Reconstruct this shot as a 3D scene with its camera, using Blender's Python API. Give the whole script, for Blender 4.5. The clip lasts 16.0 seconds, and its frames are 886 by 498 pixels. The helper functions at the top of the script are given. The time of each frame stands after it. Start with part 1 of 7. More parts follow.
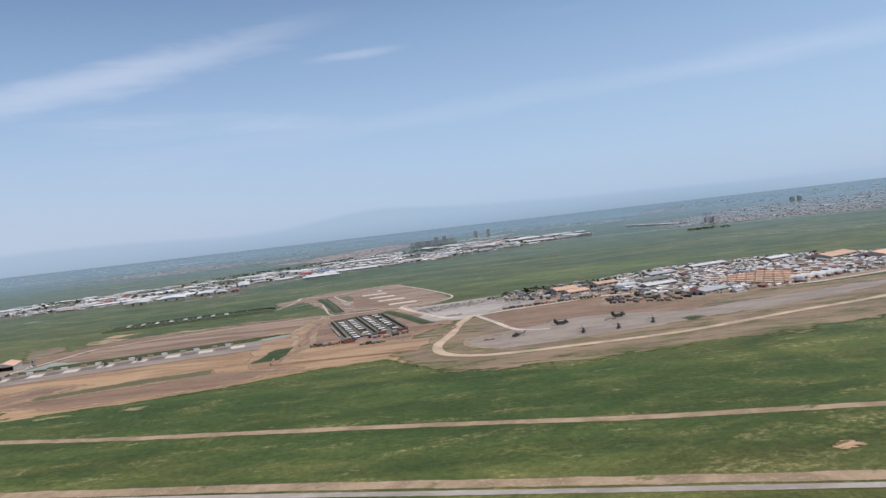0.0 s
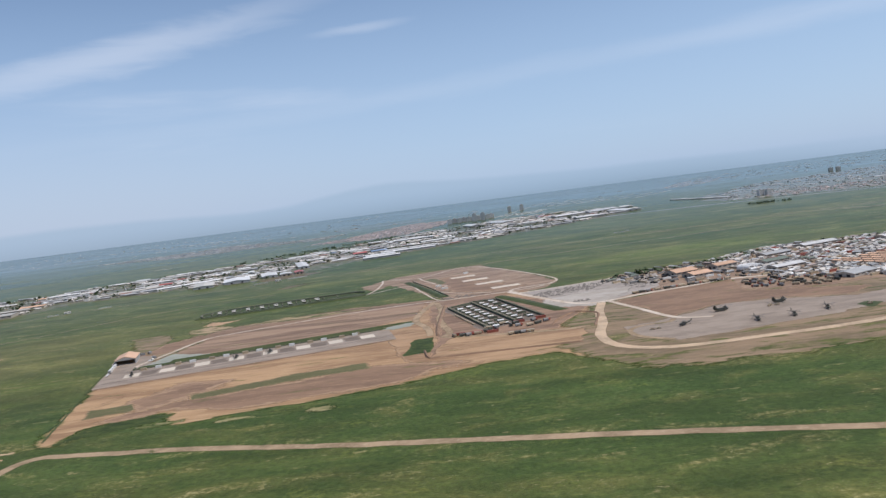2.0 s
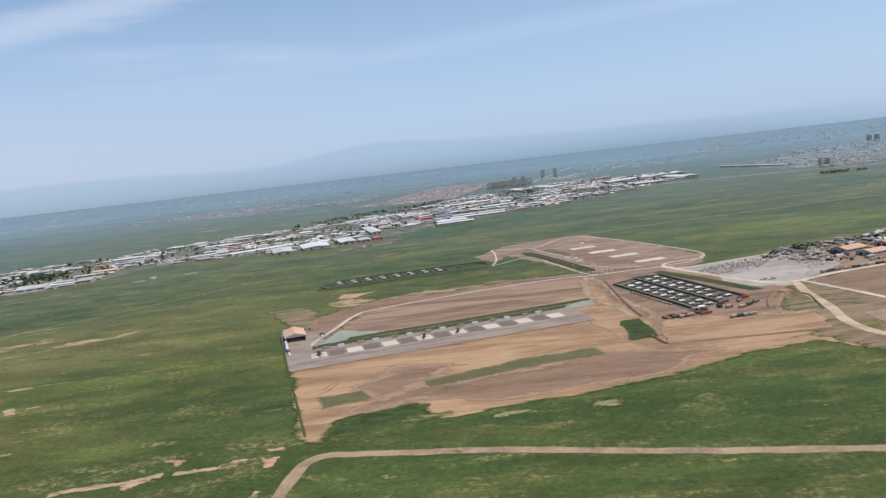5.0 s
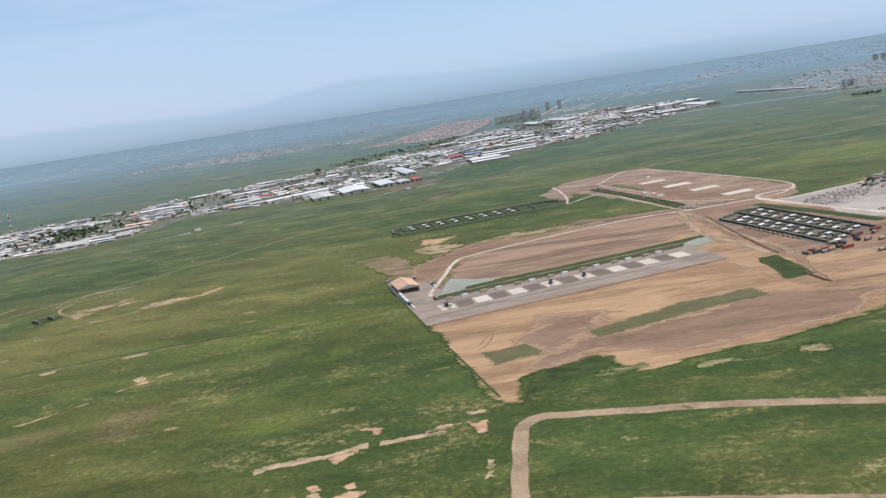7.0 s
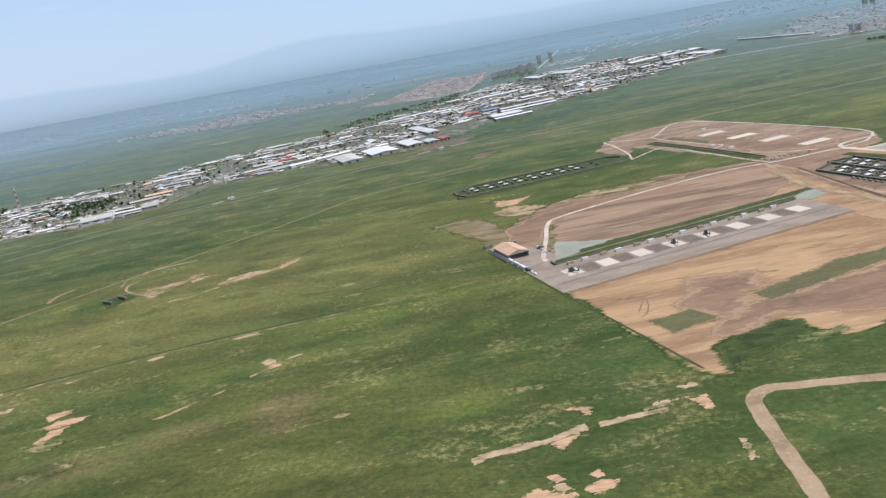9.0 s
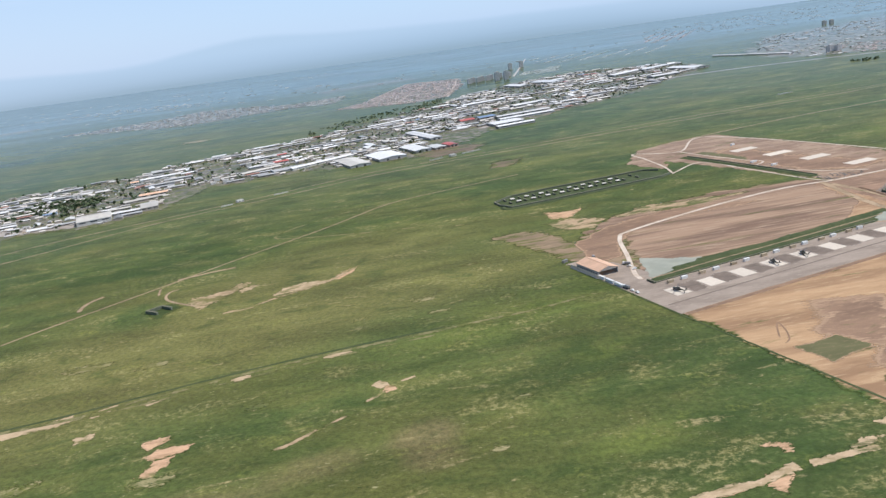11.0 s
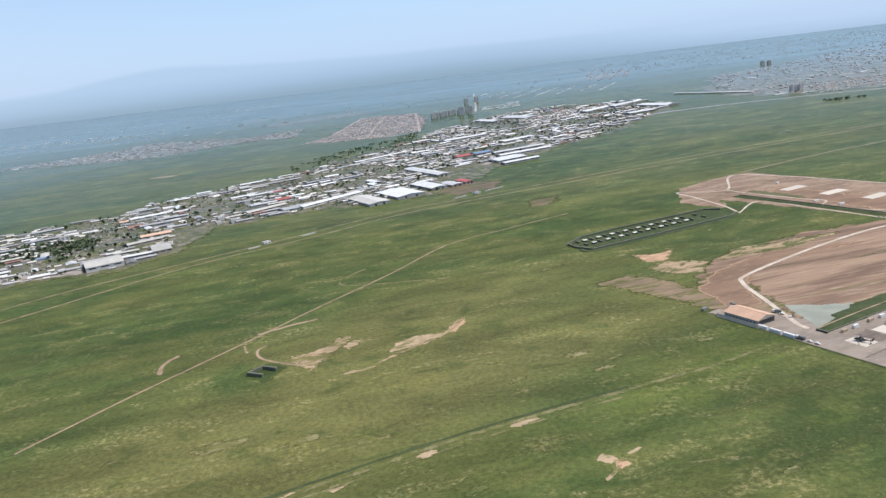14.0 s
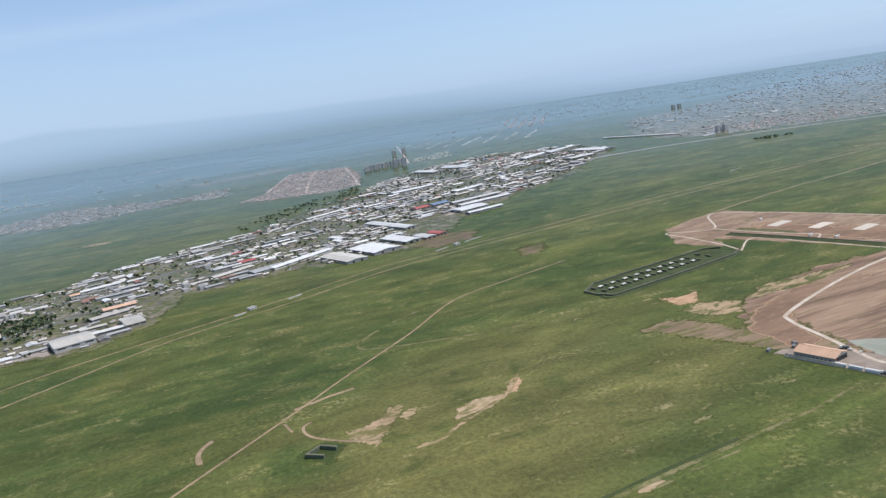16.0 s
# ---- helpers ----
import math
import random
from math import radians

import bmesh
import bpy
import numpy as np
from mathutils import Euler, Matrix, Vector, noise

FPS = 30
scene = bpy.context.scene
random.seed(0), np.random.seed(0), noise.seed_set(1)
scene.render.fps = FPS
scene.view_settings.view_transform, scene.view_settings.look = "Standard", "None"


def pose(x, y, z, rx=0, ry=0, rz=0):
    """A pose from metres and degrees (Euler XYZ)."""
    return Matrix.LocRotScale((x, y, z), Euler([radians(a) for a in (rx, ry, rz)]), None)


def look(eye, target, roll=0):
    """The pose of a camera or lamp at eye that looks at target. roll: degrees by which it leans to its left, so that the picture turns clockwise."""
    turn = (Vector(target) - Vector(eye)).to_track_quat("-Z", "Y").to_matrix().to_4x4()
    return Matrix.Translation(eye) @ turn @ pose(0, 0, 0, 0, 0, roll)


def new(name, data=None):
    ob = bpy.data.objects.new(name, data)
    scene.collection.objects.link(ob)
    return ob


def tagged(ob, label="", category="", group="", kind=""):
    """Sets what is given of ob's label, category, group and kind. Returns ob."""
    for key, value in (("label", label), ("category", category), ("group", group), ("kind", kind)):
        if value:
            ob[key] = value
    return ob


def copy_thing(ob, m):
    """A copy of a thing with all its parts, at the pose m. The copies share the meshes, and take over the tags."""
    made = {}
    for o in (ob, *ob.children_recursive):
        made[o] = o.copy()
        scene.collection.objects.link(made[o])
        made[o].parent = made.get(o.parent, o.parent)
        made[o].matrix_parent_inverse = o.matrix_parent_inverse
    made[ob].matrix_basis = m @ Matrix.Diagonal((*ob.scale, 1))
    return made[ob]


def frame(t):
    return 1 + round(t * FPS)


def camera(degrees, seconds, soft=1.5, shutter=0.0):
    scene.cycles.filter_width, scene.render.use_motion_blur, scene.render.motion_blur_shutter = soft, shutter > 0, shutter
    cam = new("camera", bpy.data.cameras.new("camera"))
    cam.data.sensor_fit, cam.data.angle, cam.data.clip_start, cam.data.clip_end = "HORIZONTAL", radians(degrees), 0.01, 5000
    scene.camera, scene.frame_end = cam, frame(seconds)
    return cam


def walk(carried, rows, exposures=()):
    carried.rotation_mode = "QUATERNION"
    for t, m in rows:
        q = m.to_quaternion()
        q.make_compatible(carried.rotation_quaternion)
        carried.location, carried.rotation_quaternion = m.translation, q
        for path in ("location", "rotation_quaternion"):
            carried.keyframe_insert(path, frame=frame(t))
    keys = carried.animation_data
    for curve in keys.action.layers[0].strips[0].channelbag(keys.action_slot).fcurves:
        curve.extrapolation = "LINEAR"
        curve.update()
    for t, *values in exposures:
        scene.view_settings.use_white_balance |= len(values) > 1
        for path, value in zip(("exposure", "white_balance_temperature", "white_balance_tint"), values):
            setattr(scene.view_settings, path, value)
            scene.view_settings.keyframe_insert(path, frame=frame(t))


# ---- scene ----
cam = camera(58.8, 16.0, soft=1.42)
UNIT = 0.54          # the whole plan below is laid out in wider units; one of them is this many metres
# seconds, eye, point ahead, roll
PATH = [
    (0, (-2.95, 10.17, 118.93), (-3.464, 110.089, 115.004), -6.52),
    (0.5, (-37.33, 18.25, 126.01), (-38.259, 118.143, 121.535), -6.79),
    (1, (-71.78, 26.19, 132.85), (-73.260, 126.030, 127.414), -7.09),
    (1.5, (-106.27, 34.05, 139.47), (-108.066, 133.828, 133.044), -7.30),
    (2, (-140.81, 41.89, 145.89), (-142.649, 141.620, 138.818), -7.29),
    (2.5, (-175.37, 49.76, 152.13), (-177.248, 149.456, 144.632), -7.08),
    (3, (-209.94, 57.70, 158.20), (-211.832, 157.380, 150.385), -6.57),
    (3.5, (-244.51, 65.78, 164.12), (-246.256, 165.454, 156.183), -6.09),
    (6, (-416.85, 109.76, 191.81), (-417.632, 208.362, 175.157), -7.19),
    (6.5, (-451.10, 119.56, 197.03), (-451.471, 217.798, 178.323), -7.68),
    (7, (-485.24, 129.79, 202.16), (-485.289, 227.692, 181.781), -8.71),
    (7.5, (-519.26, 140.47, 207.20), (-518.876, 238.142, 185.733), -9.68),
    (8, (-553.12, 151.65, 212.16), (-552.136, 249.014, 189.382), -10.24),
    (8.5, (-586.82, 163.34, 217.04), (-585.015, 260.266, 192.501), -10.49),
    (9, (-620.34, 175.58, 221.84), (-617.350, 272.065, 195.728), -10.29),
    (11.5, (-784.42, 245.80, 244.53), (-772.006, 341.321, 217.662), -7.67),
    (12, (-816.39, 261.79, 248.79), (-802.522, 356.730, 220.605), -7.83),
    (12.5, (-848.02, 278.46, 252.93), (-833.139, 372.860, 223.474), -7.99),
    (13, (-879.29, 295.83, 256.95), (-863.526, 389.999, 227.225), -7.96),
    (13.5, (-910.18, 313.90, 260.84), (-892.045, 408.380, 233.544), -7.17),
    (14, (-940.66, 332.69, 264.59), (-919.150, 427.352, 240.585), -6.82),
    (14.5, (-970.70, 352.19, 268.18), (-945.635, 446.574, 246.651), -7.32),
    (15, (-1000.29, 372.42, 271.61), (-972.062, 466.297, 251.862), -7.75),
    (15.5, (-1029.39, 393.37, 274.85), (-998.406, 486.482, 255.621), -8.10),
    (16, (-1057.98, 415.04, 277.89), (-1024.228, 507.178, 258.613), -8.45),
]
EXPOSURES = [(0, -0.07, 6200, 12), (3.5, -0.05, 6200, 12), (7, 0.12, 6180, 11), (9, 0.2, 6150, 10), (13, 0.32, 6100, 10), (16, 0.08, 6050, 10)]
walk(cam, [(t, look(Vector(eye) * UNIT, Vector(target) * UNIT, roll)) for t, eye, target, roll in PATH], EXPOSURES)

# ---- light ----
SUN_EL, SUN_AZ = 60.0, 98.0          # degrees; azimuth clockwise from +y


class Graph:
    """Short way to write a node tree."""

    def __init__(self, tree):
        self.t = tree

    def add(self, kind, inputs=None, **props):
        n = self.t.nodes.new(kind)
        for k, v in props.items():
            setattr(n, k, v)
        for k, v in (inputs or {}).items():
            self.put(n.inputs[k], v)
        return n

    def put(self, socket, v):
        if isinstance(v, bpy.types.NodeSocket):
            self.t.links.new(v, socket)
        elif v is not None:
            socket.default_value = v

    def math(self, op, a, b=None, c=None, clamp=False):
        n = self.add("ShaderNodeMath", operation=op, use_clamp=clamp)
        for i, v in enumerate((a, b, c)):
            if v is not None:
                self.put(n.inputs[i], v)
        return n.outputs[0]

    def mix(self, f, a, b, blend="MIX"):
        n = self.add("ShaderNodeMix", data_type="RGBA", blend_type=blend)
        self.put(n.inputs[0], f)
        self.put(n.inputs[6], rgba(a))
        self.put(n.inputs[7], rgba(b))
        return n.outputs[2]

    def span(self, v, lo, hi, a=0.0, b=1.0, smooth=True):
        n = self.add("ShaderNodeMapRange", interpolation_type="SMOOTHSTEP" if smooth else "LINEAR")
        self.put(n.inputs[0], v)
        for i, x in enumerate((lo, hi, a, b)):
            self.put(n.inputs[1 + i], x)
        return n.outputs[0]

    def noise(self, vec, scale, detail=4.0, rough=0.55, distort=0.0):
        n = self.add("ShaderNodeTexNoise", {"Vector": vec, "Scale": scale, "Detail": detail, "Roughness": rough, "Distortion": distort})
        return n.outputs["Fac"]

    def mapped(self, vec, scale=(1, 1, 1), turn=0.0, shift=(0, 0, 0)):
        n = self.add("ShaderNodeMapping", {"Vector": vec, "Scale": scale, "Rotation": (0, 0, radians(turn)), "Location": shift})
        return n.outputs[0]


def rgba(c):
    return (*c, 1.0) if isinstance(c, tuple) and len(c) == 3 else c


def make_world():
    w = bpy.data.worlds.new("daylight")
    w.use_nodes = True
    scene.world = w
    w.node_tree.nodes.clear()
    g = Graph(w.node_tree)
    sky = g.add("ShaderNodeTexSky", sky_type="NISHITA", sun_disc=False, sun_elevation=radians(SUN_EL), sun_rotation=radians(SUN_AZ),
                altitude=400.0, air_density=1.0, dust_density=1.0, ozone_density=2.5)
    vec = g.add("ShaderNodeTexCoord").outputs["Generated"]
    xyz = g.add("ShaderNodeSeparateXYZ", {0: vec}).outputs
    el = g.math("MULTIPLY", g.math("ARCSINE", xyz[2]), 57.2958)
    az = g.math("MULTIPLY", g.math("ARCTAN2", xyz[0], xyz[1]), 57.2958)
    col = sky.outputs[0]
    # thin high cirrus, drawn out along the wind
    ae = g.add("ShaderNodeCombineXYZ", {0: az, 1: el, 2: 0.0}).outputs[0]
    streak = g.noise(g.mapped(ae, (0.035, 0.30, 1), -9.0, (1.7, 0.6, 0)), 1.0, 6.0, 0.55, 0.4)
    veil = g.noise(g.mapped(ae, (0.02, 0.09, 1), -8.0, (0.2, 3.1, 0)), 1.0, 3.0, 0.5)
    wisp = g.math("MULTIPLY", g.span(streak, 0.54, 0.78), g.span(veil, 0.42, 0.65))
    haze_in = g.span(el, 23.0, 0.0)
    col = g.mix(g.math("MULTIPLY", haze_in, 0.72), col, SKY_LOW)
    col = g.mix(g.math("MULTIPLY", g.span(el, 11.0, 0.0), g.span(az, 8.0, -32.0, 0.0, 0.48)), col, SKY_PALE)
    col = g.mix(g.math("MULTIPLY", wisp, 0.35), col, CLOUD)
    # the plume at the upper left and the small wisp beside it
    for a0, e0, la, le, turn, amount in ((-22.5, 11.5, 9.5, 0.75, -11.5, 0.46), (-5.0, 12.2, 2.2, 0.22, -3.0, 0.30), (25.0, 8.3, 7.0, 0.5, -1.5, 0.20), (3.0, 7.6, 20.0, 0.5, -3.0, 0.12)):
        da, de = g.math("SUBTRACT", az, a0), g.math("SUBTRACT", el, e0)
        c, s = math.cos(radians(turn)), math.sin(radians(turn))
        along = g.math("DIVIDE", g.math("ADD", g.math("MULTIPLY", da, c), g.math("MULTIPLY", de, -s)), la)
        across = g.math("DIVIDE", g.math("ADD", g.math("MULTIPLY", da, s), g.math("MULTIPLY", de, c)), le)
        fray = g.math("MULTIPLY", g.math("SUBTRACT", g.noise(g.mapped(ae, (0.16, 0.9, 1), turn), 1.0, 6.0, 0.6, 0.6), 0.5), 2.4)
        r = g.math("ADD", g.math("POWER", along, 2.0), g.math("POWER", g.math("ADD", across, fray), 2.0))
        col = g.mix(g.math("MULTIPLY", g.math("POWER", g.span(r, 4.5, -0.4, smooth=False), 2.0), amount), col, CLOUD)
    # far ridges in the haze
    def ridge(parts, rough, seed):
        h = g.math("MULTIPLY", g.math("SUBTRACT", g.noise(g.mapped(ae, (0.12, 0, 0), 0, (seed, 0, 0)), 1.0, 5.0, 0.55), 0.5), rough)
        for a0, width, top in parts:
            b = g.math("EXPONENT", g.math("MULTIPLY", g.math("POWER", g.math("DIVIDE", g.math("SUBTRACT", az, a0), width), 2.0), -1.0))
            h = g.math("ADD", h, g.math("MULTIPLY", b, top))
        return h
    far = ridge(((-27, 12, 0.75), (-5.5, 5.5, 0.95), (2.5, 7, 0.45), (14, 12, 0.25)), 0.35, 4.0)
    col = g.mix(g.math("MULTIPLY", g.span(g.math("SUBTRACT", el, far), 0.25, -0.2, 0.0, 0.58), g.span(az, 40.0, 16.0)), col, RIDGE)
    # the plain behind the ground's end, with the air's haze put into its colours
    # the painted haze is thicker to the east and hides the horizon there
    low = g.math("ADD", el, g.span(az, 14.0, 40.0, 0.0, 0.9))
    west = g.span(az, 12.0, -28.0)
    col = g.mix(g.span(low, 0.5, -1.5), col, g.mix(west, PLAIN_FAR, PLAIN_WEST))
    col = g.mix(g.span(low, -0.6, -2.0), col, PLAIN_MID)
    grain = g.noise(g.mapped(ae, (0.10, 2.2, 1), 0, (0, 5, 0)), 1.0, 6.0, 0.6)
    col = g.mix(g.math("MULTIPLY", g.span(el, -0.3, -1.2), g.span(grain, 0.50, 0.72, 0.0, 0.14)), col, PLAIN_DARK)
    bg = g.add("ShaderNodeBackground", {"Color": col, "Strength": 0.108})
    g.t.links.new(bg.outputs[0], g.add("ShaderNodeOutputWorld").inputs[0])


SKY_LOW = (4.35, 5.85, 8.0)
SKY_PALE = (5.2, 5.65, 6.5)
CLOUD = (7.4, 7.8, 8.5)
# ridge and plain tones with the haze already mixed in
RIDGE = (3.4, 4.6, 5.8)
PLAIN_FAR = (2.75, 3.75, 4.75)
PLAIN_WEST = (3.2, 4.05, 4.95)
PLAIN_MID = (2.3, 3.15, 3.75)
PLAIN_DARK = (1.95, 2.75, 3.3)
make_world()
sun = new("sun", bpy.data.lights.new("sun", "SUN"))
sun.data.energy, sun.data.angle, sun.data.color = 3.6, radians(0.5), (1.0, 0.95, 0.88)
_a, _e = radians(SUN_AZ), radians(SUN_EL)
_d = Vector((math.sin(_a) * math.cos(_e), math.cos(_a) * math.cos(_e), math.sin(_e)))
sun.matrix_world = Matrix.Translation((0, 0, 900)) @ _d.to_track_quat("Z", "Y").to_matrix().to_4x4()

# ---- materials ----
def plan_place(g):
    """The place on the plan, in plan units."""
    return g.mapped(g.add("ShaderNodeNewGeometry").outputs["Position"], (1 / UNIT, 1 / UNIT, 1 / UNIT))


def grass_group():
    t = bpy.data.node_groups.new("grass_field", "ShaderNodeTree")
    t.interface.new_socket("Color", in_out="OUTPUT", socket_type="NodeSocketColor")
    t.interface.new_socket("Relief", in_out="OUTPUT", socket_type="NodeSocketFloat")
    g = Graph(t)
    p = plan_place(g)
    wide = g.noise(p, 1 / 420, 3.0, 0.5)
    field = g.noise(g.mapped(p, (1 / 260, 1 / 110, 1), 18.0), 1.0, 4.0, 0.55, 0.3)
    patch = g.noise(g.mapped(p, (1 / 46, 1 / 26, 1), 16.0), 1.0, 7.0, 0.62, 0.5)
    clump = g.noise(p, 1 / 4.5, 6.0, 0.72)
    tuft = g.noise(p, 1 / 1.7, 3.0, 0.65)

    def zone(cx, cy, rx, ry, turn, amount):
        """A wide growth of its own kind with a ragged rim."""
        c, si = math.cos(radians(turn)), math.sin(radians(turn))
        at = g.add("ShaderNodeVectorMath", {0: p, 1: (-cx, -cy, 0.0)}, operation="ADD").outputs[0]
        xyz = g.add("ShaderNodeSeparateXYZ", {0: at}).outputs
        u = g.math("DIVIDE", g.math("ADD", g.math("MULTIPLY", xyz[0], c), g.math("MULTIPLY", xyz[1], si)), rx)
        v = g.math("DIVIDE", g.math("SUBTRACT", g.math("MULTIPLY", xyz[1], c), g.math("MULTIPLY", xyz[0], si)), ry)
        r = g.math("SQRT", g.math("ADD", g.math("MULTIPLY", u, u), g.math("MULTIPLY", v, v)))
        r = g.math("ADD", r, g.math("MULTIPLY", g.math("SUBTRACT", patch, 0.5), 1.3))
        return g.math("MULTIPLY", g.span(r, 1.2, 0.35), amount)

    col = g.mix(g.span(field, 0.36, 0.64), (0.070, 0.093, 0.029), (0.112, 0.122, 0.038))
    tone = g.noise(g.mapped(p, (1 / 330, 1 / 150, 1), 25.0, (2, 1, 0)), 1.0, 5.0, 0.6, 0.6)
    col = g.mix(g.math("MULTIPLY", g.span(tone, 0.45, 0.64), 0.55), col, (0.140, 0.132, 0.043))
    col = g.mix(g.math("MULTIPLY", g.span(wide, 0.50, 0.36), 0.6), col, (0.052, 0.082, 0.026))
    # drier and ranker stretches of the meadow
    for z in ((-820, 1080, 270, 120, 22, 0.7), (-960, 900, 280, 110, 10, 0.75), (-1060, 770, 200, 60, 5, 0.6), (-720, 960, 190, 80, 12, 0.6), (-560, 1060, 70, 60, 0, 0.35)):
        col = g.mix(zone(*z), col, (0.172, 0.155, 0.058))
    for z in ((-1010, 1320, 420, 130, 28, 0.35), (-420, 1420, 240, 90, 12, 0.5), (-985, 1030, 45, 50, 0, 0.7), (-150, 590, 330, 40, -8, 0.5), (20, 490, 560, 140, -14, 0.65), (-250, 2000, 300, 160, 30, 0.6)):
        col = g.mix(zone(*z), col, (0.050, 0.083, 0.024))
    for z in ((250, 1380, 240, 90, 8, 0.75), (-640, 840, 130, 40, 20, 0.4), (-610, 620, 40, 18, 10, 0.5), (-590, 745, 30, 14, 20, 0.4)):
        col = g.mix(zone(*z), col, (0.140, 0.165, 0.040))
    for z in ((-730, 672, 30, 22, 20, 0.8), (-728, 645, 22, 16, 0, 0.7), (-800, 660, 40, 18, 10, 0.55), (-870, 640, 60, 24, 0, 0.5)):
        col = g.mix(zone(*z), col, (0.185, 0.145, 0.075))
    col = g.mix(g.math("MULTIPLY", g.span(patch, 0.50, 0.68), 0.5), col, (0.158, 0.150, 0.052))
    col = g.mix(g.math("MULTIPLY", g.span(patch, 0.48, 0.32), 0.55), col, (0.043, 0.069, 0.020))
    # dry straw, thickest in drawn-out belts
    belt = g.noise(g.mapped(p, (1 / 210, 1 / 60, 1), 24.0, (5, 2, 0)), 1.0, 5.0, 0.6, 0.5)
    straw = g.math("MULTIPLY", g.span(g.math("ADD", g.math("MULTIPLY", belt, 0.5), g.math("MULTIPLY", patch, 0.5)), 0.53, 0.62), g.span(clump, 0.47, 0.60))
    col = g.mix(g.math("MULTIPLY", straw, 0.55), col, (0.330, 0.275, 0.140))
    bloom = g.math("MULTIPLY", g.span(g.noise(g.mapped(p, (1 / 70, 1 / 34, 1), 30.0, (8, 4, 0)), 1.0, 5.0, 0.65, 0.5), 0.56, 0.68), g.span(clump, 0.42, 0.62))
    col = g.mix(g.math("MULTIPLY", bloom, 0.42), col, (0.215, 0.215, 0.055))
    scuff = g.math("MULTIPLY", g.span(g.noise(g.mapped(p, (1 / 44, 1 / 12, 1), 22.0, (3, 9, 0)), 1.0, 6.0, 0.65, 0.6), 0.61, 0.70), g.span(clump, 0.42, 0.58))
    col = g.mix(g.math("MULTIPLY", scuff, 0.62), col, (0.400, 0.310, 0.180))
    drift = g.noise(g.mapped(p, (1 / 130, 1 / 48, 1), 24.0, (6, 1, 0)), 1.0, 5.0, 0.6, 0.7)
    k = g.math("MULTIPLY", g.span(clump, 0.28, 0.72, 0.60, 1.40, False), g.span(drift, 0.32, 0.68, 0.76, 1.26, False))
    col = g.mix(1.0, col, g.add("ShaderNodeCombineColor", {0: k, 1: k, 2: k}).outputs[0], "MULTIPLY")
    col = g.mix(g.span(tuft, 0.50, 0.70, 0.0, 0.45), col, (0.038, 0.060, 0.016))
    # pale flecks of bare soil and dark low scrub
    fleck = g.noise(g.mapped(p, (1 / 4.5, 1 / 1.7, 1), 20.0, (4, 7, 0)), 1.0, 4.0, 0.6, 0.5)
    col = g.mix(g.math("MULTIPLY", g.math("MULTIPLY", g.span(fleck, 0.60, 0.68), g.span(patch, 0.44, 0.60)), 0.6), col, (0.420, 0.375, 0.220))
    scrub = g.noise(g.mapped(p, (1 / 3.4, 1 / 2.2, 1), 20.0, (1, 2, 0)), 1.0, 5.0, 0.7, 0.4)
    col = g.mix(g.math("MULTIPLY", g.math("MULTIPLY", g.span(scrub, 0.42, 0.33), g.span(drift, 0.62, 0.40)), 0.75), col, (0.030, 0.046, 0.014))
    col = g.mix(1.0, col, (1.0, 1.0, 0.86), "MULTIPLY")
    out = g.add("NodeGroupOutput")
    g.put(out.inputs[0], col)
    g.put(out.inputs[1], g.math("ADD", clump, g.math("MULTIPLY", tuft, 0.4)))
    return t


GRASS = grass_group()


def shader(name, rough=0.8, spec=0.5, air_haze=0.0):
    m = bpy.data.materials.new(name)
    m.use_nodes = True
    g = Graph(m.node_tree)
    b = m.node_tree.nodes["Principled BSDF"]
    b.inputs["Roughness"].default_value = rough
    b.inputs["Specular IOR Level"].default_value = spec
    if air_haze:
        # haze painted on as gloss, only at flat angles, growing towards the far plain
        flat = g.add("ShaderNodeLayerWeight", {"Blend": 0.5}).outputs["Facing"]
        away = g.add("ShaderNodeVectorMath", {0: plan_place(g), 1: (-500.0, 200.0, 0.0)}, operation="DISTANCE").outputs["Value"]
        far_haze = g.math("POWER", g.span(away, 350.0, 5400.0, 0.06, 0.97, False), 1.25)
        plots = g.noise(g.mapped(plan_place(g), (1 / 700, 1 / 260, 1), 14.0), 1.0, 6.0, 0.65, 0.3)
        far_haze = g.math("MULTIPLY", far_haze, g.span(plots, 0.35, 0.65, 0.82, 1.06, False))
        amount = g.math("MULTIPLY", g.math("MULTIPLY", g.span(flat, 0.78, 0.955, smooth=False), far_haze), air_haze)
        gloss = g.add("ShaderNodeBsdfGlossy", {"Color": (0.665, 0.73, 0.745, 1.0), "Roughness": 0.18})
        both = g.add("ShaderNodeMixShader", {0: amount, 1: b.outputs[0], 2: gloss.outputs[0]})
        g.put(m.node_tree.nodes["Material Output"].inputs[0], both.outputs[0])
    return m, g, b


def bumped(g, b, height, strength, distance):
    n = g.add("ShaderNodeBump", {"Height": height, "Strength": strength, "Distance": distance})
    g.put(b.inputs["Normal"], n.outputs[0])


def grass_mat():
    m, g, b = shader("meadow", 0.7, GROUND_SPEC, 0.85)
    n = g.add("ShaderNodeGroup", node_tree=GRASS)
    g.put(b.inputs["Base Color"], n.outputs[0])
    bumped(g, b, n.outputs[1], 0.5, 0.8)
    return m


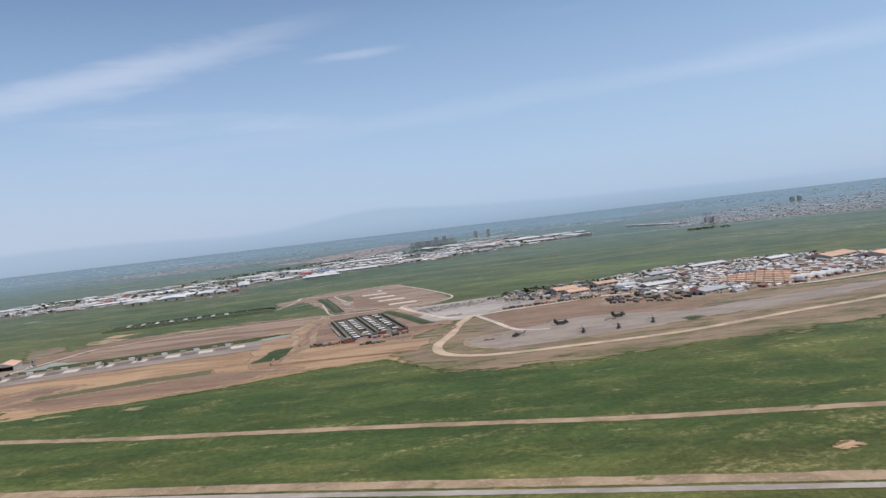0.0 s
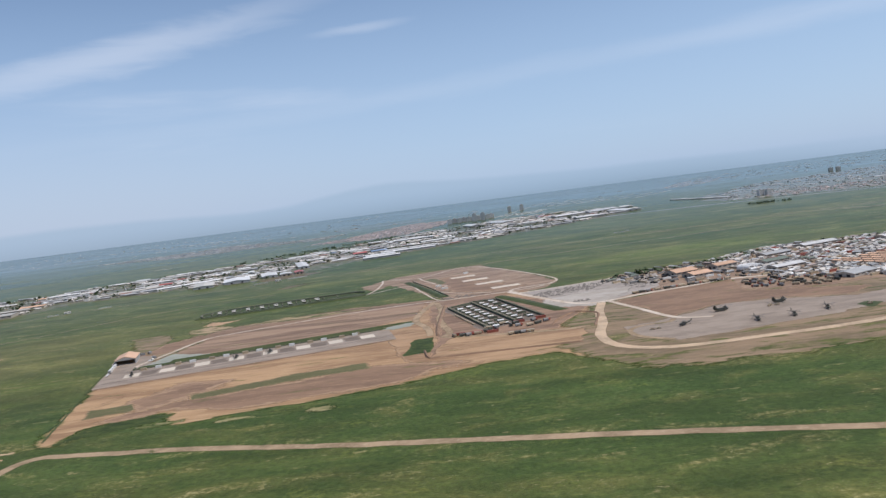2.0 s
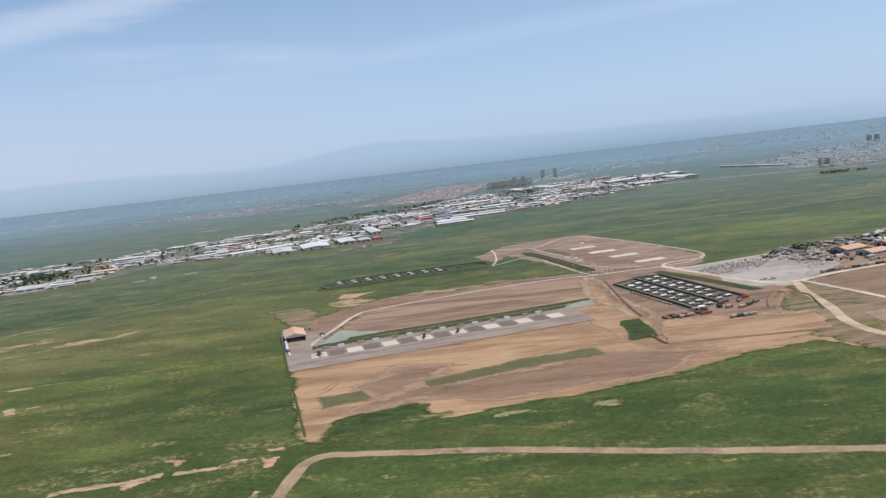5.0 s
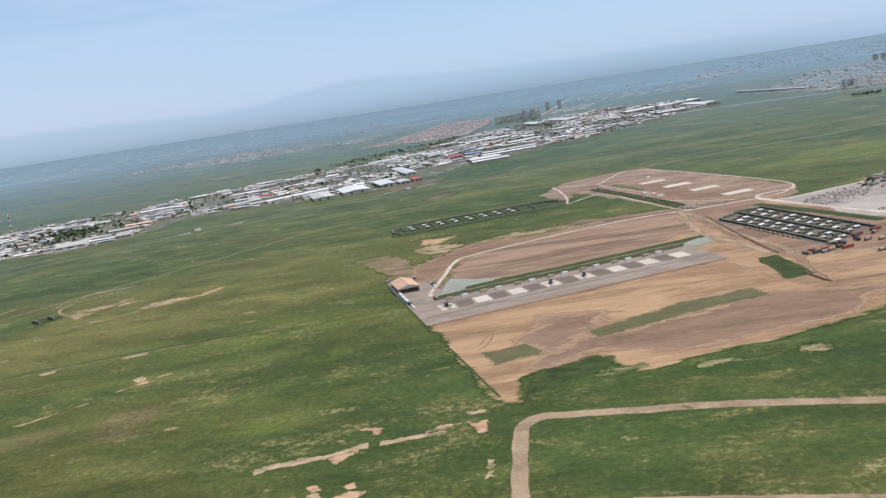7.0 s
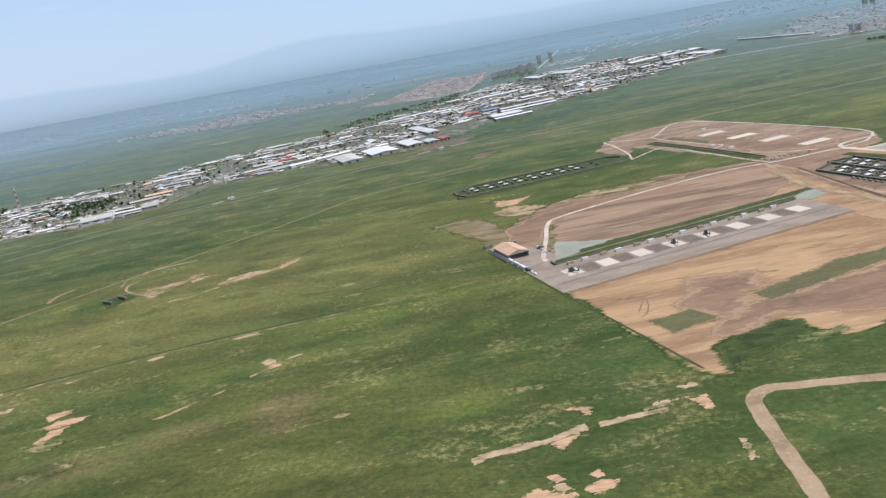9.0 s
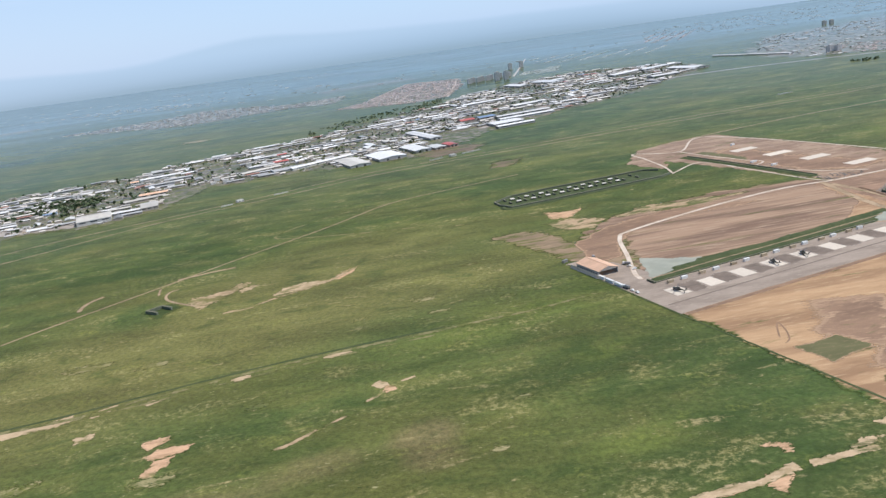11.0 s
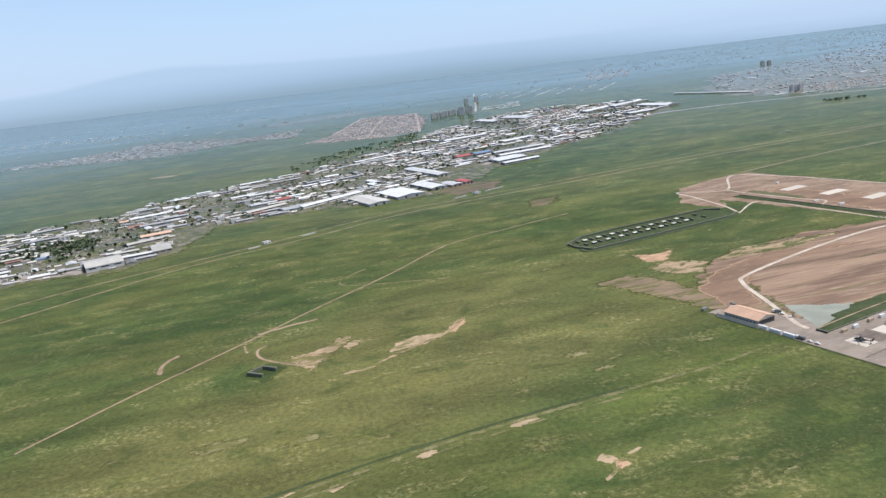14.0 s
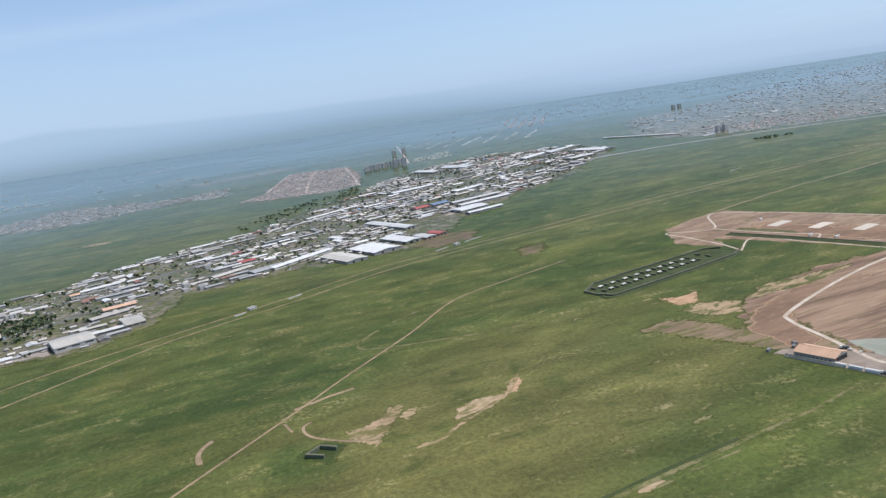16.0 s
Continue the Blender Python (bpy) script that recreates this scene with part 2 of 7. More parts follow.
def ground_mat(name, light, dark, pale, s1=1 / 38, s2=1 / 5, fray=0.8, stretch=(1, 1, 1), turn=0.0, grow=0.0, cover=1.0, under=None):
    """Bare ground whose rim frays into the meadow. grow: how much grass stands in it."""
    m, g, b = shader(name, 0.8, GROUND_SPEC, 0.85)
    p = plan_place(g)
    big = g.noise(g.mapped(p, tuple(s1 * k for k in stretch), turn), 1.0, 6.0, 0.6, 0.4)
    mid = g.noise(g.mapped(p, tuple(s2 * k for k in stretch), turn), 1.0, 5.0, 0.65)
    fine = g.noise(p, 1 / 1.1, 3.0, 0.6)
    col = g.mix(g.span(big, 0.38, 0.62), dark, light)
    col = g.mix(g.math("MULTIPLY", g.span(mid, 0.50, 0.72), 0.65), col, pale)
    col = g.mix(g.math("MULTIPLY", g.span(mid, 0.46, 0.26), 0.5), col, dark)
    col = g.mix(g.span(fine, 0.5, 0.75, 0.0, 0.3), col, tuple(0.6 * c for c in dark))
    n = g.add("ShaderNodeGroup", node_tree=GRASS)
    if grow > 0:
        weeds = g.noise(g.mapped(p, tuple(k / 21 for k in stretch), turn, (7, 3, 0)), 1.0, 7.0, 0.65, 0.5)
        col = g.mix(g.math("MULTIPLY", g.span(weeds, 0.62 - grow * 0.25, 0.72 - grow * 0.25), 0.85), col, n.outputs[0])
    rim = g.add("ShaderNodeAttribute", attribute_name="rim").outputs["Fac"]
    rag = g.math("MULTIPLY", g.math("SUBTRACT", g.math("ADD", g.math("MULTIPLY", big, 0.4), g.math("MULTIPLY", mid, 0.6)), 0.5), fray * 2.2)
    edge = g.math("MULTIPLY", g.math("MULTIPLY", g.span(g.math("ADD", rim, rag), 0.32, 0.62), g.span(rim, 0.02, 0.25)), cover)
    col = g.mix(edge, under or n.outputs[0], col)
    g.put(b.inputs["Base Color"], col)
    bumped(g, b, g.math("ADD", mid, g.math("MULTIPLY", fine, 0.3)), 0.3, 0.3)
    # the cover thins out at the rim and lets the ground below show
    thin = g.math("MULTIPLY", g.span(g.math("ADD", rim, g.math("MULTIPLY", rag, 0.6)), 0.12, 0.45), g.span(rim, 0.02, 0.2))
    thin = g.math("MAXIMUM", thin, g.span(rim, 0.96, 0.99))
    end = m.node_tree.nodes["Material Output"]
    top = end.inputs[0].links[0].from_socket
    g.put(end.inputs[0], g.add("ShaderNodeMixShader", {0: thin, 1: g.add("ShaderNodeBsdfTransparent").outputs[0], 2: top}).outputs[0])
    return m


def plain_mat(name, base, rough=0.7, metal=0.0, vary=0.18, scale=0.6, spec=0.4, streaks=0.0, dirt=(0.20, 0.16, 0.11), air_haze=0.0):
    """Painted or bare surface with stains; each object a little different."""
    m, g, b = shader(name, rough, spec, air_haze)
    b.inputs["Metallic"].default_value = metal
    c = g.add("ShaderNodeTexCoord").outputs["Object"]
    n1 = g.noise(c, scale, 5.0, 0.6)
    n2 = g.noise(g.mapped(c, (scale * 6, scale * 6, scale * 0.8)), 1.0, 4.0, 0.6)
    rnd = g.add("ShaderNodeObjectInfo").outputs["Random"]
    k = g.math("ADD", g.span(n1, 0.25, 0.75, 1 - vary, 1 + vary, False), g.span(rnd, 0.0, 1.0, -vary, vary, False))
    col = g.mix(1.0, base, g.add("ShaderNodeCombineColor", {0: k, 1: k, 2: k}).outputs[0], "MULTIPLY")
    col = g.mix(g.span(n2, 0.52, 0.80, 0.0, 0.25 + streaks), col, dirt)
    g.put(b.inputs["Base Color"], col)
    bumped(g, b, n1, 0.15, 0.05)
    return m


def ribbed_mat(name, base, rough=0.5, metal=0.0, pitch=1.0, spread=0.0):
    """Profiled sheet roof: ribs down the slope, rust and dust."""
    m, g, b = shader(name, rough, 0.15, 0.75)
    b.inputs["Metallic"].default_value = metal
    c = g.add("ShaderNodeTexCoord").outputs["Object"]
    wave = g.add("ShaderNodeTexWave", {"Vector": c, "Scale": pitch, "Distortion": 0.0}, bands_direction="X").outputs["Fac"]
    n1 = g.noise(g.mapped(c, (0.05, 0.12, 0.1)), 1.0, 5.0, 0.6)
    n2 = g.noise(c, 0.9, 5.0, 0.6)
    rnd = g.add("ShaderNodeObjectInfo").outputs["Random"]
    k = g.math("MULTIPLY", g.span(n1, 0.25, 0.75, 0.84, 1.12, False), g.span(rnd, 0.0, 1.0, 0.78, 1.12, False))
    col = g.mix(1.0, base, g.add("ShaderNodeCombineColor", {0: k, 1: k, 2: k}).outputs[0], "MULTIPLY")
    col = g.mix(g.span(n2, 0.54, 0.78, 0.0, 0.35), col, (0.26, 0.20, 0.15))
    if spread:
        own = g.span(g.add("ShaderNodeNewGeometry").outputs["Random Per Island"], 0.0, 1.0, 1 - spread, 1 + spread, False)
        col = g.mix(1.0, col, g.add("ShaderNodeCombineColor", {0: own, 1: own, 2: own}).outputs[0], "MULTIPLY")
    g.put(b.inputs["Base Color"], col)
    bumped(g, b, wave, 0.35, 0.05)
    return m


def water_mat():
    m, g, b = shader("pond_water", 0.35, 0.03)
    p = plan_place(g)
    n = g.noise(p, 1 / 18, 4.0)
    g.put(b.inputs["Base Color"], g.mix(g.span(n, 0.35, 0.65), (0.29, 0.29, 0.225), (0.35, 0.345, 0.27)))
    bumped(g, b, g.noise(p, 0.9, 4.0), 0.12, 0.1)
    return m


def leaf_mat(name, a, b2):
    m, g, b = shader(name, 0.6, 0.3)
    c = g.add("ShaderNodeTexCoord").outputs["Object"]
    n = g.noise(c, 1.3, 4.0)
    rnd = g.add("ShaderNodeNewGeometry").outputs["Random Per Island"]
    g.put(b.inputs["Base Color"], g.mix(g.math("MULTIPLY_ADD", rnd, 0.6, g.math("MULTIPLY", n, 0.4)), a, b2))
    return m


GROUND_SPEC = 0.1
M = {
    "meadow": grass_mat(),
    "tan": ground_mat("bare_tan_soil", (0.465, 0.295, 0.160), (0.295, 0.178, 0.098), (0.565, 0.40, 0.232), 1 / 45, 1 / 6, 0.9, (0.3, 1.5, 1), 14, 0.06),
    "brown": ground_mat("brown_soil", (0.25, 0.155, 0.10), (0.155, 0.095, 0.065), (0.40, 0.26, 0.155), 1 / 36, 1 / 6, 1.1, (0.45, 1.5, 1), 14, 0.12, 0.8, (0.43, 0.285, 0.175)),
    "striped": ground_mat("field_in_dry_strips", (0.355, 0.235, 0.152), (0.185, 0.117, 0.08), (0.50, 0.37, 0.245), 1 / 34, 1 / 8, 1.2, (0.16, 1.5, 1), 14, 0.20),
    "yard_tan": ground_mat("worked_yard_soil", (0.355, 0.245, 0.162), (0.235, 0.152, 0.102), (0.50, 0.375, 0.26), 1 / 38, 1 / 7, 1.2, (0.4, 1.6, 1), -72, 0.12),
    "track": ground_mat("sandy_track", (0.42, 0.30, 0.185), (0.28, 0.20, 0.12), (0.52, 0.40, 0.27), 1 / 24, 1 / 3, 0.7, (1, 1, 1), 0, 0.1, 1.0, (0.30, 0.22, 0.13)),
    "faint": ground_mat("overgrown_track", (0.27, 0.23, 0.11), (0.15, 0.145, 0.06), (0.42, 0.34, 0.20), 1 / 16, 1 / 3, 1.8, (1, 1, 1), 0, 0.6, 0.85),
    "bare": ground_mat("bare_sandy_patch", (0.52, 0.36, 0.22), (0.36, 0.25, 0.145), (0.62, 0.47, 0.32), 1 / 14, 1 / 3.2, 2.2, (0.8, 1.5, 1), 18, 0.65, 0.85),
    "sand": ground_mat("thin_sandy_streak", (0.53, 0.38, 0.235), (0.37, 0.27, 0.15), (0.62, 0.48, 0.32), 1 / 12, 1 / 2.6, 1.9, (0.7, 1.6, 1), 18, 0.34, 0.95),
    "dirt_road": ground_mat("tan_dirt_road", (0.59, 0.43, 0.28), (0.42, 0.31, 0.205), (0.62, 0.50, 0.37), 1 / 24, 1 / 4, 0.6, (1, 1, 1), 0, 0.0, 1.0, (0.34, 0.23, 0.14)),
    "verge": ground_mat("dry_brown_verge", (0.30, 0.21, 0.13), (0.19, 0.14, 0.085), (0.38, 0.28, 0.18), 1 / 40, 1 / 7, 1.6, (0.45, 1.5, 1), 8, 0.45),
    "pale_road": ground_mat("pale_gravel_road", (0.64, 0.54, 0.43), (0.50, 0.40, 0.30), (0.72, 0.63, 0.52), 1 / 30, 1 / 4, 0.5, (1, 1, 1), 0, 0.0, 1.0, (0.38, 0.25, 0.155)),
    "gravel": ground_mat("grey_gravel", (0.41, 0.355, 0.30), (0.31, 0.26, 0.215), (0.50, 0.44, 0.375), 1 / 30, 1 / 5, 0.8, (0.6, 1.2, 1), 14, 0.0, 1.0, (0.34, 0.225, 0.14)),
    "asphalt": ground_mat("worn_apron", (0.35, 0.28, 0.218), (0.265, 0.21, 0.162), (0.42, 0.345, 0.275), 1 / 28, 1 / 4, 1.1, (0.5, 1.4, 1), 14, 0.0, 1.0, (0.34, 0.235, 0.155)),
    "dark_slab": ground_mat("oil_dark_slab", (0.165, 0.125, 0.096), (0.115, 0.088, 0.068), (0.25, 0.195, 0.15), 1 / 10, 1 / 3, 1.5, (0.6, 1.3, 1), 14, 0.0, 0.85, (0.41, 0.335, 0.268)),
    "lush": ground_mat("lush_green_strip", (0.080, 0.095, 0.040), (0.056, 0.074, 0.030), (0.125, 0.122, 0.058), 1 / 20, 1 / 4, 1.3),
    "rank": ground_mat("rank_weeds", (0.066, 0.088, 0.028), (0.034, 0.050, 0.017), (0.125, 0.135, 0.045), 1 / 13, 1 / 2.4, 1.8, (0.6, 1.4, 1), 14, 0.25),
    "townsoil": ground_mat("dusty_town_ground", (0.26, 0.215, 0.165), (0.125, 0.115, 0.085), (0.40, 0.34, 0.275), 1 / 60, 1 / 10, 1.4, (1, 1, 1), 20, 0.72),
    "suburb": ground_mat("dusty_suburb_ground", (0.27, 0.24, 0.195), (0.15, 0.14, 0.105), (0.38, 0.34, 0.285), 1 / 60, 1 / 10, 1.6, (1, 1, 1), 20, 0.5),
    "farmland": ground_mat("ploughed_farmland", (0.26, 0.19, 0.12), (0.18, 0.14, 0.085), (0.34, 0.27, 0.18), 1 / 120, 1 / 30, 0.8, (0.5, 1.5, 1), 10, 0.3, 0.85),
    "wheat": ground_mat("young_wheat", (0.085, 0.125, 0.035), (0.055, 0.092, 0.028), (0.12, 0.15, 0.05), 1 / 120, 1 / 30, 0.8, (0.5, 1.5, 1), 10, 0.1, 0.9),
    "ploughed": ground_mat("ploughed_brown_patch", (0.22, 0.15, 0.10), (0.155, 0.105, 0.072), (0.30, 0.21, 0.14), 1 / 36, 1 / 6, 1.6, (0.45, 1.5, 1), 14, 0.4, 0.85),
    "dry": ground_mat("dry_straw_spot", (0.36, 0.30, 0.15), (0.21, 0.19, 0.085), (0.52, 0.41, 0.25), 1 / 14, 1 / 2.6, 2.4, (0.7, 1.5, 1), 18, 0.75, 0.85),
    "tan_in": ground_mat("trampled_tan_soil", (0.44, 0.28, 0.158), (0.275, 0.168, 0.096), (0.55, 0.395, 0.235), 1 / 40, 1 / 6, 0.9, (0.35, 1.5, 1), 14, 0.08, 1.0, (0.40, 0.26, 0.16)),
    "soil_in": ground_mat("churned_brown_soil", (0.315, 0.20, 0.13), (0.195, 0.122, 0.082), (0.45, 0.315, 0.205), 1 / 50, 1 / 9, 1.0, (0.35, 1.7, 1), 14, 0.12, 1.0, (0.45, 0.28, 0.168)),
    "weedy": ground_mat("weedy_green_strip", (0.105, 0.115, 0.048), (0.075, 0.090, 0.036), (0.20, 0.165, 0.085), 1 / 20, 1 / 4, 1.5, (0.5, 1.4, 1), 14, 0.0, 0.88, (0.45, 0.29, 0.175)),
    "earth": ground_mat("bare_orange_earth", (0.60, 0.375, 0.225), (0.44, 0.27, 0.155), (0.70, 0.48, 0.31), 1 / 11, 1 / 2.0, 2.3, (0.6, 1.7, 1), 18, 0.2, 0.97),
    "tarmac": ground_mat("grey_tarmac", (0.20, 0.195, 0.185), (0.15, 0.145, 0.14), (0.26, 0.25, 0.235), 1 / 30, 1 / 4, 0.2),
    "water": water_mat(),
    "concrete": plain_mat("pale_concrete", (0.62, 0.53, 0.42), 0.8, 0, 0.08, 0.35, dirt=(0.36, 0.29, 0.22)),
    "tan_roof": ribbed_mat("tan_sheet_roof", (0.68, 0.43, 0.28), 0.55),
    "white_roof": ribbed_mat("white_sheet_roof", (0.74, 0.715, 0.67), 0.5),
    "grey_roof": ribbed_mat("grey_sheet_roof", (0.40, 0.39, 0.37), 0.5),
    "pale_roof": ribbed_mat("cream_sheet_roof", (0.60, 0.55, 0.47), 0.5),
    "red_roof": ribbed_mat("red_sheet_roof", (0.48, 0.13, 0.11), 0.5),
    "blue_roof": ribbed_mat("blue_sheet_roof", (0.22, 0.30, 0.42), 0.5),
    "brick_roof": ribbed_mat("brownish_red_roof", (0.36, 0.19, 0.14), 0.7),
    "rose_roof": ribbed_mat("dusty_rose_roof", (0.46, 0.37, 0.32), 0.7),
    "green_roof": ribbed_mat("dull_green_roof", (0.20, 0.225, 0.175), 0.5),
    "quarter_rose": ribbed_mat("estate_roofs", (0.52, 0.38, 0.33), 0.7, spread=0.45),
    "quarter_grey": ribbed_mat("city_roofs", (0.46, 0.44, 0.41), 0.7, spread=0.55),
    "quarter_cream": ribbed_mat("cream_city_roofs", (0.50, 0.45, 0.39), 0.7, spread=0.5),
    "quarter_white": ribbed_mat("white_city_roofs", (0.78, 0.76, 0.72), 0.6, spread=0.25),
    "flat_roof": plain_mat("dusty_flat_roof", (0.38, 0.35, 0.31), 0.85, 0, 0.22, 0.2, 0.2, air_haze=0.7),
    "wall": plain_mat("rendered_wall", (0.43, 0.375, 0.31), 0.8, 0, 0.2, 0.3, streaks=0.2),
    "white_wall": plain_mat("white_rendered_wall", (0.66, 0.62, 0.56), 0.8, 0, 0.1, 0.3, streaks=0.15),
    "steel_wall": plain_mat("grey_steel_wall", (0.38, 0.37, 0.35), 0.55, 0.1, 0.15, 0.3),
    "tower_wall": plain_mat("grey_tower_render", (0.52, 0.51, 0.50), 0.8, 0, 0.12, 0.1, streaks=0.1),
    "dark": plain_mat("dark_opening", (0.035, 0.035, 0.038), 0.7, 0, 0.1),
    "glass": plain_mat("dark_window_glass", (0.04, 0.05, 0.06), 0.12, 0, 0.05, spec=0.6, dirt=(0.06, 0.06, 0.06)),
    "hesco": plain_mat("green_gabion_fabric", (0.125, 0.138, 0.090), 0.9, 0, 0.25, 0.5, dirt=(0.19, 0.17, 0.11)),
    "hesco_fill": plain_mat("gabion_earth_fill", (0.19, 0.17, 0.115), 0.9, 0, 0.2, 0.5, dirt=(0.09, 0.12, 0.05)),
    "olive": plain_mat("olive_drab_paint", (0.060, 0.058, 0.042), 0.55, 0, 0.15, 0.8, dirt=(0.12, 0.10, 0.07)),
    "rotor": plain_mat("dark_rotor_blade", (0.035, 0.034, 0.032), 0.5, 0, 0.1),
    "rubber": plain_mat("black_rubber", (0.025, 0.025, 0.025), 0.85, 0, 0.1),
    "sand_paint": plain_mat("sand_vehicle_paint", (0.40, 0.31, 0.20), 0.5, 0, 0.15),
    "white_paint": plain_mat("white_vehicle_paint", (0.74, 0.71, 0.65), 0.35, 0, 0.05),
    "red_paint": plain_mat("rusty_red_container_paint", (0.30, 0.08, 0.05), 0.55, 0, 0.2),
    "blue_paint": plain_mat("blue_container_paint", (0.08, 0.15, 0.28), 0.5, 0, 0.2),
    "grey_paint": plain_mat("grey_paint", (0.24, 0.23, 0.215), 0.5, 0, 0.2),
    "steel": plain_mat("galvanised_steel", (0.45, 0.46, 0.47), 0.4, 0.7, 0.1),
    "rubble": plain_mat("broken_stone", (0.19, 0.165, 0.14), 0.9, 0, 0.25, 0.4),
    "mud": ground_mat("pale_dried_mud", (0.47, 0.41, 0.345), (0.38, 0.325, 0.265), (0.55, 0.49, 0.42), 1 / 30, 1 / 5, 0.9, (0.6, 1.2, 1), 14, 0.0, 1.0, (0.40, 0.35, 0.29)),
    "bark": plain_mat("bark", (0.10, 0.075, 0.05), 0.9, 0, 0.2, 2.0),
    "leaf": leaf_mat("dusty_green_leaves", (0.040, 0.064, 0.026), (0.10, 0.135, 0.055)),
}

# ---- building helpers ----
def part(name, bm, material, parent=None, label=""):
    me = bpy.data.meshes.new(name)
    bm.to_mesh(me)
    bm.free()
    me.materials.append(M[material] if isinstance(material, str) else material)
    ob = new(name, me)
    if parent:
        ob.parent = parent
    return tagged(ob, label)


def thing(name, label, category, group="", kind=""):
    return tagged(new(name), label, category, group, kind)


def box(bm, x0, y0, z0, x1, y1, z1, m=None):
    co = [Vector(((x1 if i & 1 else x0), (y1 if i & 2 else y0), (z1 if i & 4 else z0))) for i in range(8)]
    v = [bm.verts.new(m @ c if m else c) for c in co]
    for f in ((0, 2, 3, 1), (4, 5, 7, 6), (0, 1, 5, 4), (2, 6, 7, 3), (0, 4, 6, 2), (1, 3, 7, 5)):
        bm.faces.new([v[i] for i in f])
    return v


def boxes(*specs):
    bm = bmesh.new()
    for s in specs:
        box(bm, *s)
    return bm


def prism(bm, profile, y0, y1, m=None):
    """A profile of (x, z) drawn out from y0 to y1."""
    a = [bm.verts.new((x, y0, z)) for x, z in profile]
    b = [bm.verts.new((x, y1, z)) for x, z in profile]
    n = len(a)
    for i in range(n):
        bm.faces.new((a[i], a[(i + 1) % n], b[(i + 1) % n], b[i]))
    bm.faces.new(a[::-1])
    bm.faces.new(b)
    bmesh.ops.recalc_face_normals(bm, faces=bm.faces[:])
    if m:
        bmesh.ops.transform(bm, matrix=m, verts=a + b)


def rod(bm, a, b, r0, r1=None, sides=8):
    a, b = Vector(a), Vector(b)
    r1 = r0 if r1 is None else r1
    q = (b - a).to_track_quat("Z", "Y").to_matrix()
    ring = [[bm.verts.new(p + q @ Vector((r * math.cos(k * math.tau / sides), r * math.sin(k * math.tau / sides), 0))) for k in range(sides)] for p, r in ((a, r0), (b, r1))]
    for k in range(sides):
        bm.faces.new((ring[0][k], ring[0][(k + 1) % sides], ring[1][(k + 1) % sides], ring[1][k]))
    bm.faces.new(ring[0][::-1])
    bm.faces.new(ring[1])


def loft(bm, sections, sides=12):
    """A hull through sections of (y, z centre, half width, half height, squareness)."""
    rings = []
    for y, zc, hw, hh, sq in sections:
        ring = []
        for k in range(sides):
            a = math.tau * (k + 0.5) / sides
            c, s = math.cos(a), math.sin(a)
            e = 2 / sq
            ring.append(bm.verts.new((hw * math.copysign(abs(c) ** e, c), y, zc + hh * math.copysign(abs(s) ** e, s))))
        rings.append(ring)
    for r0, r1 in zip(rings, rings[1:]):
        for k in range(sides):
            bm.faces.new((r0[k], r0[(k + 1) % sides], r1[(k + 1) % sides], r1[k]))
    bm.faces.new(rings[0][::-1])
    bm.faces.new(rings[-1])
    bmesh.ops.recalc_face_normals(bm, faces=bm.faces[:])


def curve_points(pts, step=6.0):
    """Smooth points through a few plan points."""
    p = [Vector(q).to_2d() for q in pts]
    if len(p) < 3:
        n = max(2, int((p[1] - p[0]).length / step))
        return [p[0].lerp(p[1], i / n) for i in range(n + 1)]
    p = [2 * p[0] - p[1], *p, 2 * p[-1] - p[-2]]
    out = []
    for a, b, c, d in zip(p, p[1:], p[2:], p[3:]):
        n = max(2, int((c - b).length / step))
        for i in range(n):
            t = i / n
            out.append(0.5 * (2 * b + (c - a) * t + (2 * a - 5 * b + 4 * c - d) * t * t + (3 * b - a - 3 * c + d) * t ** 3))
    return out + [p[-2]]


def rimmed(name, verts, faces, rims, material, label, category, kind="structure"):
    me = bpy.data.meshes.new(name)
    me.from_pydata(verts, [], faces)
    at = me.attributes.new("rim", "FLOAT", "POINT")
    for i, r in enumerate(rims):
        at.data[i].value = r
    me.materials.append(M[material])
    return tagged(new(name, me), label, category, kind=kind)


def ribbon(name, pts, width, z, material, label, category="track", fray=0.45, wobble=0.12, step=5.0):
    """A road or track along a smooth line."""
    line = curve_points(pts, step)
    z += 0.004 * (len(bpy.data.meshes) % 12)
    verts, rims, faces = [], [], []
    for i, p in enumerate(line):
        d = (line[min(i + 1, len(line) - 1)] - line[max(i - 1, 0)]).normalized()
        n = Vector((-d.y, d.x))
        for s, r in ((-0.5 - fray, 0), (-0.5, 1), (0.5, 1), (0.5 + fray, 0)):
            w = width * s * (1 + wobble * noise.noise((p.x / 17, p.y / 17, 3.0 if s > 0 else 8.0)))
            q = p + n * w
            verts.append((q.x, q.y, z))
            rims.append(r if 0 < i < len(line) - 1 else 0)
        if i:
            b = 4 * i
            faces += [(b - 4 + k, b - 3 + k, b + 1 + k, b + k) for k in range(3)]
    return rimmed(name, verts, faces, rims, material, label, category)


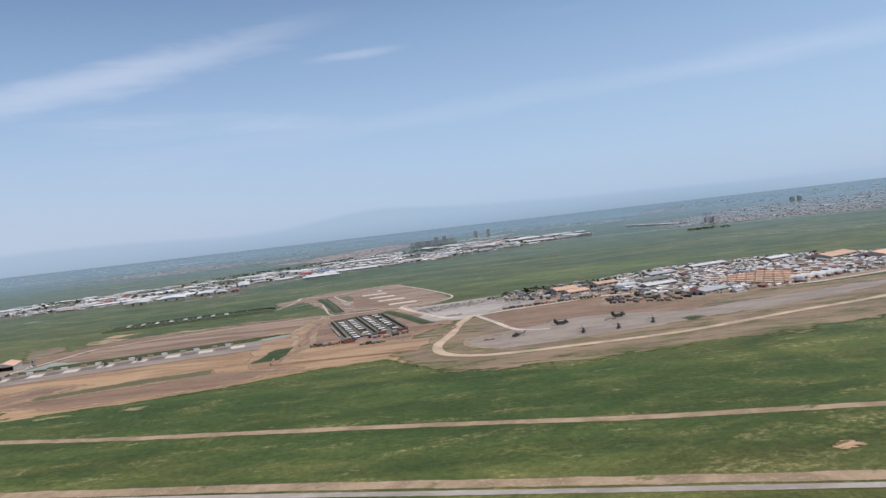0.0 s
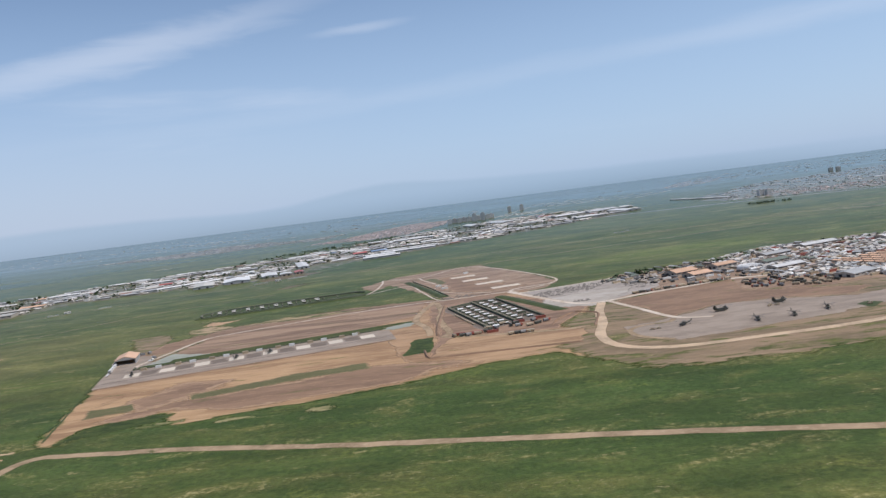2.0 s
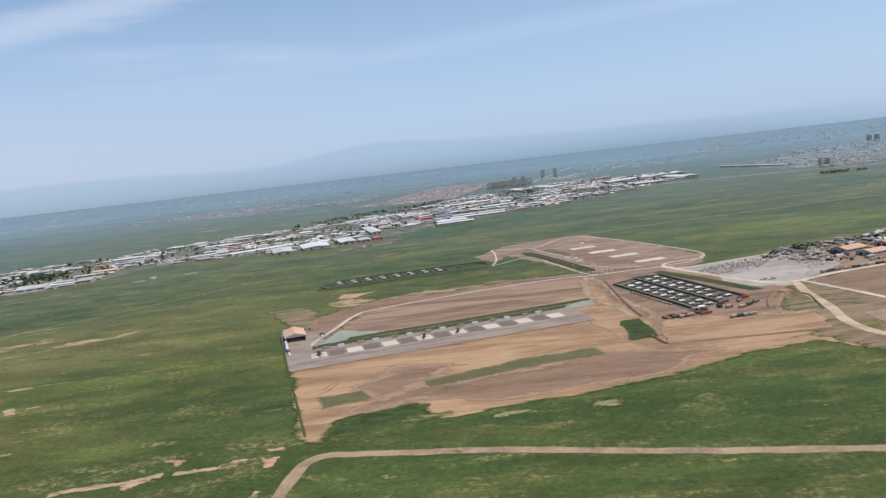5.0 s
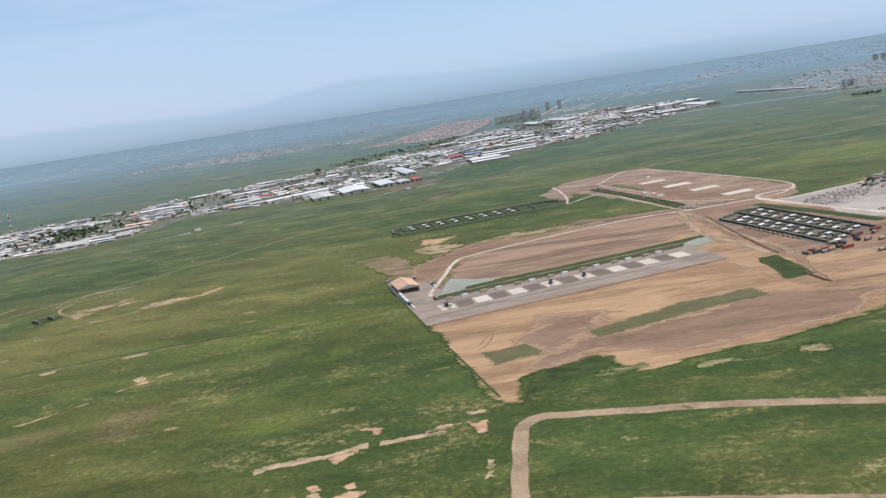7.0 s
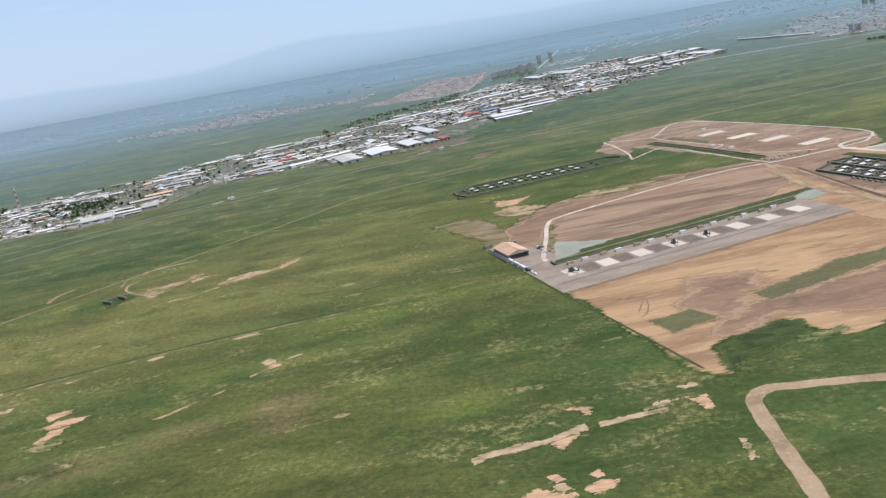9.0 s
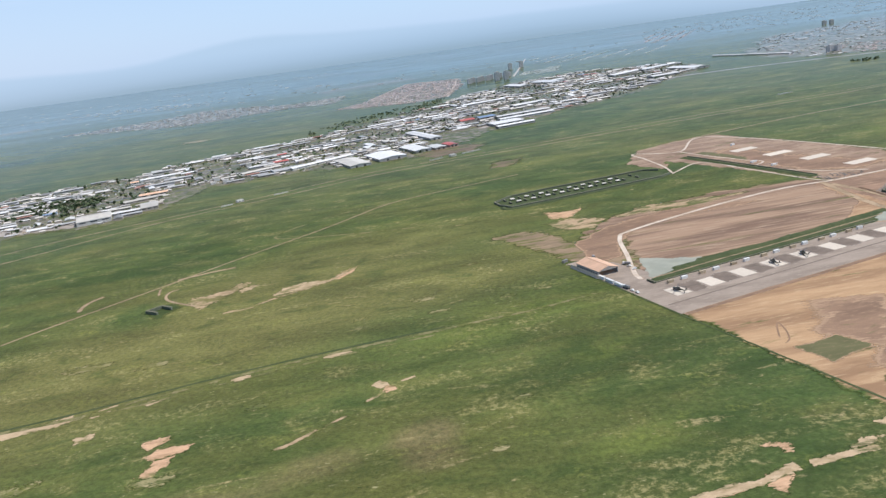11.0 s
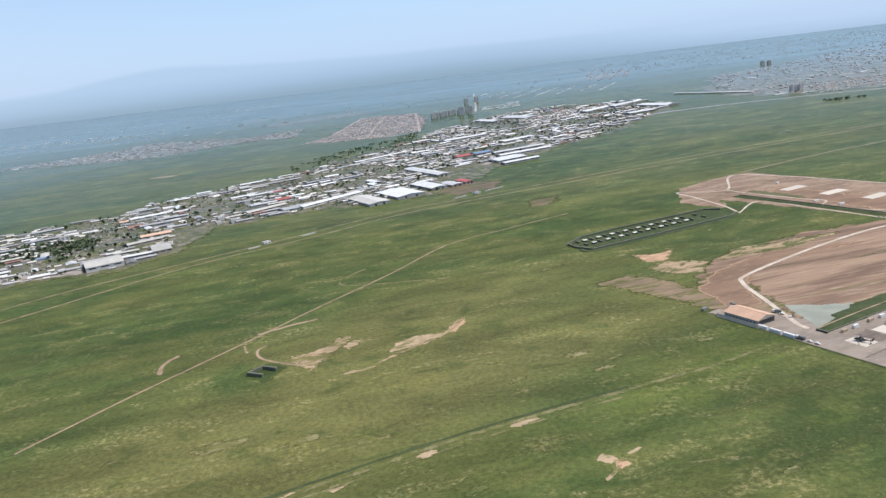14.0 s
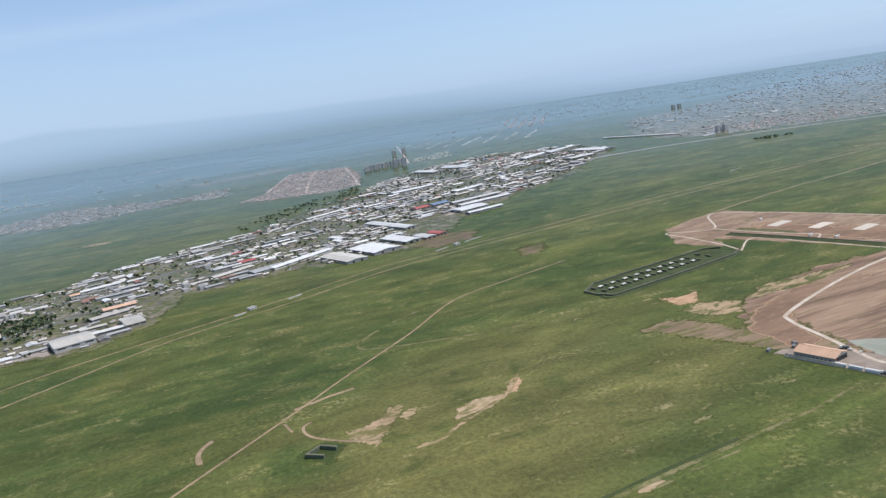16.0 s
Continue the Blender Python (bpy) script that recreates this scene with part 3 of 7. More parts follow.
def sheet(name, pts, z, material, label, category="ground", rim=6.0, rag=3.0, step=6.0, cell=22.0):
    """A flat patch of ground inside a plan outline; rim tells how far inside its uneven edge a point lies."""
    p = np.array(pts, float)
    q = np.roll(p, -1, axis=0)
    pad = rim + 2 * rag
    pitch = min(5.0, max(rim * 0.4, 0.8))
    xs = np.arange(p[:, 0].min() - pad, p[:, 0].max() + pad + pitch, pitch)
    ys = np.arange(p[:, 1].min() - pad, p[:, 1].max() + pad + pitch, pitch)
    gx, gy = np.meshgrid(xs, ys, indexing="ij")
    far, inside = np.full(gx.shape, 1e9), np.zeros(gx.shape, bool)
    for (ax, ay), (bx, by) in zip(p, q):
        dx, dy = bx - ax, by - ay
        k = np.clip(((gx - ax) * dx + (gy - ay) * dy) / (dx * dx + dy * dy), 0, 1)
        far = np.minimum(far, np.hypot(gx - ax - k * dx, gy - ay - k * dy))
        if dy:
            inside ^= ((ay > gy) != (by > gy)) & (gx < dx * (gy - ay) / dy + ax)
    deep = np.where(inside, far, -far)
    if rag > 0.4:
        near = np.abs(deep) < pad
        for i, j in zip(*np.nonzero(near)):
            x, y = gx[i, j] / cell, gy[i, j] / cell
            deep[i, j] += rag * (2.0 * noise.noise((x, y, 1.7)) + noise.noise((x * 2.7, y * 2.7, 5.1)))
    level = np.clip(deep / rim + 0.5, -0.5, 1)
    keep = np.maximum.reduce([level[:-1, :-1], level[1:, :-1], level[1:, 1:], level[:-1, 1:]]) > 0
    index, verts, rims, faces = {}, [], [], []

    def corner(i, j):
        if (i, j) not in index:
            index[i, j] = len(verts)
            verts.append((float(gx[i, j]), float(gy[i, j]), z))
            rims.append(float(level[i, j]))
        return index[i, j]

    for i, j in zip(*np.nonzero(keep)):
        faces.append((corner(i, j), corner(i + 1, j), corner(i + 1, j + 1), corner(i, j + 1)))
    return rimmed(name, verts, faces, rims, material, label, category)


def slab(name, pts, z, material, label, category="apron", thick=0.12):
    """A flat slab with clean edges over a plan outline."""
    bm = bmesh.new()
    top, low = [[bm.verts.new((x, y, z - d)) for x, y in pts] for d in (0, thick)]
    bm.faces.new(top)
    for i in range(len(top)):
        bm.faces.new((top[i], low[i], low[(i + 1) % len(top)], top[(i + 1) % len(top)]))
    bmesh.ops.recalc_face_normals(bm, faces=bm.faces[:])
    lay = bm.verts.layers.float.new("rim")
    for v in bm.verts:
        v[lay] = 1.0
    ob = part(name, bm, material)
    if sum(pts[i - 1][0] * pts[i][1] - pts[i][0] * pts[i - 1][1] for i in range(len(pts))) < 0:
        ob.data.flip_normals()
    return tagged(ob, label, category, kind="structure")


# The parking apron's own axes: u along it, v away from the flight path.
APRON_TURN = 13.9
_ca, _sa = math.cos(radians(APRON_TURN)), math.sin(radians(APRON_TURN))


def at_apron(u, v):
    return (-509.5 + u * _ca - v * _sa, 787 + u * _sa + v * _ca)


def apron_pose(u, v, z=0.0, turn=0.0):
    return pose(*at_apron(u, v), z, 0, 0, APRON_TURN + turn)


# ---- the ground ----
bm = bmesh.new()
N = 24
grid = [[bm.verts.new((-9000 + 18000 * i / N, -6000 + 18000 * j / N, 0)) for j in range(N + 1)] for i in range(N + 1)]
for i in range(N):
    for j in range(N):
        bm.faces.new((grid[i][j], grid[i + 1][j], grid[i + 1][j + 1], grid[i][j + 1]))
tagged(part("ground", bm, "meadow"), "green spring meadow with straw-coloured and bare spots", "ground", kind="structure")

# fields of bare soil round the airfield
sheet("north_field", [(-520, 930), (-512, 1000), (-497, 1066), (-401, 1128), (-300, 1142), (-200, 1140), (-150, 1100), (-165, 1000), (-205, 930), (-245, 922), (-500, 868)],
      0.05, "striped", "reddish-brown bare field streaked with dry grass behind the parking apron", "field", 12, 5)
sheet("field_corner", [(-537, 962), (-577, 1062), (-594, 1103), (-559, 1110), (-540, 1078), (-520, 1030), (-478, 1060), (-470, 1030), (-500, 900)], 0.06, "verge", "dull brown overgrown corner of the field", "field", 16, 5, cell=20)
sheet("south_field", [(-507, 788), (-460, 597), (-450, 598), (-449, 635), (-415, 654), (-388, 656), (-378, 632), (-365, 621), (-341, 625), (-296, 633), (-262, 640), (-222, 648), (-170, 668), (-120, 695), (-72, 704), (-40, 656), (30, 615), (110, 630), (260, 640), (450, 690), (620, 740), (640, 900), (400, 880), (240, 860), (20, 900), (-60, 960), (-160, 880), (-215, 858)],
      0.05, "tan", "bare tan soil along the front of the airfield", "field", 15, 4, cell=45)
sheet("yard_soil", [(-262, 935), (-200, 1010), (-190, 1100), (-60, 1112), (24, 940), (62, 800), (0, 690), (-60, 712), (-185, 692), (-225, 858)],
      0.06, "tan_in", "bare trampled soil between the yards", "field", 8, 3)
sheet("brown_strip", [(-447, 648), (-418, 676), (-392, 696), (-377, 690), (-335, 700), (-289, 716), (-242, 731), (-185, 728), (-150, 708), (-190, 676), (-221, 660), (-258, 654), (-301, 648), (-336, 648), (-371, 668), (-414, 660)],
      0.10, "brown", "dark brown damp soil between strips of grass", "field", 22, 5, cell=30)
sheet("brown_stain", [(-436, 716), (-404, 758), (-370, 746), (-390, 706), (-418, 678)], 0.11, "brown", "dark brown damp patch in the tan soil", "field", 36, 6, cell=30)
sheet("green_plot", [(-468, 695), (-433, 704), (-424, 678), (-460, 667)], 0.15, "weedy", "square plot of green grass in the bare soil", "field", 4, 1.0)
sheet("green_band", [(-388, 708), (-343, 727), (-289, 747), (-239, 754), (-230, 731), (-287, 720), (-334, 703), (-379, 692)], 0.15, "weedy", "long strip of green grass in the bare soil", "field", 7, 1.5)
sheet("dark_weeds", [(-450, 615), (-446, 634), (-427, 645), (-394, 655), (-382, 648), (-390, 630), (-423, 614), (-446, 601)], 0.07, "rank", "dark rank weeds at the field's corner", "weeds", 9, 3)
sheet("bunker_yard_ground", [(-190, 1100), (-100, 1108), (-20, 950), (-10, 905), (-50, 820), (-60, 750), (-178, 745), (-170, 850), (-182, 960)],
      0.10, "soil_in", "churned brown soil round the bunker yard", "yard", 6, 3)
sheet("bunker_yard_gravel", [at_apron(388, -36), at_apron(466, -16), at_apron(468, 166), at_apron(430, 170), at_apron(388, 150)], 0.15, "dark_slab", "dark trodden gravel between the bunkers", "yard", 4, 1.5)
sheet("tan_lower_yard", [(-176, 742), (-40, 736), (-30, 790), (-60, 812), (-160, 822)], 0.15, "tan_in", "tan soil worked over by vehicles", "yard", 6, 3)
sheet("parking_yard", [(-317, 1401), (-264, 1495), (-183, 1532), (-104, 1539), (-42, 1342), (-11, 1202), (-5, 1153), (-27, 1120), (-65, 1089), (-107, 1100), (-165, 1108), (-205, 1225), (-262, 1375), (-290, 1330)],
      0.05, "yard_tan", "bare tan and brown soil of the far parking yard", "yard", 7, 4)
sheet("yard_brown", [(-190, 1372), (-150, 1395), (-100, 1240), (-60, 1165), (-100, 1150), (-150, 1180)], 0.12, "brown", "darker damp soil round the parking pads", "yard", 26, 6)
sheet("yard_green", [(-205, 1400), (-188, 1404), (-165, 1320), (-176, 1300)], 0.13, "weedy", "strip of grass inside the parking yard", "grass", 5, 2)
sheet("verge_brown", [(-521, 1022), (-483, 1057), (-431, 1088), (-365, 1098), (-282, 1073), (-383, 1068), (-447, 1043), (-476, 1013), (-496, 958), (-524, 956)], 0.11, "brown", "dark brown soil along the gravel road", "field", 12, 4)
sheet("verge_tan", [(-440, 1106), (-398, 1131), (-358, 1128), (-318, 1126), (-270, 1124), (-343, 1102), (-377, 1105)], 0.12, "bare", "thin tan soil along the field's edge", "field", 10, 3)
sheet("revetment_ground", [(-555, 1280), (-528, 1308), (-318, 1338), (-292, 1290), (-310, 1272), (-540, 1228)], 0.10, "lush", "dull weedy ground inside the walled revetment", "yard", 4, 1.5)
sheet("quarry_yard", [(-64, 1086), (129, 1137), (100, 1000), (30, 940), (-12, 942)], 0.10, "gravel", "grey gravel storage yard with pale puddled middle", "yard", 5, 2)
sheet("pale_yard_middle", [(-42, 1000), (-5, 1020), (31, 1030), (66, 1024), (60, 990), (36, 955), (5, 922), (-28, 930), (-47, 966)], 0.14, "mud", "pale dried mud in the gravel yard", "yard", 7, 4, cell=14)
sheet("storage_yard_ground", [(20, 1090), (60, 1128), (124, 1172), (209, 1180), (330, 1262), (540, 1245), (640, 1130), (620, 960), (436, 905), (300, 868), (235, 862), (150, 890), (180, 985), (100, 968), (40, 945)],
      0.09, "yard_tan", "dusty tan and grey ground of the supply base", "yard", 8, 4)
sheet("helicopter_apron", [(5, 772), (3, 727), (34, 690), (96, 702), (176, 720), (224, 740), (322, 762), (445, 818), (640, 900), (640, 925), (460, 850), (346, 824), (230, 790), (160, 822), (114, 826), (58, 790)],
      0.15, "asphalt", "worn grey helicopter apron", "apron", 5, 2)
sheet("dry_verge", [(-60, 716), (-40, 652), (30, 606), (110, 618), (260, 628), (450, 676), (640, 735), (640, 900), (400, 885), (240, 865), (120, 900), (40, 950), (0, 900), (-30, 850), (-40, 800)],
      0.08, "verge", "dull brown dry verge thinly overgrown", "field", 30, 10, cell=40)
sheet("brown_infield", [(30, 925), (60, 800), (110, 830), (170, 828), (230, 800), (270, 830), (235, 856), (160, 888), (178, 978), (100, 960)], 0.12, "brown", "brown infield between road and apron", "field", 6, 3)
sheet("scrub_patch", [(207, 745), (220, 754), (230, 743), (213, 728)], 0.19, "lush", "patch of green scrub at the taxiway edge", "field", 2, 1)
slab("apron", [at_apron(0, 0), at_apron(302, 0), at_apron(304, 62), at_apron(290, 73), at_apron(36, 74), at_apron(44, 100), at_apron(38, 150), at_apron(14, 178), at_apron(0, 178)],
     0.17, "asphalt", "worn grey tarmac parking apron")

# roads and tracks
ribbon("perimeter_road", [at_apron(30, 88), (-505, 892), (-489, 957), (-474, 1017), (-451, 1040), (-336, 1083), (-232, 1109), (-162, 1108), (-87, 1115), (-66, 1100)], 3.6, 0.20, "pale_road", "pale gravel road round the brown field", "road", 0.25, 0.06)
ribbon("yard_road", [(183, 1160), (129, 1140), (30, 1112), (-64, 1090), (-76, 1120), (-60, 1140), (-10, 1150)], 4.2, 0.20, "pale_road", "pale gravel road along the storage yard", "road", 0.25, 0.06)
ribbon("bunker_road", [(-80, 1118), (-52, 1040), (-24, 967), (-8, 940), (17, 933), (66, 953), (137, 972), (183, 985), (306, 950), (383, 898), (450, 905), (560, 940)], 6.5, 0.20, "pale_road", "pale gravel road past the bunkers to the base", "road", 0.25, 0.08)
ribbon("loop_road", [(14, 930), (0, 870), (-8, 810), (-22, 745), (-14, 694), (24, 668), (91, 667), (189, 676), (305, 715), (404, 745), (640, 840)], 7.2, 0.20, "dirt_road", "wide pale dirt road looping round the helicopter apron", "road", 0.3, 0.12)
ribbon("fork_road", [(22, 935), (40, 860), (58, 790), (90, 770)], 4.5, 0.20, "pale_road", "pale gravel spur road", "road", 0.25, 0.08)
ribbon("fork_road_low", [(56, 786), (46, 771), (20, 768), (5, 750), (10, 720), (32, 694)], 4.0, 0.21, "track", "sandy track along the apron edge", "track", 0.3, 0.1)
ribbon("yard_track", [(-178, 1095), (-170, 1010), (-172, 950), (-160, 860), (-158, 830), (-60, 800), (-20, 800)], 5.0, 0.21, "track", "sandy track round the bunker yard", "track", 0.4, 0.2)
ribbon("yard_side_track", [(-180, 1110), (-196, 1020), (-200, 960), (-185, 900), (-180, 850)], 5.0, 0.20, "track", "sandy track beside the small pond", "track", 0.4, 0.2)
ribbon("far_yard_track", [(-292, 1290), (-283, 1340), (-280, 1420), (-278, 1475), (-215, 1436), (-120, 1528), (-8, 1225), (-28, 1140), (-80, 1118)], 2.4, 0.20, "pale_road", "pale sandy track round the far parking yard", "track", 0.4, 0.15)
ribbon("far_yard_inner_track", [(-215, 1436), (-206, 1390), (-178, 1300), (-165, 1270), (-190, 1240), (-150, 1170), (-100, 1130)], 1.8, 0.21, "pale_road", "pale sandy track inside the far parking yard", "track", 0.4, 0.15)
ribbon("far_yard_low_track", [(-296, 1285), (-230, 1330), (-205, 1240), (-180, 1130), (-162, 1108)], 2.0, 0.21, "pale_road", "pale sandy track below the far parking yard", "track", 0.4, 0.15)
ribbon("patrol_track", [(-474, 435), (-468, 470), (-463, 508), (-458, 545), (-453, 562), (-441, 569), (-420, 565), (-380, 557), (-329, 546), (-231, 516), (-127, 490), (-15, 461), (89, 431), (211, 405), (420, 352)], 6.2, 0.12, "track", "broad sandy patrol track through the meadow", "track", 0.35, 0.3)
ribbon("runway_edge_track", [(-420, 462), (-251, 418), (-94, 380), (5, 353), (157, 313), (420, 246)], 7.0, 0.12, "track", "sandy track beside the runway verge", "track", 0.4, 0.25)
ribbon("runway_service_road", [(-300, 421), (-111, 373), (4, 342), (152, 303), (420, 234)], 4.6, 0.12, "gravel", "narrow pale grey service road", "road", 0.2, 0.1)
ribbon("long_track", [(-1160, 965), (-1082, 1040), (-1031, 1085), (-960, 1148), (-901, 1203), (-793, 1297), (-693, 1394), (-591, 1430), (-477, 1462)], 1.8, 0.10, "track", "long narrow sandy track through the meadow", "track", 0.4, 0.15)
ribbon("track_branch", [(-967, 1150), (-946, 1155), (-927, 1161), (-898, 1165)], 3.0, 0.11, "track", "short sandy spur of the long track", "track", 0.5, 0.3)
ribbon("hook_track", [(-1060, 1082), (-1059, 1108), (-1052, 1122), (-1042, 1131)], 3.0, 0.10, "track", "short curved sandy track", "track", 0.5, 0.4)
ribbon("arc_track", [(-896, 994), (-871, 994), (-850, 1009), (-828, 1022), (-804, 1033), (-786, 1045), (-768, 1066), (-758, 1079)], 2.4, 0.10, "bare", "thin curved bare scar in the meadow", "track", 0.8, 0.6)
ribbon("loop_track", [(-928, 1034), (-952, 1058), (-966, 1080), (-966, 1102), (-954, 1110)], 1.7, 0.10, "track", "thin looping sandy track", "track", 0.5, 0.4)
ribbon("stub_track", [(-980, 1124), (-977, 1095)], 1.6, 0.10, "track", "short stub of a sandy track", "track", 0.5, 0.3)
ribbon("double_track", [(-1180, 780), (-1101, 790), (-1048, 794), (-974, 799), (-936, 810), (-896, 817), (-853, 826), (-770, 838), (-716, 843), (-667, 848), (-616, 853), (-550, 866)], 2.6, 0.10, "faint", "faint overgrown wheel track", "track", 0.6, 0.4)
ribbon("double_track_twin", [(-1180, 772), (-1101, 782), (-1048, 786), (-936, 801), (-853, 817), (-770, 829), (-700, 836)], 1.6, 0.10, "faint", "faint overgrown wheel track", "track", 0.6, 0.4)
ribbon("double_track_edge", [(-1100, 797), (-1020, 801), (-936, 816), (-853, 832), (-770, 843), (-690, 850)], 1.8, 0.10, "lush", "dark rank growth along the wheel track", "verge", 0.7, 0.4)
ribbon("railway_path", [(-1700, 1120), (-1500, 1250), (-1251, 1412), (-1059, 1535), (-869, 1602), (-712, 1668), (-560, 1697), (-377, 1716), (-129, 1746), (148, 1772), (400, 1797), (900, 1840)], 2.2, 0.10, "track", "straight pale track along the town's edge", "track", 0.4, 0.12, 12)
ribbon("fence_path", [(-1700, 1190), (-1500, 1322), (-1262, 1486), (-1132, 1542), (-950, 1606), (-707, 1704), (-565, 1724), (-366, 1749), (-109, 1785), (148, 1802), (400, 1824), (900, 1870)], 2.0, 0.10, "track", "straight pale track beside another", "track", 0.4, 0.12, 12)
ribbon("meadow_line", [(-680, 1400), (-780, 1370), (-860, 1290), (-760, 1240), (-640, 1210)], 2.0, 0.09, "faint", "faint overgrown track", "track", 0.7, 0.3)
ribbon("far_meadow_line", [(-265, 1498), (-89, 1554), (114, 1600), (227, 1612), (500, 1660)], 2.5, 0.09, "track", "thin pale track across the far meadow", "track", 0.5, 0.2)
ribbon("highway", [(-420, 2100), (-260, 2270), (-110, 2450), (60, 2560), (250, 2630), (480, 2620), (700, 2555), (950, 2450), (1250, 2290), (1900, 1950)], 15.0, 0.12, "gravel", "pale highway on the town's far edge", "road", 0.3, 0.05, 15)
ribbon("avenue", [(45, 3700), (200, 4220), (457, 5114)], 8.0, 0.12, "pale_road", "straight pale avenue in the far town", "road", 0.2, 0.05, 20)
ribbon("airport_verge_road", [(590, 1880), (780, 1760), (1000, 1690), (1300, 1620), (1800, 1540)], 30.0, 0.10, "faint", "dry verge of the far runway", "road", 0.5, 0.3, 15)

# bare spots in the meadow
random.seed(4)
def bare_spot(x, y, w, h, turn=18.0, material="bare", label="bare pale sandy spot in the meadow"):
    n = 11
    pts = []
    for i in range(n):
        a = math.tau * i / n
        r = random.uniform(0.55, 1.15)
        c, s = math.cos(radians(turn)), math.sin(radians(turn))
        px, py = w / 2 * r * math.cos(a), h / 2 * r * math.sin(a)
        pts.append((x + px * c - py * s, y + px * s + py * c))
    return sheet("bare_spot", pts, 0.08 + random.random() * 0.02, material, label, "bare ground", min(w, h) * 0.8, min(w, h) * 0.2, 2.0, max(4, h * 0.8))


def earth(pts, material="earth", label="bare orange-tan earth showing through the meadow", rim=3.2):
    return sheet("bare_earth", pts, 0.09 + random.random() * 0.02, material, label, "bare ground", rim, rim * 0.35, 2.0, 3.0)


PALE = ("sand", "pale sandy streak worn into the meadow")
# by the end of the patrol track
earth([(-486, 578), (-481, 573), (-475, 576), (-476, 568), (-477, 561), (-481, 559), (-481, 566), (-485, 571)])
earth([(-554, 589), (-549, 591), (-545, 591), (-539, 587), (-542, 578), (-545, 580), (-547, 586)])
ribbon("sandy_streak", [(-615, 553), (-602, 557), (-588, 558), (-575, 559), (-560, 563), (-546, 567)], 2.6, 0.10, "sand", "pale sandy streak worn into the meadow", "track", 1.0, 0.9, 2.0)
ribbon("sandy_streak", [(-598, 555), (-580, 557), (-565, 560)], 1.6, 0.11, "earth", "orange-tan streak worn into the meadow", "track", 1.0, 0.9, 2.0)
earth([(-570, 560), (-563, 565), (-559, 561), (-552, 562), (-560, 553), (-564, 546), (-568, 551)])
ribbon("sandy_streak", [(-541, 567), (-526, 567), (-513, 567), (-499, 569)], 2.2, 0.10, "sand", "pale sandy streak worn into the meadow", "track", 1.0, 0.9, 2.0)
earth([(-514, 572), (-504, 578), (-491, 577), (-503, 571)], *PALE, 2.4)
earth([(-578, 525), (-573, 527), (-570, 520), (-575, 518)], rim=1.6)
earth([(-558, 521), (-552, 523), (-551, 517), (-555, 516)], rim=1.6)
earth([(-562, 510), (-554, 513), (-546, 511), (-549, 506), (-557, 501), (-562, 504)])
earth([(-594, 511), (-586, 516), (-579, 512), (-567, 505), (-575, 500), (-590, 504)])
earth([(-578, 516), (-572, 519), (-569, 511), (-576, 508)], *PALE)
earth([(-478, 527), (-475, 524), (-478, 506), (-482, 505)], *PALE)
earth([(153, 352), (164, 358), (169, 351), (159, 346)])
earth([(-486, 591), (-474, 594), (-475, 588), (-483, 588)], *PALE)
# the broken scar and the chain of small scars
earth([(-917, 735), (-908, 737), (-897, 738), (-898, 731), (-906, 727), (-911, 722)])
earth([(-911, 714), (-905, 721), (-896, 722), (-881, 720), (-885, 712), (-892, 711), (-898, 707), (-905, 708)])
earth([(-910, 688), (-904, 698), (-904, 706), (-891, 709), (-893, 699), (-898, 692), (-900, 685)])
ribbon("scar_line", [(-829, 692), (-819, 692), (-806, 702), (-797, 708)], 2.0, 0.10, "bare", "thin bare scar in the meadow", "track", 0.7, 0.6)
ribbon("scar_line", [(-795, 709), (-787, 714), (-777, 720)], 1.4, 0.10, "bare", "thin bare scar in the meadow", "track", 0.7, 0.6)
ribbon("scar_line", [(-768, 733), (-757, 740), (-747, 749)], 1.6, 0.10, "bare", "thin bare scar in the meadow", "track", 0.7, 0.6)
earth([(-752, 744), (-749, 755), (-742, 754), (-742, 747)], rim=1.6)
earth([(-737, 760), (-727, 764), (-726, 762), (-736, 758)], *PALE, 1.6)
earth([(-759, 760), (-753, 767), (-748, 762), (-746, 754), (-754, 753)], *PALE, 2.0)
# along the overgrown wheel track
earth([(-1043, 793), (-1029, 793), (-1017, 796), (-1001, 799), (-982, 804), (-979, 795), (-992, 788), (-1006, 787), (-1025, 782)], *PALE, 3.0)
earth([(-973, 798), (-963, 805), (-950, 809), (-954, 799), (-965, 793)], *PALE, 2.4)
earth([(-932, 802), (-920, 807), (-917, 802), (-927, 796)], *PALE, 2.0)
earth([(-867, 818), (-854, 823), (-851, 817), (-863, 813)], *PALE, 2.0)
earth([(-795, 831), (-772, 839), (-771, 832), (-790, 826)], *PALE, 2.0)
earth([(-970, 763), (-956, 766), (-955, 757), (-966, 753)], *PALE, 3.0)
# round the fan-shaped scar
earth([(-936, 1046), (-920, 1019), (-911, 1032), (-900, 1047), (-886, 1066), (-875, 1088), (-887, 1090), (-901, 1070), (-918, 1063), (-935, 1062)], "bare", "fan-shaped bare sandy scar in the meadow", 5.0)
earth([(-930, 1046), (-919, 1026), (-907, 1042), (-896, 1058), (-906, 1062), (-918, 1054)], "earth", "bare orange-tan earth in the fan-shaped scar", 5.0)
earth([(-886, 1062), (-875, 1075), (-864, 1074), (-872, 1061), (-881, 1053)], *PALE, 3.0)
earth([(-847, 1022), (-836, 1043), (-814, 1051), (-796, 1049), (-784, 1045), (-804, 1030), (-828, 1025)], *PALE, 4.0)
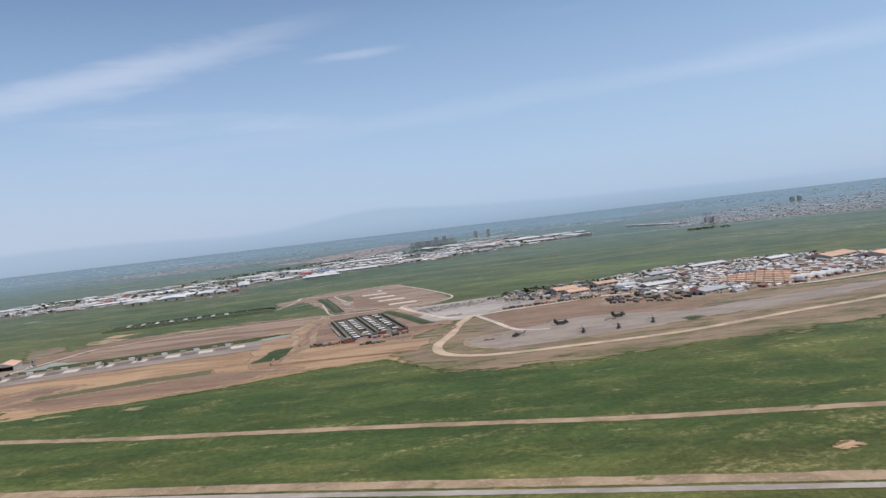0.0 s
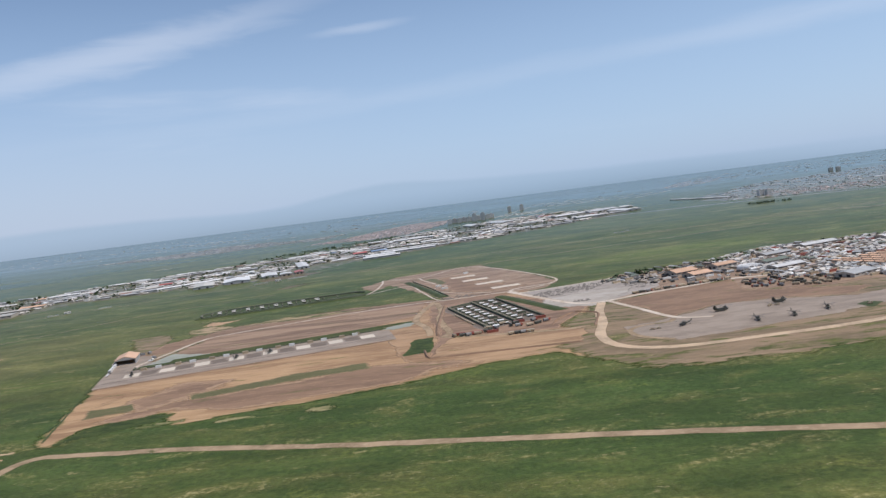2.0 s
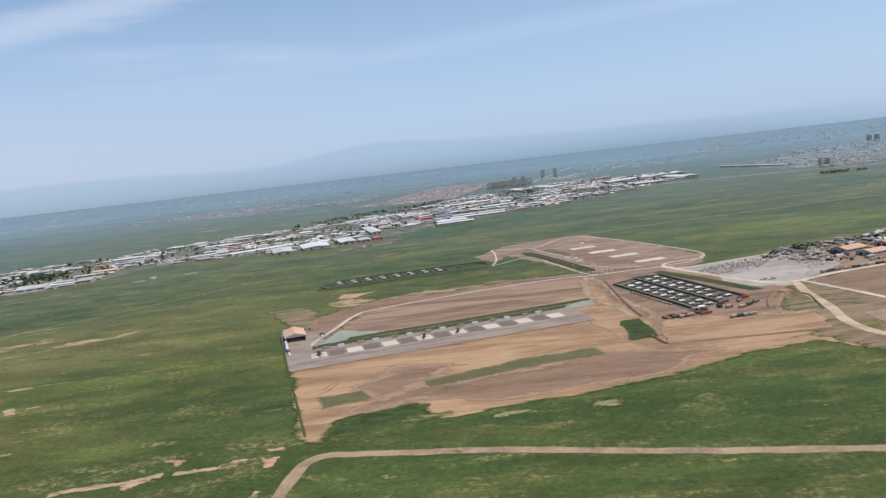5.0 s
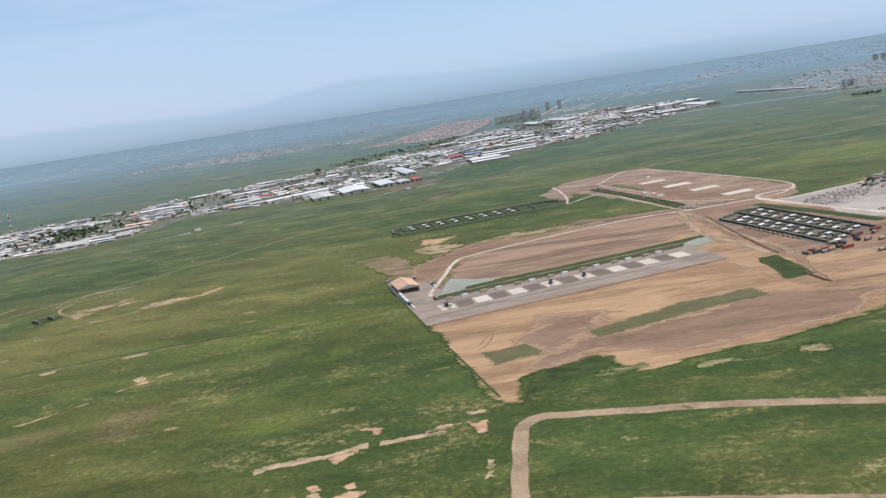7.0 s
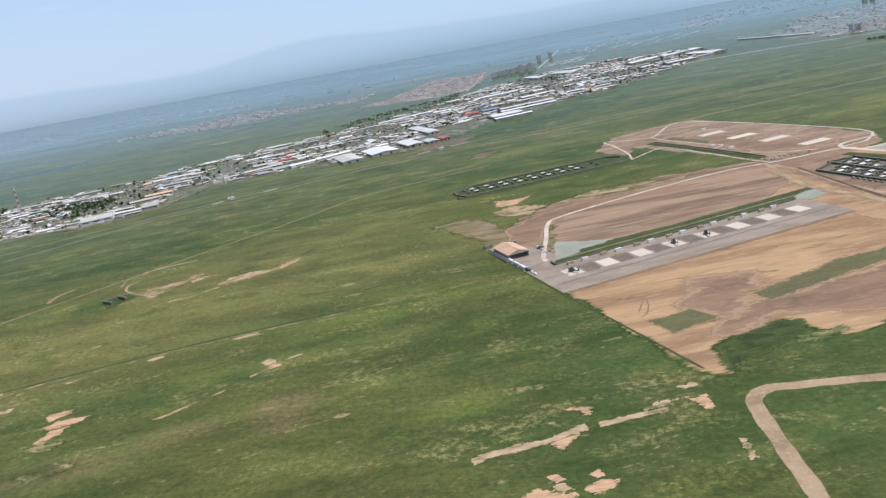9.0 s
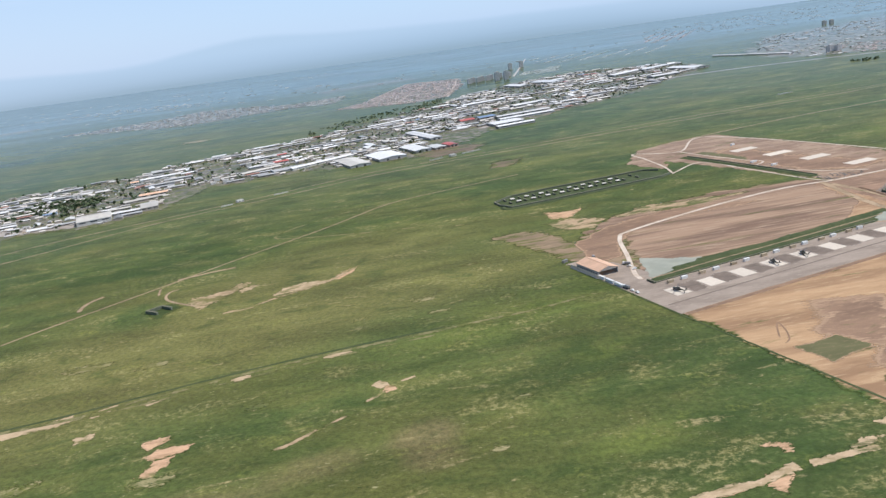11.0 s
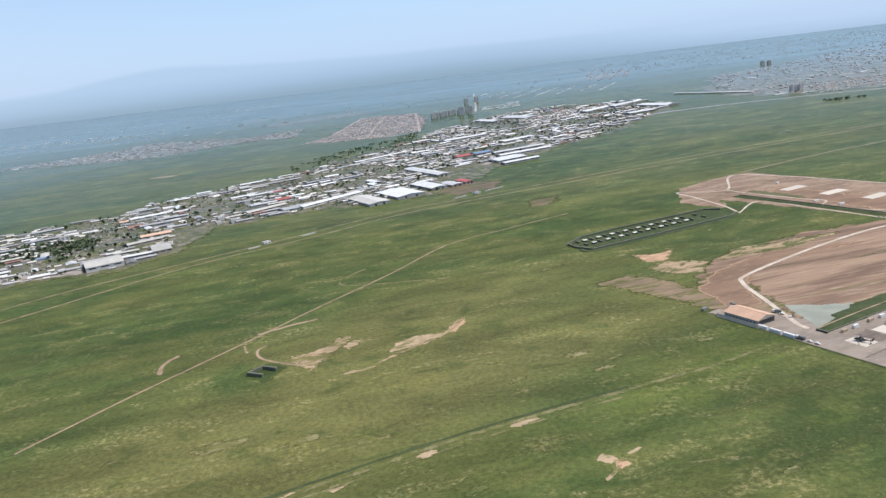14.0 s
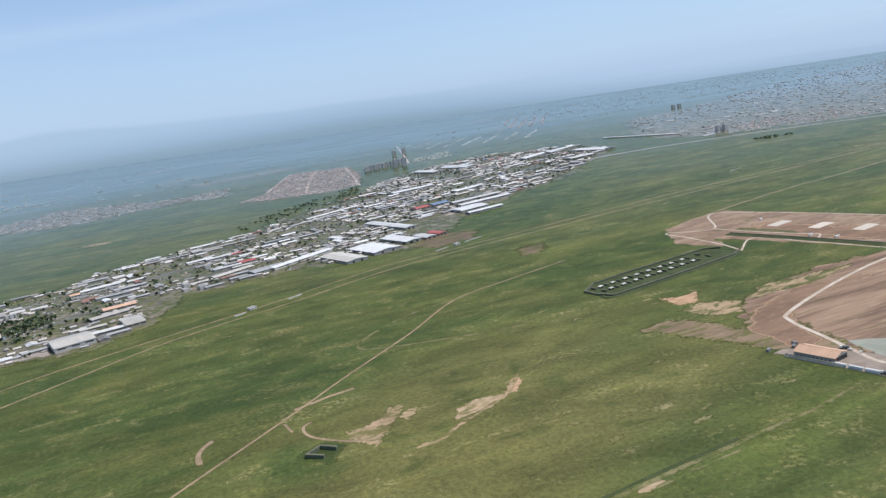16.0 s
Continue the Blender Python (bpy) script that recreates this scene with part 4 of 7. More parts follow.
earth([(-787, 1046), (-771, 1069), (-756, 1082), (-763, 1061), (-777, 1044)], "earth", "bare orange-tan end of the curved scar", 3.0)
# beside the walled shelters
earth([(-511, 1180), (-491, 1170), (-466, 1173), (-493, 1139), (-512, 1145)], "earth", "pale bare patch beside the walled shelters", 6.0)
earth([(-527, 1127), (-493, 1134), (-458, 1110), (-484, 1075), (-514, 1089)], "bare", "tan worn patch beside the walled shelters", 9.0)
ribbon("field_scrape", [(-472, 704), (-465, 709), (-458, 726), (-456, 740), (-462, 730), (-470, 713)], 0.7, 0.16, "brown", "thin dark curved scrape in the tan soil", "track", 0.6, 0.4)
for spot in ((-520, 1190, 20, 8, 0), (-545, 1136, 16, 7, 0), (-620, 1190, 14, 8, 0), (-600, 1200, 8, 5, 0), (-585, 1330, 12, 8, 0), (-500, 1340, 14, 5, 0), (-690, 890, 22, 9, 10), (-624, 900, 16, 8, 0), (-590, 905, 16, 6, 0), (-700, 930, 22, 8, 10), (-770, 950, 14, 6, 0), (-640, 1016, 16, 6, 10)):
    bare_spot(*spot, "dry", "patch of straw-coloured dry grass")
for spot in ((-1000, 900, 40, 14, 10), (-940, 880, 30, 10, 10), (-760, 905, 20, 6, 20), (-660, 700, 14, 5, 10), (-840, 760, 22, 6, 20), (-690, 640, 14, 5, 10), (-1030, 760, 30, 7, 0), (-900, 680, 26, 12, 0), (-380, 622, 40, 10, 12), (-320, 612, 26, 8, 10), (-255, 610, 18, 12, 0), (-1000, 700, 50, 14, 6), (-880, 640, 40, 10, 4)):
    bare_spot(*spot, "dry", "patch of straw-coloured dry grass")
bare_spot(-1215, 2850, 120, 46, -14, "bare", "pale fallow patch in the wheat")
bare_spot(-470, 1580, 36, 90, -35, "ploughed", "patch of brown ploughed soil")
sheet("brown_plot", [(-603, 1815), (-534, 1925), (-461, 1850), (-499, 1784), (-573, 1770)], 0.08, "ploughed", "plot of brown ploughed soil beside the warehouses", "field", 16, 6)

# farmland on the far plain
random.seed(8)
for k in range(64):
    x, y = random.uniform(-3600, 3600), random.uniform(2900, 7500)
    if -900 < x < 700 and y < 4400 or 700 < x and y < 4400 or -2300 < x < -800 and 3500 < y < 4200:
        continue
    w, h, a = random.uniform(180, 620), random.uniform(70, 260), radians(random.choice((12, 14, 20)) + random.uniform(-4, 4))
    c, s = math.cos(a), math.sin(a)
    pts = [(x + u * w * c - v * h * s, y + u * w * s + v * h * c) for u, v in ((-0.5, -0.5), (0.5, -0.5), (0.5, 0.5), (-0.5, 0.5))]
    sheet("farm_field", pts, 0.05 + 0.002 * k, ("farmland", "wheat", "bare", "wheat", "lush")[k % 5], ("brown ploughed field", "green field of young wheat", "pale dry fallow field", "green field of young wheat", "dark green field")[k % 5] + " on the far plain", "field", 14, 5, cell=60.0)

# ponds
for pts in ([at_apron(37, 87), at_apron(62, 140), at_apron(72, 128), at_apron(102, 104), at_apron(86, 96), at_apron(55, 90)], [(-238, 931), (-216, 953), (-202, 950), (-204, 932), (-224, 920)]):
    sheet("pond", pts, 0.20, "water", "still greenish-grey pond with earth banks", "pond", 1.6, 1.6, 3, 9.0)

# ---- the parking apron ----
PADS = [31 + 35.15 * i for i in range(8)]
for i, u in enumerate(PADS):
    slab("concrete_pad", [at_apron(u - 7.6, 34), at_apron(u + 7.6, 34), at_apron(u + 7.6, 53.5), at_apron(u - 7.6, 53.5)], 0.24, "concrete", "pale square concrete helicopter pad", "pad")
    if i < 7:
        sheet("dark_slab", [at_apron(u + 9.5, 33), at_apron(u + 25.5, 33), at_apron(u + 25.5, 56), at_apron(u + 9.5, 56)], 0.21, "dark_slab", "dark oil-stained ground between the pads", "apron", 3.0, 1.2, 3, 9)
    if i in (1, 2):
        m = apron_pose(u, 43.5, 0.25)
        bm = boxes((-3.2, -0.5, 0, 3.2, 0.5, 0.02))
        mark = part("pad_mark", bm, "dark_slab")
        mark.matrix_basis = m
        tagged(mark, "worn grey painted mark on the pad", "marking", kind="structure")
ribbon("apron_seam", [at_apron(2, 22), at_apron(150, 22), at_apron(298, 22)], 1.2, 0.20, "dark_slab", "dark tar seam along the apron", "seam", 0.5, 0.3)
ribbon("apron_edge_dirt", [at_apron(0, -2.5), at_apron(150, -3), at_apron(302, -2.5)], 3.0, 0.20, "brown", "dark earth edge along the apron", "verge", 0.6, 0.4)
ribbon("field_edge", [at_apron(1.5, 178), at_apron(-1.5, 90), at_apron(-1.5, 0), (-486, 694), (-463, 606)], 0.9, 0.22, "lush", "dark weedy edge along the fence line", "verge", 0.7, 0.4)


def hangar():
    """Open-fronted gabled maintenance hangar; its mouth faces -y, the axis is y."""
    h = thing("hangar", "open-fronted hangar with a tan sheet-metal gable roof beside the apron", "hangar")
    w, l, e, r = 11.0, 37.0, 6.0, 9.2
    sides = []
    for x in (-w, w - 0.3):
        side = part("wall", boxes((x, 0, 0, x + 0.3, l, e)), "steel_wall", h, "dark grey steel side wall")
        sides.append(side)
    bm = bmesh.new()
    prism(bm, [(-w, 0), (w, 0), (w, e), (0, r), (-w, e)], l - 0.3, l)
    part("rear_wall", bm, "steel_wall", h)
    bm = bmesh.new()
    prism(bm, [(-w, e - 0.9), (w, e - 0.9), (w, e), (0, r), (-w, e)], 0.0, 0.3)
    part("front_gable", bm, "pale_roof", h, "pale front gable panel")
    for s in (-1, 1):
        bm = bmesh.new()
        prism(bm, [(0, r), (s * (w + 0.7), e - 0.18), (s * (w + 0.7), e + 0.05), (0, r + 0.25)], -1.2, l + 0.8)
        part("roof_slope", bm, "tan_roof", h, "tan ribbed sheet roof slope")
    bm = bmesh.new()
    rod(bm, (0, -1.2, r + 0.25), (0, l + 0.8, r + 0.25), 0.25)
    part("ridge_cap", bm, "tan_roof", h)
    for x in (-w + 0.3, w - 0.7):
        part("post", boxes((x, -0.1, 0, x + 0.4, 0.4, e - 0.9)), "steel", h)
    for k in range(9):
        part("window", boxes((-w - 0.06, 3 + k * 3.8, 2.6, -w, 4.6 + k * 3.8, 3.6)), "glass", sides[0], "small dark side window")
    part("floor_slab", boxes((-w + 0.3, 0.3, 0.17, w - 0.3, l - 0.3, 0.3)), "concrete", h)
    return h


hangar().matrix_basis = pose(-526, 908, 0.0, 0, 0, APRON_TURN + 1)


def container(length=6.1, paint="sand_paint", label="sand-coloured steel shipping container", name="container"):
    c = thing(name, label, "container")
    w, h = 1.22, 2.6
    bm = bmesh.new()
    box(bm, -length / 2, -w, 0.0, length / 2, w, h)
    bmesh.ops.bevel(bm, geom=bm.edges[:], offset=0.05, segments=1)
    body = part("body", bm, paint, c)
    part("door", boxes((length / 2, -w + 0.1, 0.15, length / 2 + 0.06, w - 0.1, h - 0.15)), paint, body)
    return c


def truck(paint="sand_paint", load="grey_paint", label="sand-coloured cargo truck with a canvas bed", length=8.0):
    t = thing("truck", label, "truck")
    bm = bmesh.new()
    box(bm, -1.2, length / 2 - 2.3, 1.0, 1.2, length / 2, 2.7)
    bmesh.ops.bevel(bm, geom=bm.edges[:], offset=0.18, segments=2)
    cab = part("cab", bm, paint, t)
    part("windscreen", boxes((-1.05, length / 2 - 0.05, 1.8, 1.05, length / 2 + 0.03, 2.5)), "glass", cab)
    part("chassis", boxes((-0.5, -length / 2, 0.6, 0.5, length / 2 - 0.2, 0.95)), "rotor", t)
    bm = bmesh.new()
    prism(bm, [(-1.25, 1.0), (1.25, 1.0), (1.25, 2.6), (0.8, 3.1), (-0.8, 3.1), (-1.25, 2.6)], -length / 2, length / 2 - 2.5)
    part("cargo_bed", bm, load, t)
    for y in (length / 2 - 1.2, -length / 2 + 1.0, -length / 2 + 2.3):
        for x in (-1.2, 1.2):
            bm = bmesh.new()
            rod(bm, (x - 0.18, y, 0.52), (x + 0.18, y, 0.52), 0.52, sides=14)
            part("wheel", bm, "rubber", t)
    return t


def car(paint="white_paint", label="white pickup car"):
    t = thing("car", label, "car")
    bm = bmesh.new()
    prism(bm, [(-2.4, 0.4), (2.4, 0.4), (2.4, 0.95), (1.5, 1.05), (0.8, 1.7), (-0.9, 1.7), (-1.2, 1.05), (-2.4, 1.05)], -0.9, 0.9)
    bmesh.ops.bevel(bm, geom=bm.edges[:], offset=0.08, segments=2)
    body = part("body", bm, paint, t)
    part("windscreen", boxes((1.0, -0.75, 1.1, 1.25, 0.75, 1.5)), "glass", body)
    for x in (-1.5, 1.5):
        for y in (-0.85, 0.85):
            bm = bmesh.new()
            rod(bm, (x, y - 0.12, 0.36), (x, y + 0.12, 0.36), 0.36, sides=12)
            part("wheel", bm, "rubber", t)
    return t


def spread(proto, poses, group=""):
    """The prototype at the first pose, copies at the others."""
    if group:
        proto["group"] = group
    proto.matrix_basis = poses[0]
    return [proto] + [copy_thing(proto, m) for m in poses[1:]]


random.seed(11)
line = []
for i, u in enumerate(PADS):
    line += [apron_pose(u + 9, 65 + random.uniform(-0.6, 0.6), 0.17), apron_pose(u + 24, 65 + random.uniform(-0.6, 0.6), 0.17)] if i < 7 else [apron_pose(u - 9, 66, 0.17)]
spread(container(6.1, "sand_paint", "sand-coloured steel container at the back edge of the apron"), line[::2], "containers along the apron")
spread(container(6.1, "white_paint", "dusty white steel container at the back edge of the apron"), line[1::2], "containers along the apron")
spread(container(6.1, "grey_paint", "grey steel container beside the hangar"), [apron_pose(24, 172, 0, 20), apron_pose(32, 176, 0, 70), apron_pose(4, 185, 0, 10)], "containers by the hangar")


def t_wall():
    b = thing("blast_wall", "pale concrete T-shaped blast wall beside the apron", "blast wall")
    bm = bmesh.new()
    prism(bm, [(-1.0, 0), (1.0, 0), (1.0, 0.3), (0.2, 0.7), (0.15, 3.4), (-0.15, 3.4), (-0.2, 0.7), (-1.0, 0.3)], -1.4, 1.4)
    part("slab", bm, "concrete", b)
    return b


spread(t_wall(), [apron_pose(-0.5, 120 + k * 3.4, 0.1) for k in range(14)], "blast walls beside the hangar")
spread(car("white_paint", "white pickup parked beside the apron"), [apron_pose(3.5, v, 0.17, 88) for v in (70, 63)] + [apron_pose(40, 118, 0.17, 20), apron_pose(41, 128, 0.17, 120)], "cars by the apron")
spread(container(12.0, "white_paint", "long white container along the apron edge"), [apron_pose(2.5, v, 0.17, 90) for v in (117, 103, 89)], "containers along the fence")
spread(truck("white_paint", "grey_paint", "white truck with a grey box body"), [apron_pose(3.5, 79, 0.17), apron_pose(42, 134, 0.17, 30)], "trucks by the apron")


# ---- earth banks and gabion walls ----
def bank(name, pts, base, height, material, label, category="earth bank", crest=0.25):
    """A long bank with sloping sides along a line."""
    line = curve_points(pts, 4.0) if len(pts) > 2 else curve_points(pts, 4.0)
    bm = bmesh.new()
    lay = bm.verts.layers.float.new("rim")
    rows = []
    for i, p in enumerate(line):
        d = (line[min(i + 1, len(line) - 1)] - line[max(i - 1, 0)]).normalized()
        n = Vector((-d.y, d.x))
        ends = 0.0 if i in (0, len(line) - 1) else 1.0
        row = []
        for s, h in ((-1, 0), (-crest, 1), (crest, 1), (1, 0)):
            q = p + n * s * base / 2
            hh = h * height * ends * (1 + 0.18 * noise.noise((q.x / 6, q.y / 6, 2.0)))
            row.append(bm.verts.new((q.x, q.y, 0.02 + hh)))
        rows.append(row)
    for a, b in zip(rows, rows[1:]):
        for k in range(3):
            bm.faces.new((a[k], a[k + 1], b[k + 1], b[k]))
    for v in bm.verts:
        v[lay] = 1.0
    bmesh.ops.recalc_face_normals(bm, faces=bm.faces[:])
    ob = part(name, bm, material)
    if sum(f.normal.z for f in ob.data.polygons) < 0:
        ob.data.flip_normals()
    return tagged(ob, label, category, kind="structure")


def gabion(pts, thick, height, label="dark green fabric gabion wall filled with earth"):
    """A gabion wall: a run of fabric-lined cells along straight legs, with earth showing on top."""
    g = thing("gabion_wall", label, "gabion wall")
    bm, top = bmesh.new(), bmesh.new()
    for a, b in zip(pts, pts[1:]):
        a, b = Vector(a), Vector(b)
        L = (b - a).length
        n = max(1, round(L / 2.2))
        turn = math.degrees(math.atan2(b.y - a.y, b.x - a.x))
        for k in range(n):
            c = a.lerp(b, (k + 0.5) / n)
            hh = height * random.uniform(0.93, 1.06)
            m = pose(c.x, c.y, 0, 0, 0, turn + random.uniform(-1.5, 1.5))
            box(bm, -L / n / 2 + 0.04, -thick / 2, 0, L / n / 2 - 0.04, thick / 2, hh, m)
            box(top, -L / n / 2 + 0.2, -thick / 2 + 0.15, hh - 0.05, L / n / 2 - 0.2, thick / 2 - 0.15, hh + 0.06, m)
    part("fabric_cells", bm, "hesco", g)
    part("earth_fill", top, "hesco_fill", g, "earth filling on top")
    return g


sheet("bank_grass", [at_apron(28, 74), at_apron(302, 71), at_apron(330, 74), at_apron(338, 99), at_apron(268, 97), at_apron(181, 97), at_apron(100, 101), at_apron(60, 92)], 0.19, "lush", "rough dark green grass between the banks", "grass", 4, 1.2)
bank("front_bank", [at_apron(30, 80), at_apron(90, 78), at_apron(200, 77), at_apron(304, 77)], 9.0, 1.8, "lush", "grass-grown earth bank behind the apron")
bank("rear_bank", [at_apron(64, 94), at_apron(120, 93), at_apron(200, 92), at_apron(330, 93)], 9.0, 1.5, "lush", "grass-grown earth bank behind the apron")
ribbon("bank_path", [at_apron(34, 85), at_apron(100, 86), at_apron(200, 85), at_apron(304, 85), at_apron(325, 88)], 1.0, 0.26, "track", "thin worn path between two banks", "track", 0.5, 0.3)
gabion([at_apron(29, 72), at_apron(29, 83)], 2.2, 1.8)
gabion([at_apron(29, 73.5), at_apron(296, 72.5)], 1.2, 1.0)
# the walled row of shelters in the meadow
gabion([(-556, 1280), (-528, 1304), (-470, 1316), (-318, 1336), (-300, 1322)], 2.2, 2.4, "dark green gabion wall round the row of shelters")
gabion([(-553, 1258), (-556, 1280)], 2.2, 2.4, "dark green gabion wall round the row of shelters")
gabion([(-553, 1258), (-540, 1236), (-440, 1252), (-316, 1276), (-296, 1288)], 2.2, 2.4, "dark green gabion wall round the row of shelters")
bank("revetment_skirt", [(-552, 1250), (-542, 1231), (-440, 1246), (-312, 1269)], 8.0, 1.6, "lush", "weedy earth skirt below the gabion wall")


def shelter(w=9.0, d=6.5, h=3.2, roof="white_roof", label="low shelter with a white sheet roof between gabion walls"):
    s = thing("shelter", label, "shelter")
    bm = bmesh.new()
    prism(bm, [(-d / 2, h - 0.6), (d / 2, h), (d / 2, h + 0.25), (-d / 2, h - 0.35)], -w / 2, w / 2, Matrix.Rotation(radians(90), 4, "Z"))
    part("roof", bm, roof, s)
    for x in (-w / 2 + 0.3, w / 2 - 0.5):
        part("side_wall", boxes((x, -d / 2 + 0.3, 0, x + 0.25, d / 2 - 0.3, h - 0.6)), "hesco", s, "dark green fabric side wall")
    part("rear_wall", boxes((-w / 2 + 0.55, d / 2 - 0.6, 0, w / 2 - 0.55, d / 2 - 0.35, h - 0.6)), "hesco", s)
    for x in (-w / 2 + 0.2, w / 2 - 0.4):
        part("post", boxes((x, -d / 2 + 0.05, 0, x + 0.18, -d / 2 + 0.23, h - 0.45)), "steel", s)
    return s


def fin(length=7.0, h=3.0):
    f = thing("gabion_divider", "short dark green gabion divider wall", "gabion wall")
    for k in range(4):
        part("fabric_cell", boxes((-0.9, -length / 2 + k * length / 4 + 0.03, 0, 0.9, -length / 2 + (k + 1) * length / 4 - 0.03, h)), "hesco", f)
    part("earth_fill", boxes((-0.7, -length / 2 + 0.2, h - 0.04, 0.7, length / 2 - 0.2, h + 0.05)), "hesco_fill", f)
    return f


rev, fins = [], []
for k in range(10):
    t = k / 9
    x, y = -530 + 195 * t, 1276 + 34 * t
    fins += [pose(x - 11, y + 6, 0.1, 0, 0, 10), pose(x - 7, y - 12, 0.1, 0, 0, 10)]
    if k < 8:
        rev += [pose(x, y + 7, 0.1, 0, 0, 9), pose(x + 5, y - 11, 0.1, 0, 0, 9)]
spread(shelter(6.5, 4.6, 2.3, "pale_roof", "low shelter with a cream sheet roof between gabion walls"), rev, "shelters in the walled row")
spread(fin(9.0, 2.2), fins, "dividers in the walled row")

# the bunker yard
for u, v0, v1 in ((395, -38, 147), (429, -17, 166), (463, -11, 162)):
    gabion([at_apron(u, v0), at_apron(u, v1)], 2.8, 2.4, "dark green gabion wall of the bunker yard")
gabion([at_apron(397, 148), at_apron(427, 160)], 2.2, 2.2, "dark green gabion wall of the bunker yard")
gabion([at_apron(432, 166), at_apron(461, 162)], 2.2, 2.2, "dark green gabion wall of the bunker yard")
cells, fins2 = [], []
random.seed(3)
for u, v0 in ((403.5, -28), (417, -20), (437.5, -6), (451.5, 0)):
    for k in range(9):
        v = v0 + k * 18.6
        if (u, k) not in ((451.5, 1), (451.5, 6), (417, 2)):
            cells.append(apron_pose(u, v, 0.15, random.uniform(-2, 2)))
        fins2.append(apron_pose(u, v + 8.5, 0.15, 90))
spread(shelter(7.0, 4.2, 2.1, "white_roof", "white-roofed bunker cell between dark gabion walls"), cells[::2], "bunker cells in the yard")
spread(shelter(6.2, 4.0, 2.0, "pale_roof", "cream-roofed bunker cell between dark gabion walls"), cells[1::2], "bunker cells in the yard")
spread(fin(9.5, 2.5), fins2, "dividers in the bunker yard")
bank("yard_side_bank", [at_apron(492, 6), at_apron(484, 100), at_apron(474, 186)], 17.0, 1.5, "lush", "broad grass-grown bank beside the bunker yard")
bank("ditch_bank", [(-166, 1058), (-170, 980), (-173, 892), (-172, 845)], 5.0, 1.5, "brown", "dark earth bank beside the yard")
bank("wall_line", [(-184, 778), (-180, 745), (-176, 738)], 3.0, 1.6, "brown", "dark earth bank at the yard corner")
bank("wall_line_low", [(-178, 738), (-110, 735), (-40, 731)], 3.0, 1.3, "brown", "low dark earth bank along the yard")
bank("wedge_bank", [(-57, 826), (-45, 858), (-24, 890)], 3.0, 1.3, "brown", "low dark earth bank")
bank("wedge_bank_top", [(-24, 890), (-12, 880), (-3, 864), (-10, 830), (-18, 798)], 3.0, 1.3, "brown", "low dark earth bank")
sheet("reed_bed", [(-197, 838), (-178, 840), (-176, 800), (-180, 768), (-202, 764), (-200, 806)], 0.18, "rank", "dense green reeds in a wet hollow", "reeds", 3, 1.5)
# the far parking yard
for x, y in ((-138, 1374), (-119, 1310), (-99, 1248), (-78, 1180)):
    m = pose(x, y, 0, 0, 0, 12)
    slab("parking_pad", [(m @ Vector(c)).to_2d()[:] for c in ((-21, -9, 0), (21, -9, 0), (21, 9, 0), (-21, 9, 0))], 0.2, "concrete", "long pale concrete parking pad", "pad")
gabion([(-224, 1388), (-192, 1270), (-162, 1146)], 1.6, 1.3, "long low dark green gabion wall")
bank("yard_bank", [(-233, 1386), (-200, 1264), (-168, 1140)], 14.0, 1.7, "lush", "grass-grown bank along the gabion wall")
spread(container(9.0, "white_paint", "white site trailer on the bare soil"), [pose(-178, 1273, 0.1, 0, 0, 12), pose(-168, 1236, 0.1, 0, 0, 12), pose(-132, 1420, 0.1, 0, 0, 30)], "site trailers")
# a square gabion post in the meadow
gabion([(-977, 1036), (-963, 1046), (-951, 1034)], 2.4, 3.2, "dark green gabion post in the meadow")
gabion([(-977, 1036), (-964, 1025)], 2.4, 3.2, "dark green gabion post in the meadow")
sheet("post_weeds", [(-985, 1040), (-960, 1056), (-940, 1040), (-962, 1014)], 0.06, "rank", "dark weeds round the post", "weeds", 8, 3)


# ---- helicopters ----
def blades(parent, x, y, z, radius, count, start, droop=0.35, chord=0.6):
    bm = bmesh.new()
    rod(bm, (x, y, z - 0.7), (x, y, z + 0.25), 0.35, 0.25)
    hub = part("rotor_hub", bm, "rotor", parent)
    for k in range(count):
        a = radians(start + 360 * k / count)
        bm = bmesh.new()
        prism(bm, [(-chord / 2, 0.0), (chord / 2, 0.0), (chord / 2, 0.06), (-chord / 2, 0.09)], 0.5, radius)
        for v in bm.verts:
            v.co.z -= droop * (v.co.y / radius) ** 2
        bmesh.ops.transform(bm, matrix=Matrix.Translation((x, y, z)) @ Matrix.Rotation(a, 4, "Z"), verts=bm.verts[:])
        part("rotor_blade", bm, "rotor", hub)


def wheels(parent, places, r=0.4):
    for x, y in places:
        bm = bmesh.new()
        rod(bm, (x, y, r), (x * 0.75, y, r + 0.9), 0.09)
        strut = part("gear_strut", bm, "rotor", parent)
        bm = bmesh.new()
        rod(bm, (x - 0.16, y, r), (x + 0.16, y, r), r, sides=12)
        part("wheel", bm, "rubber", strut)


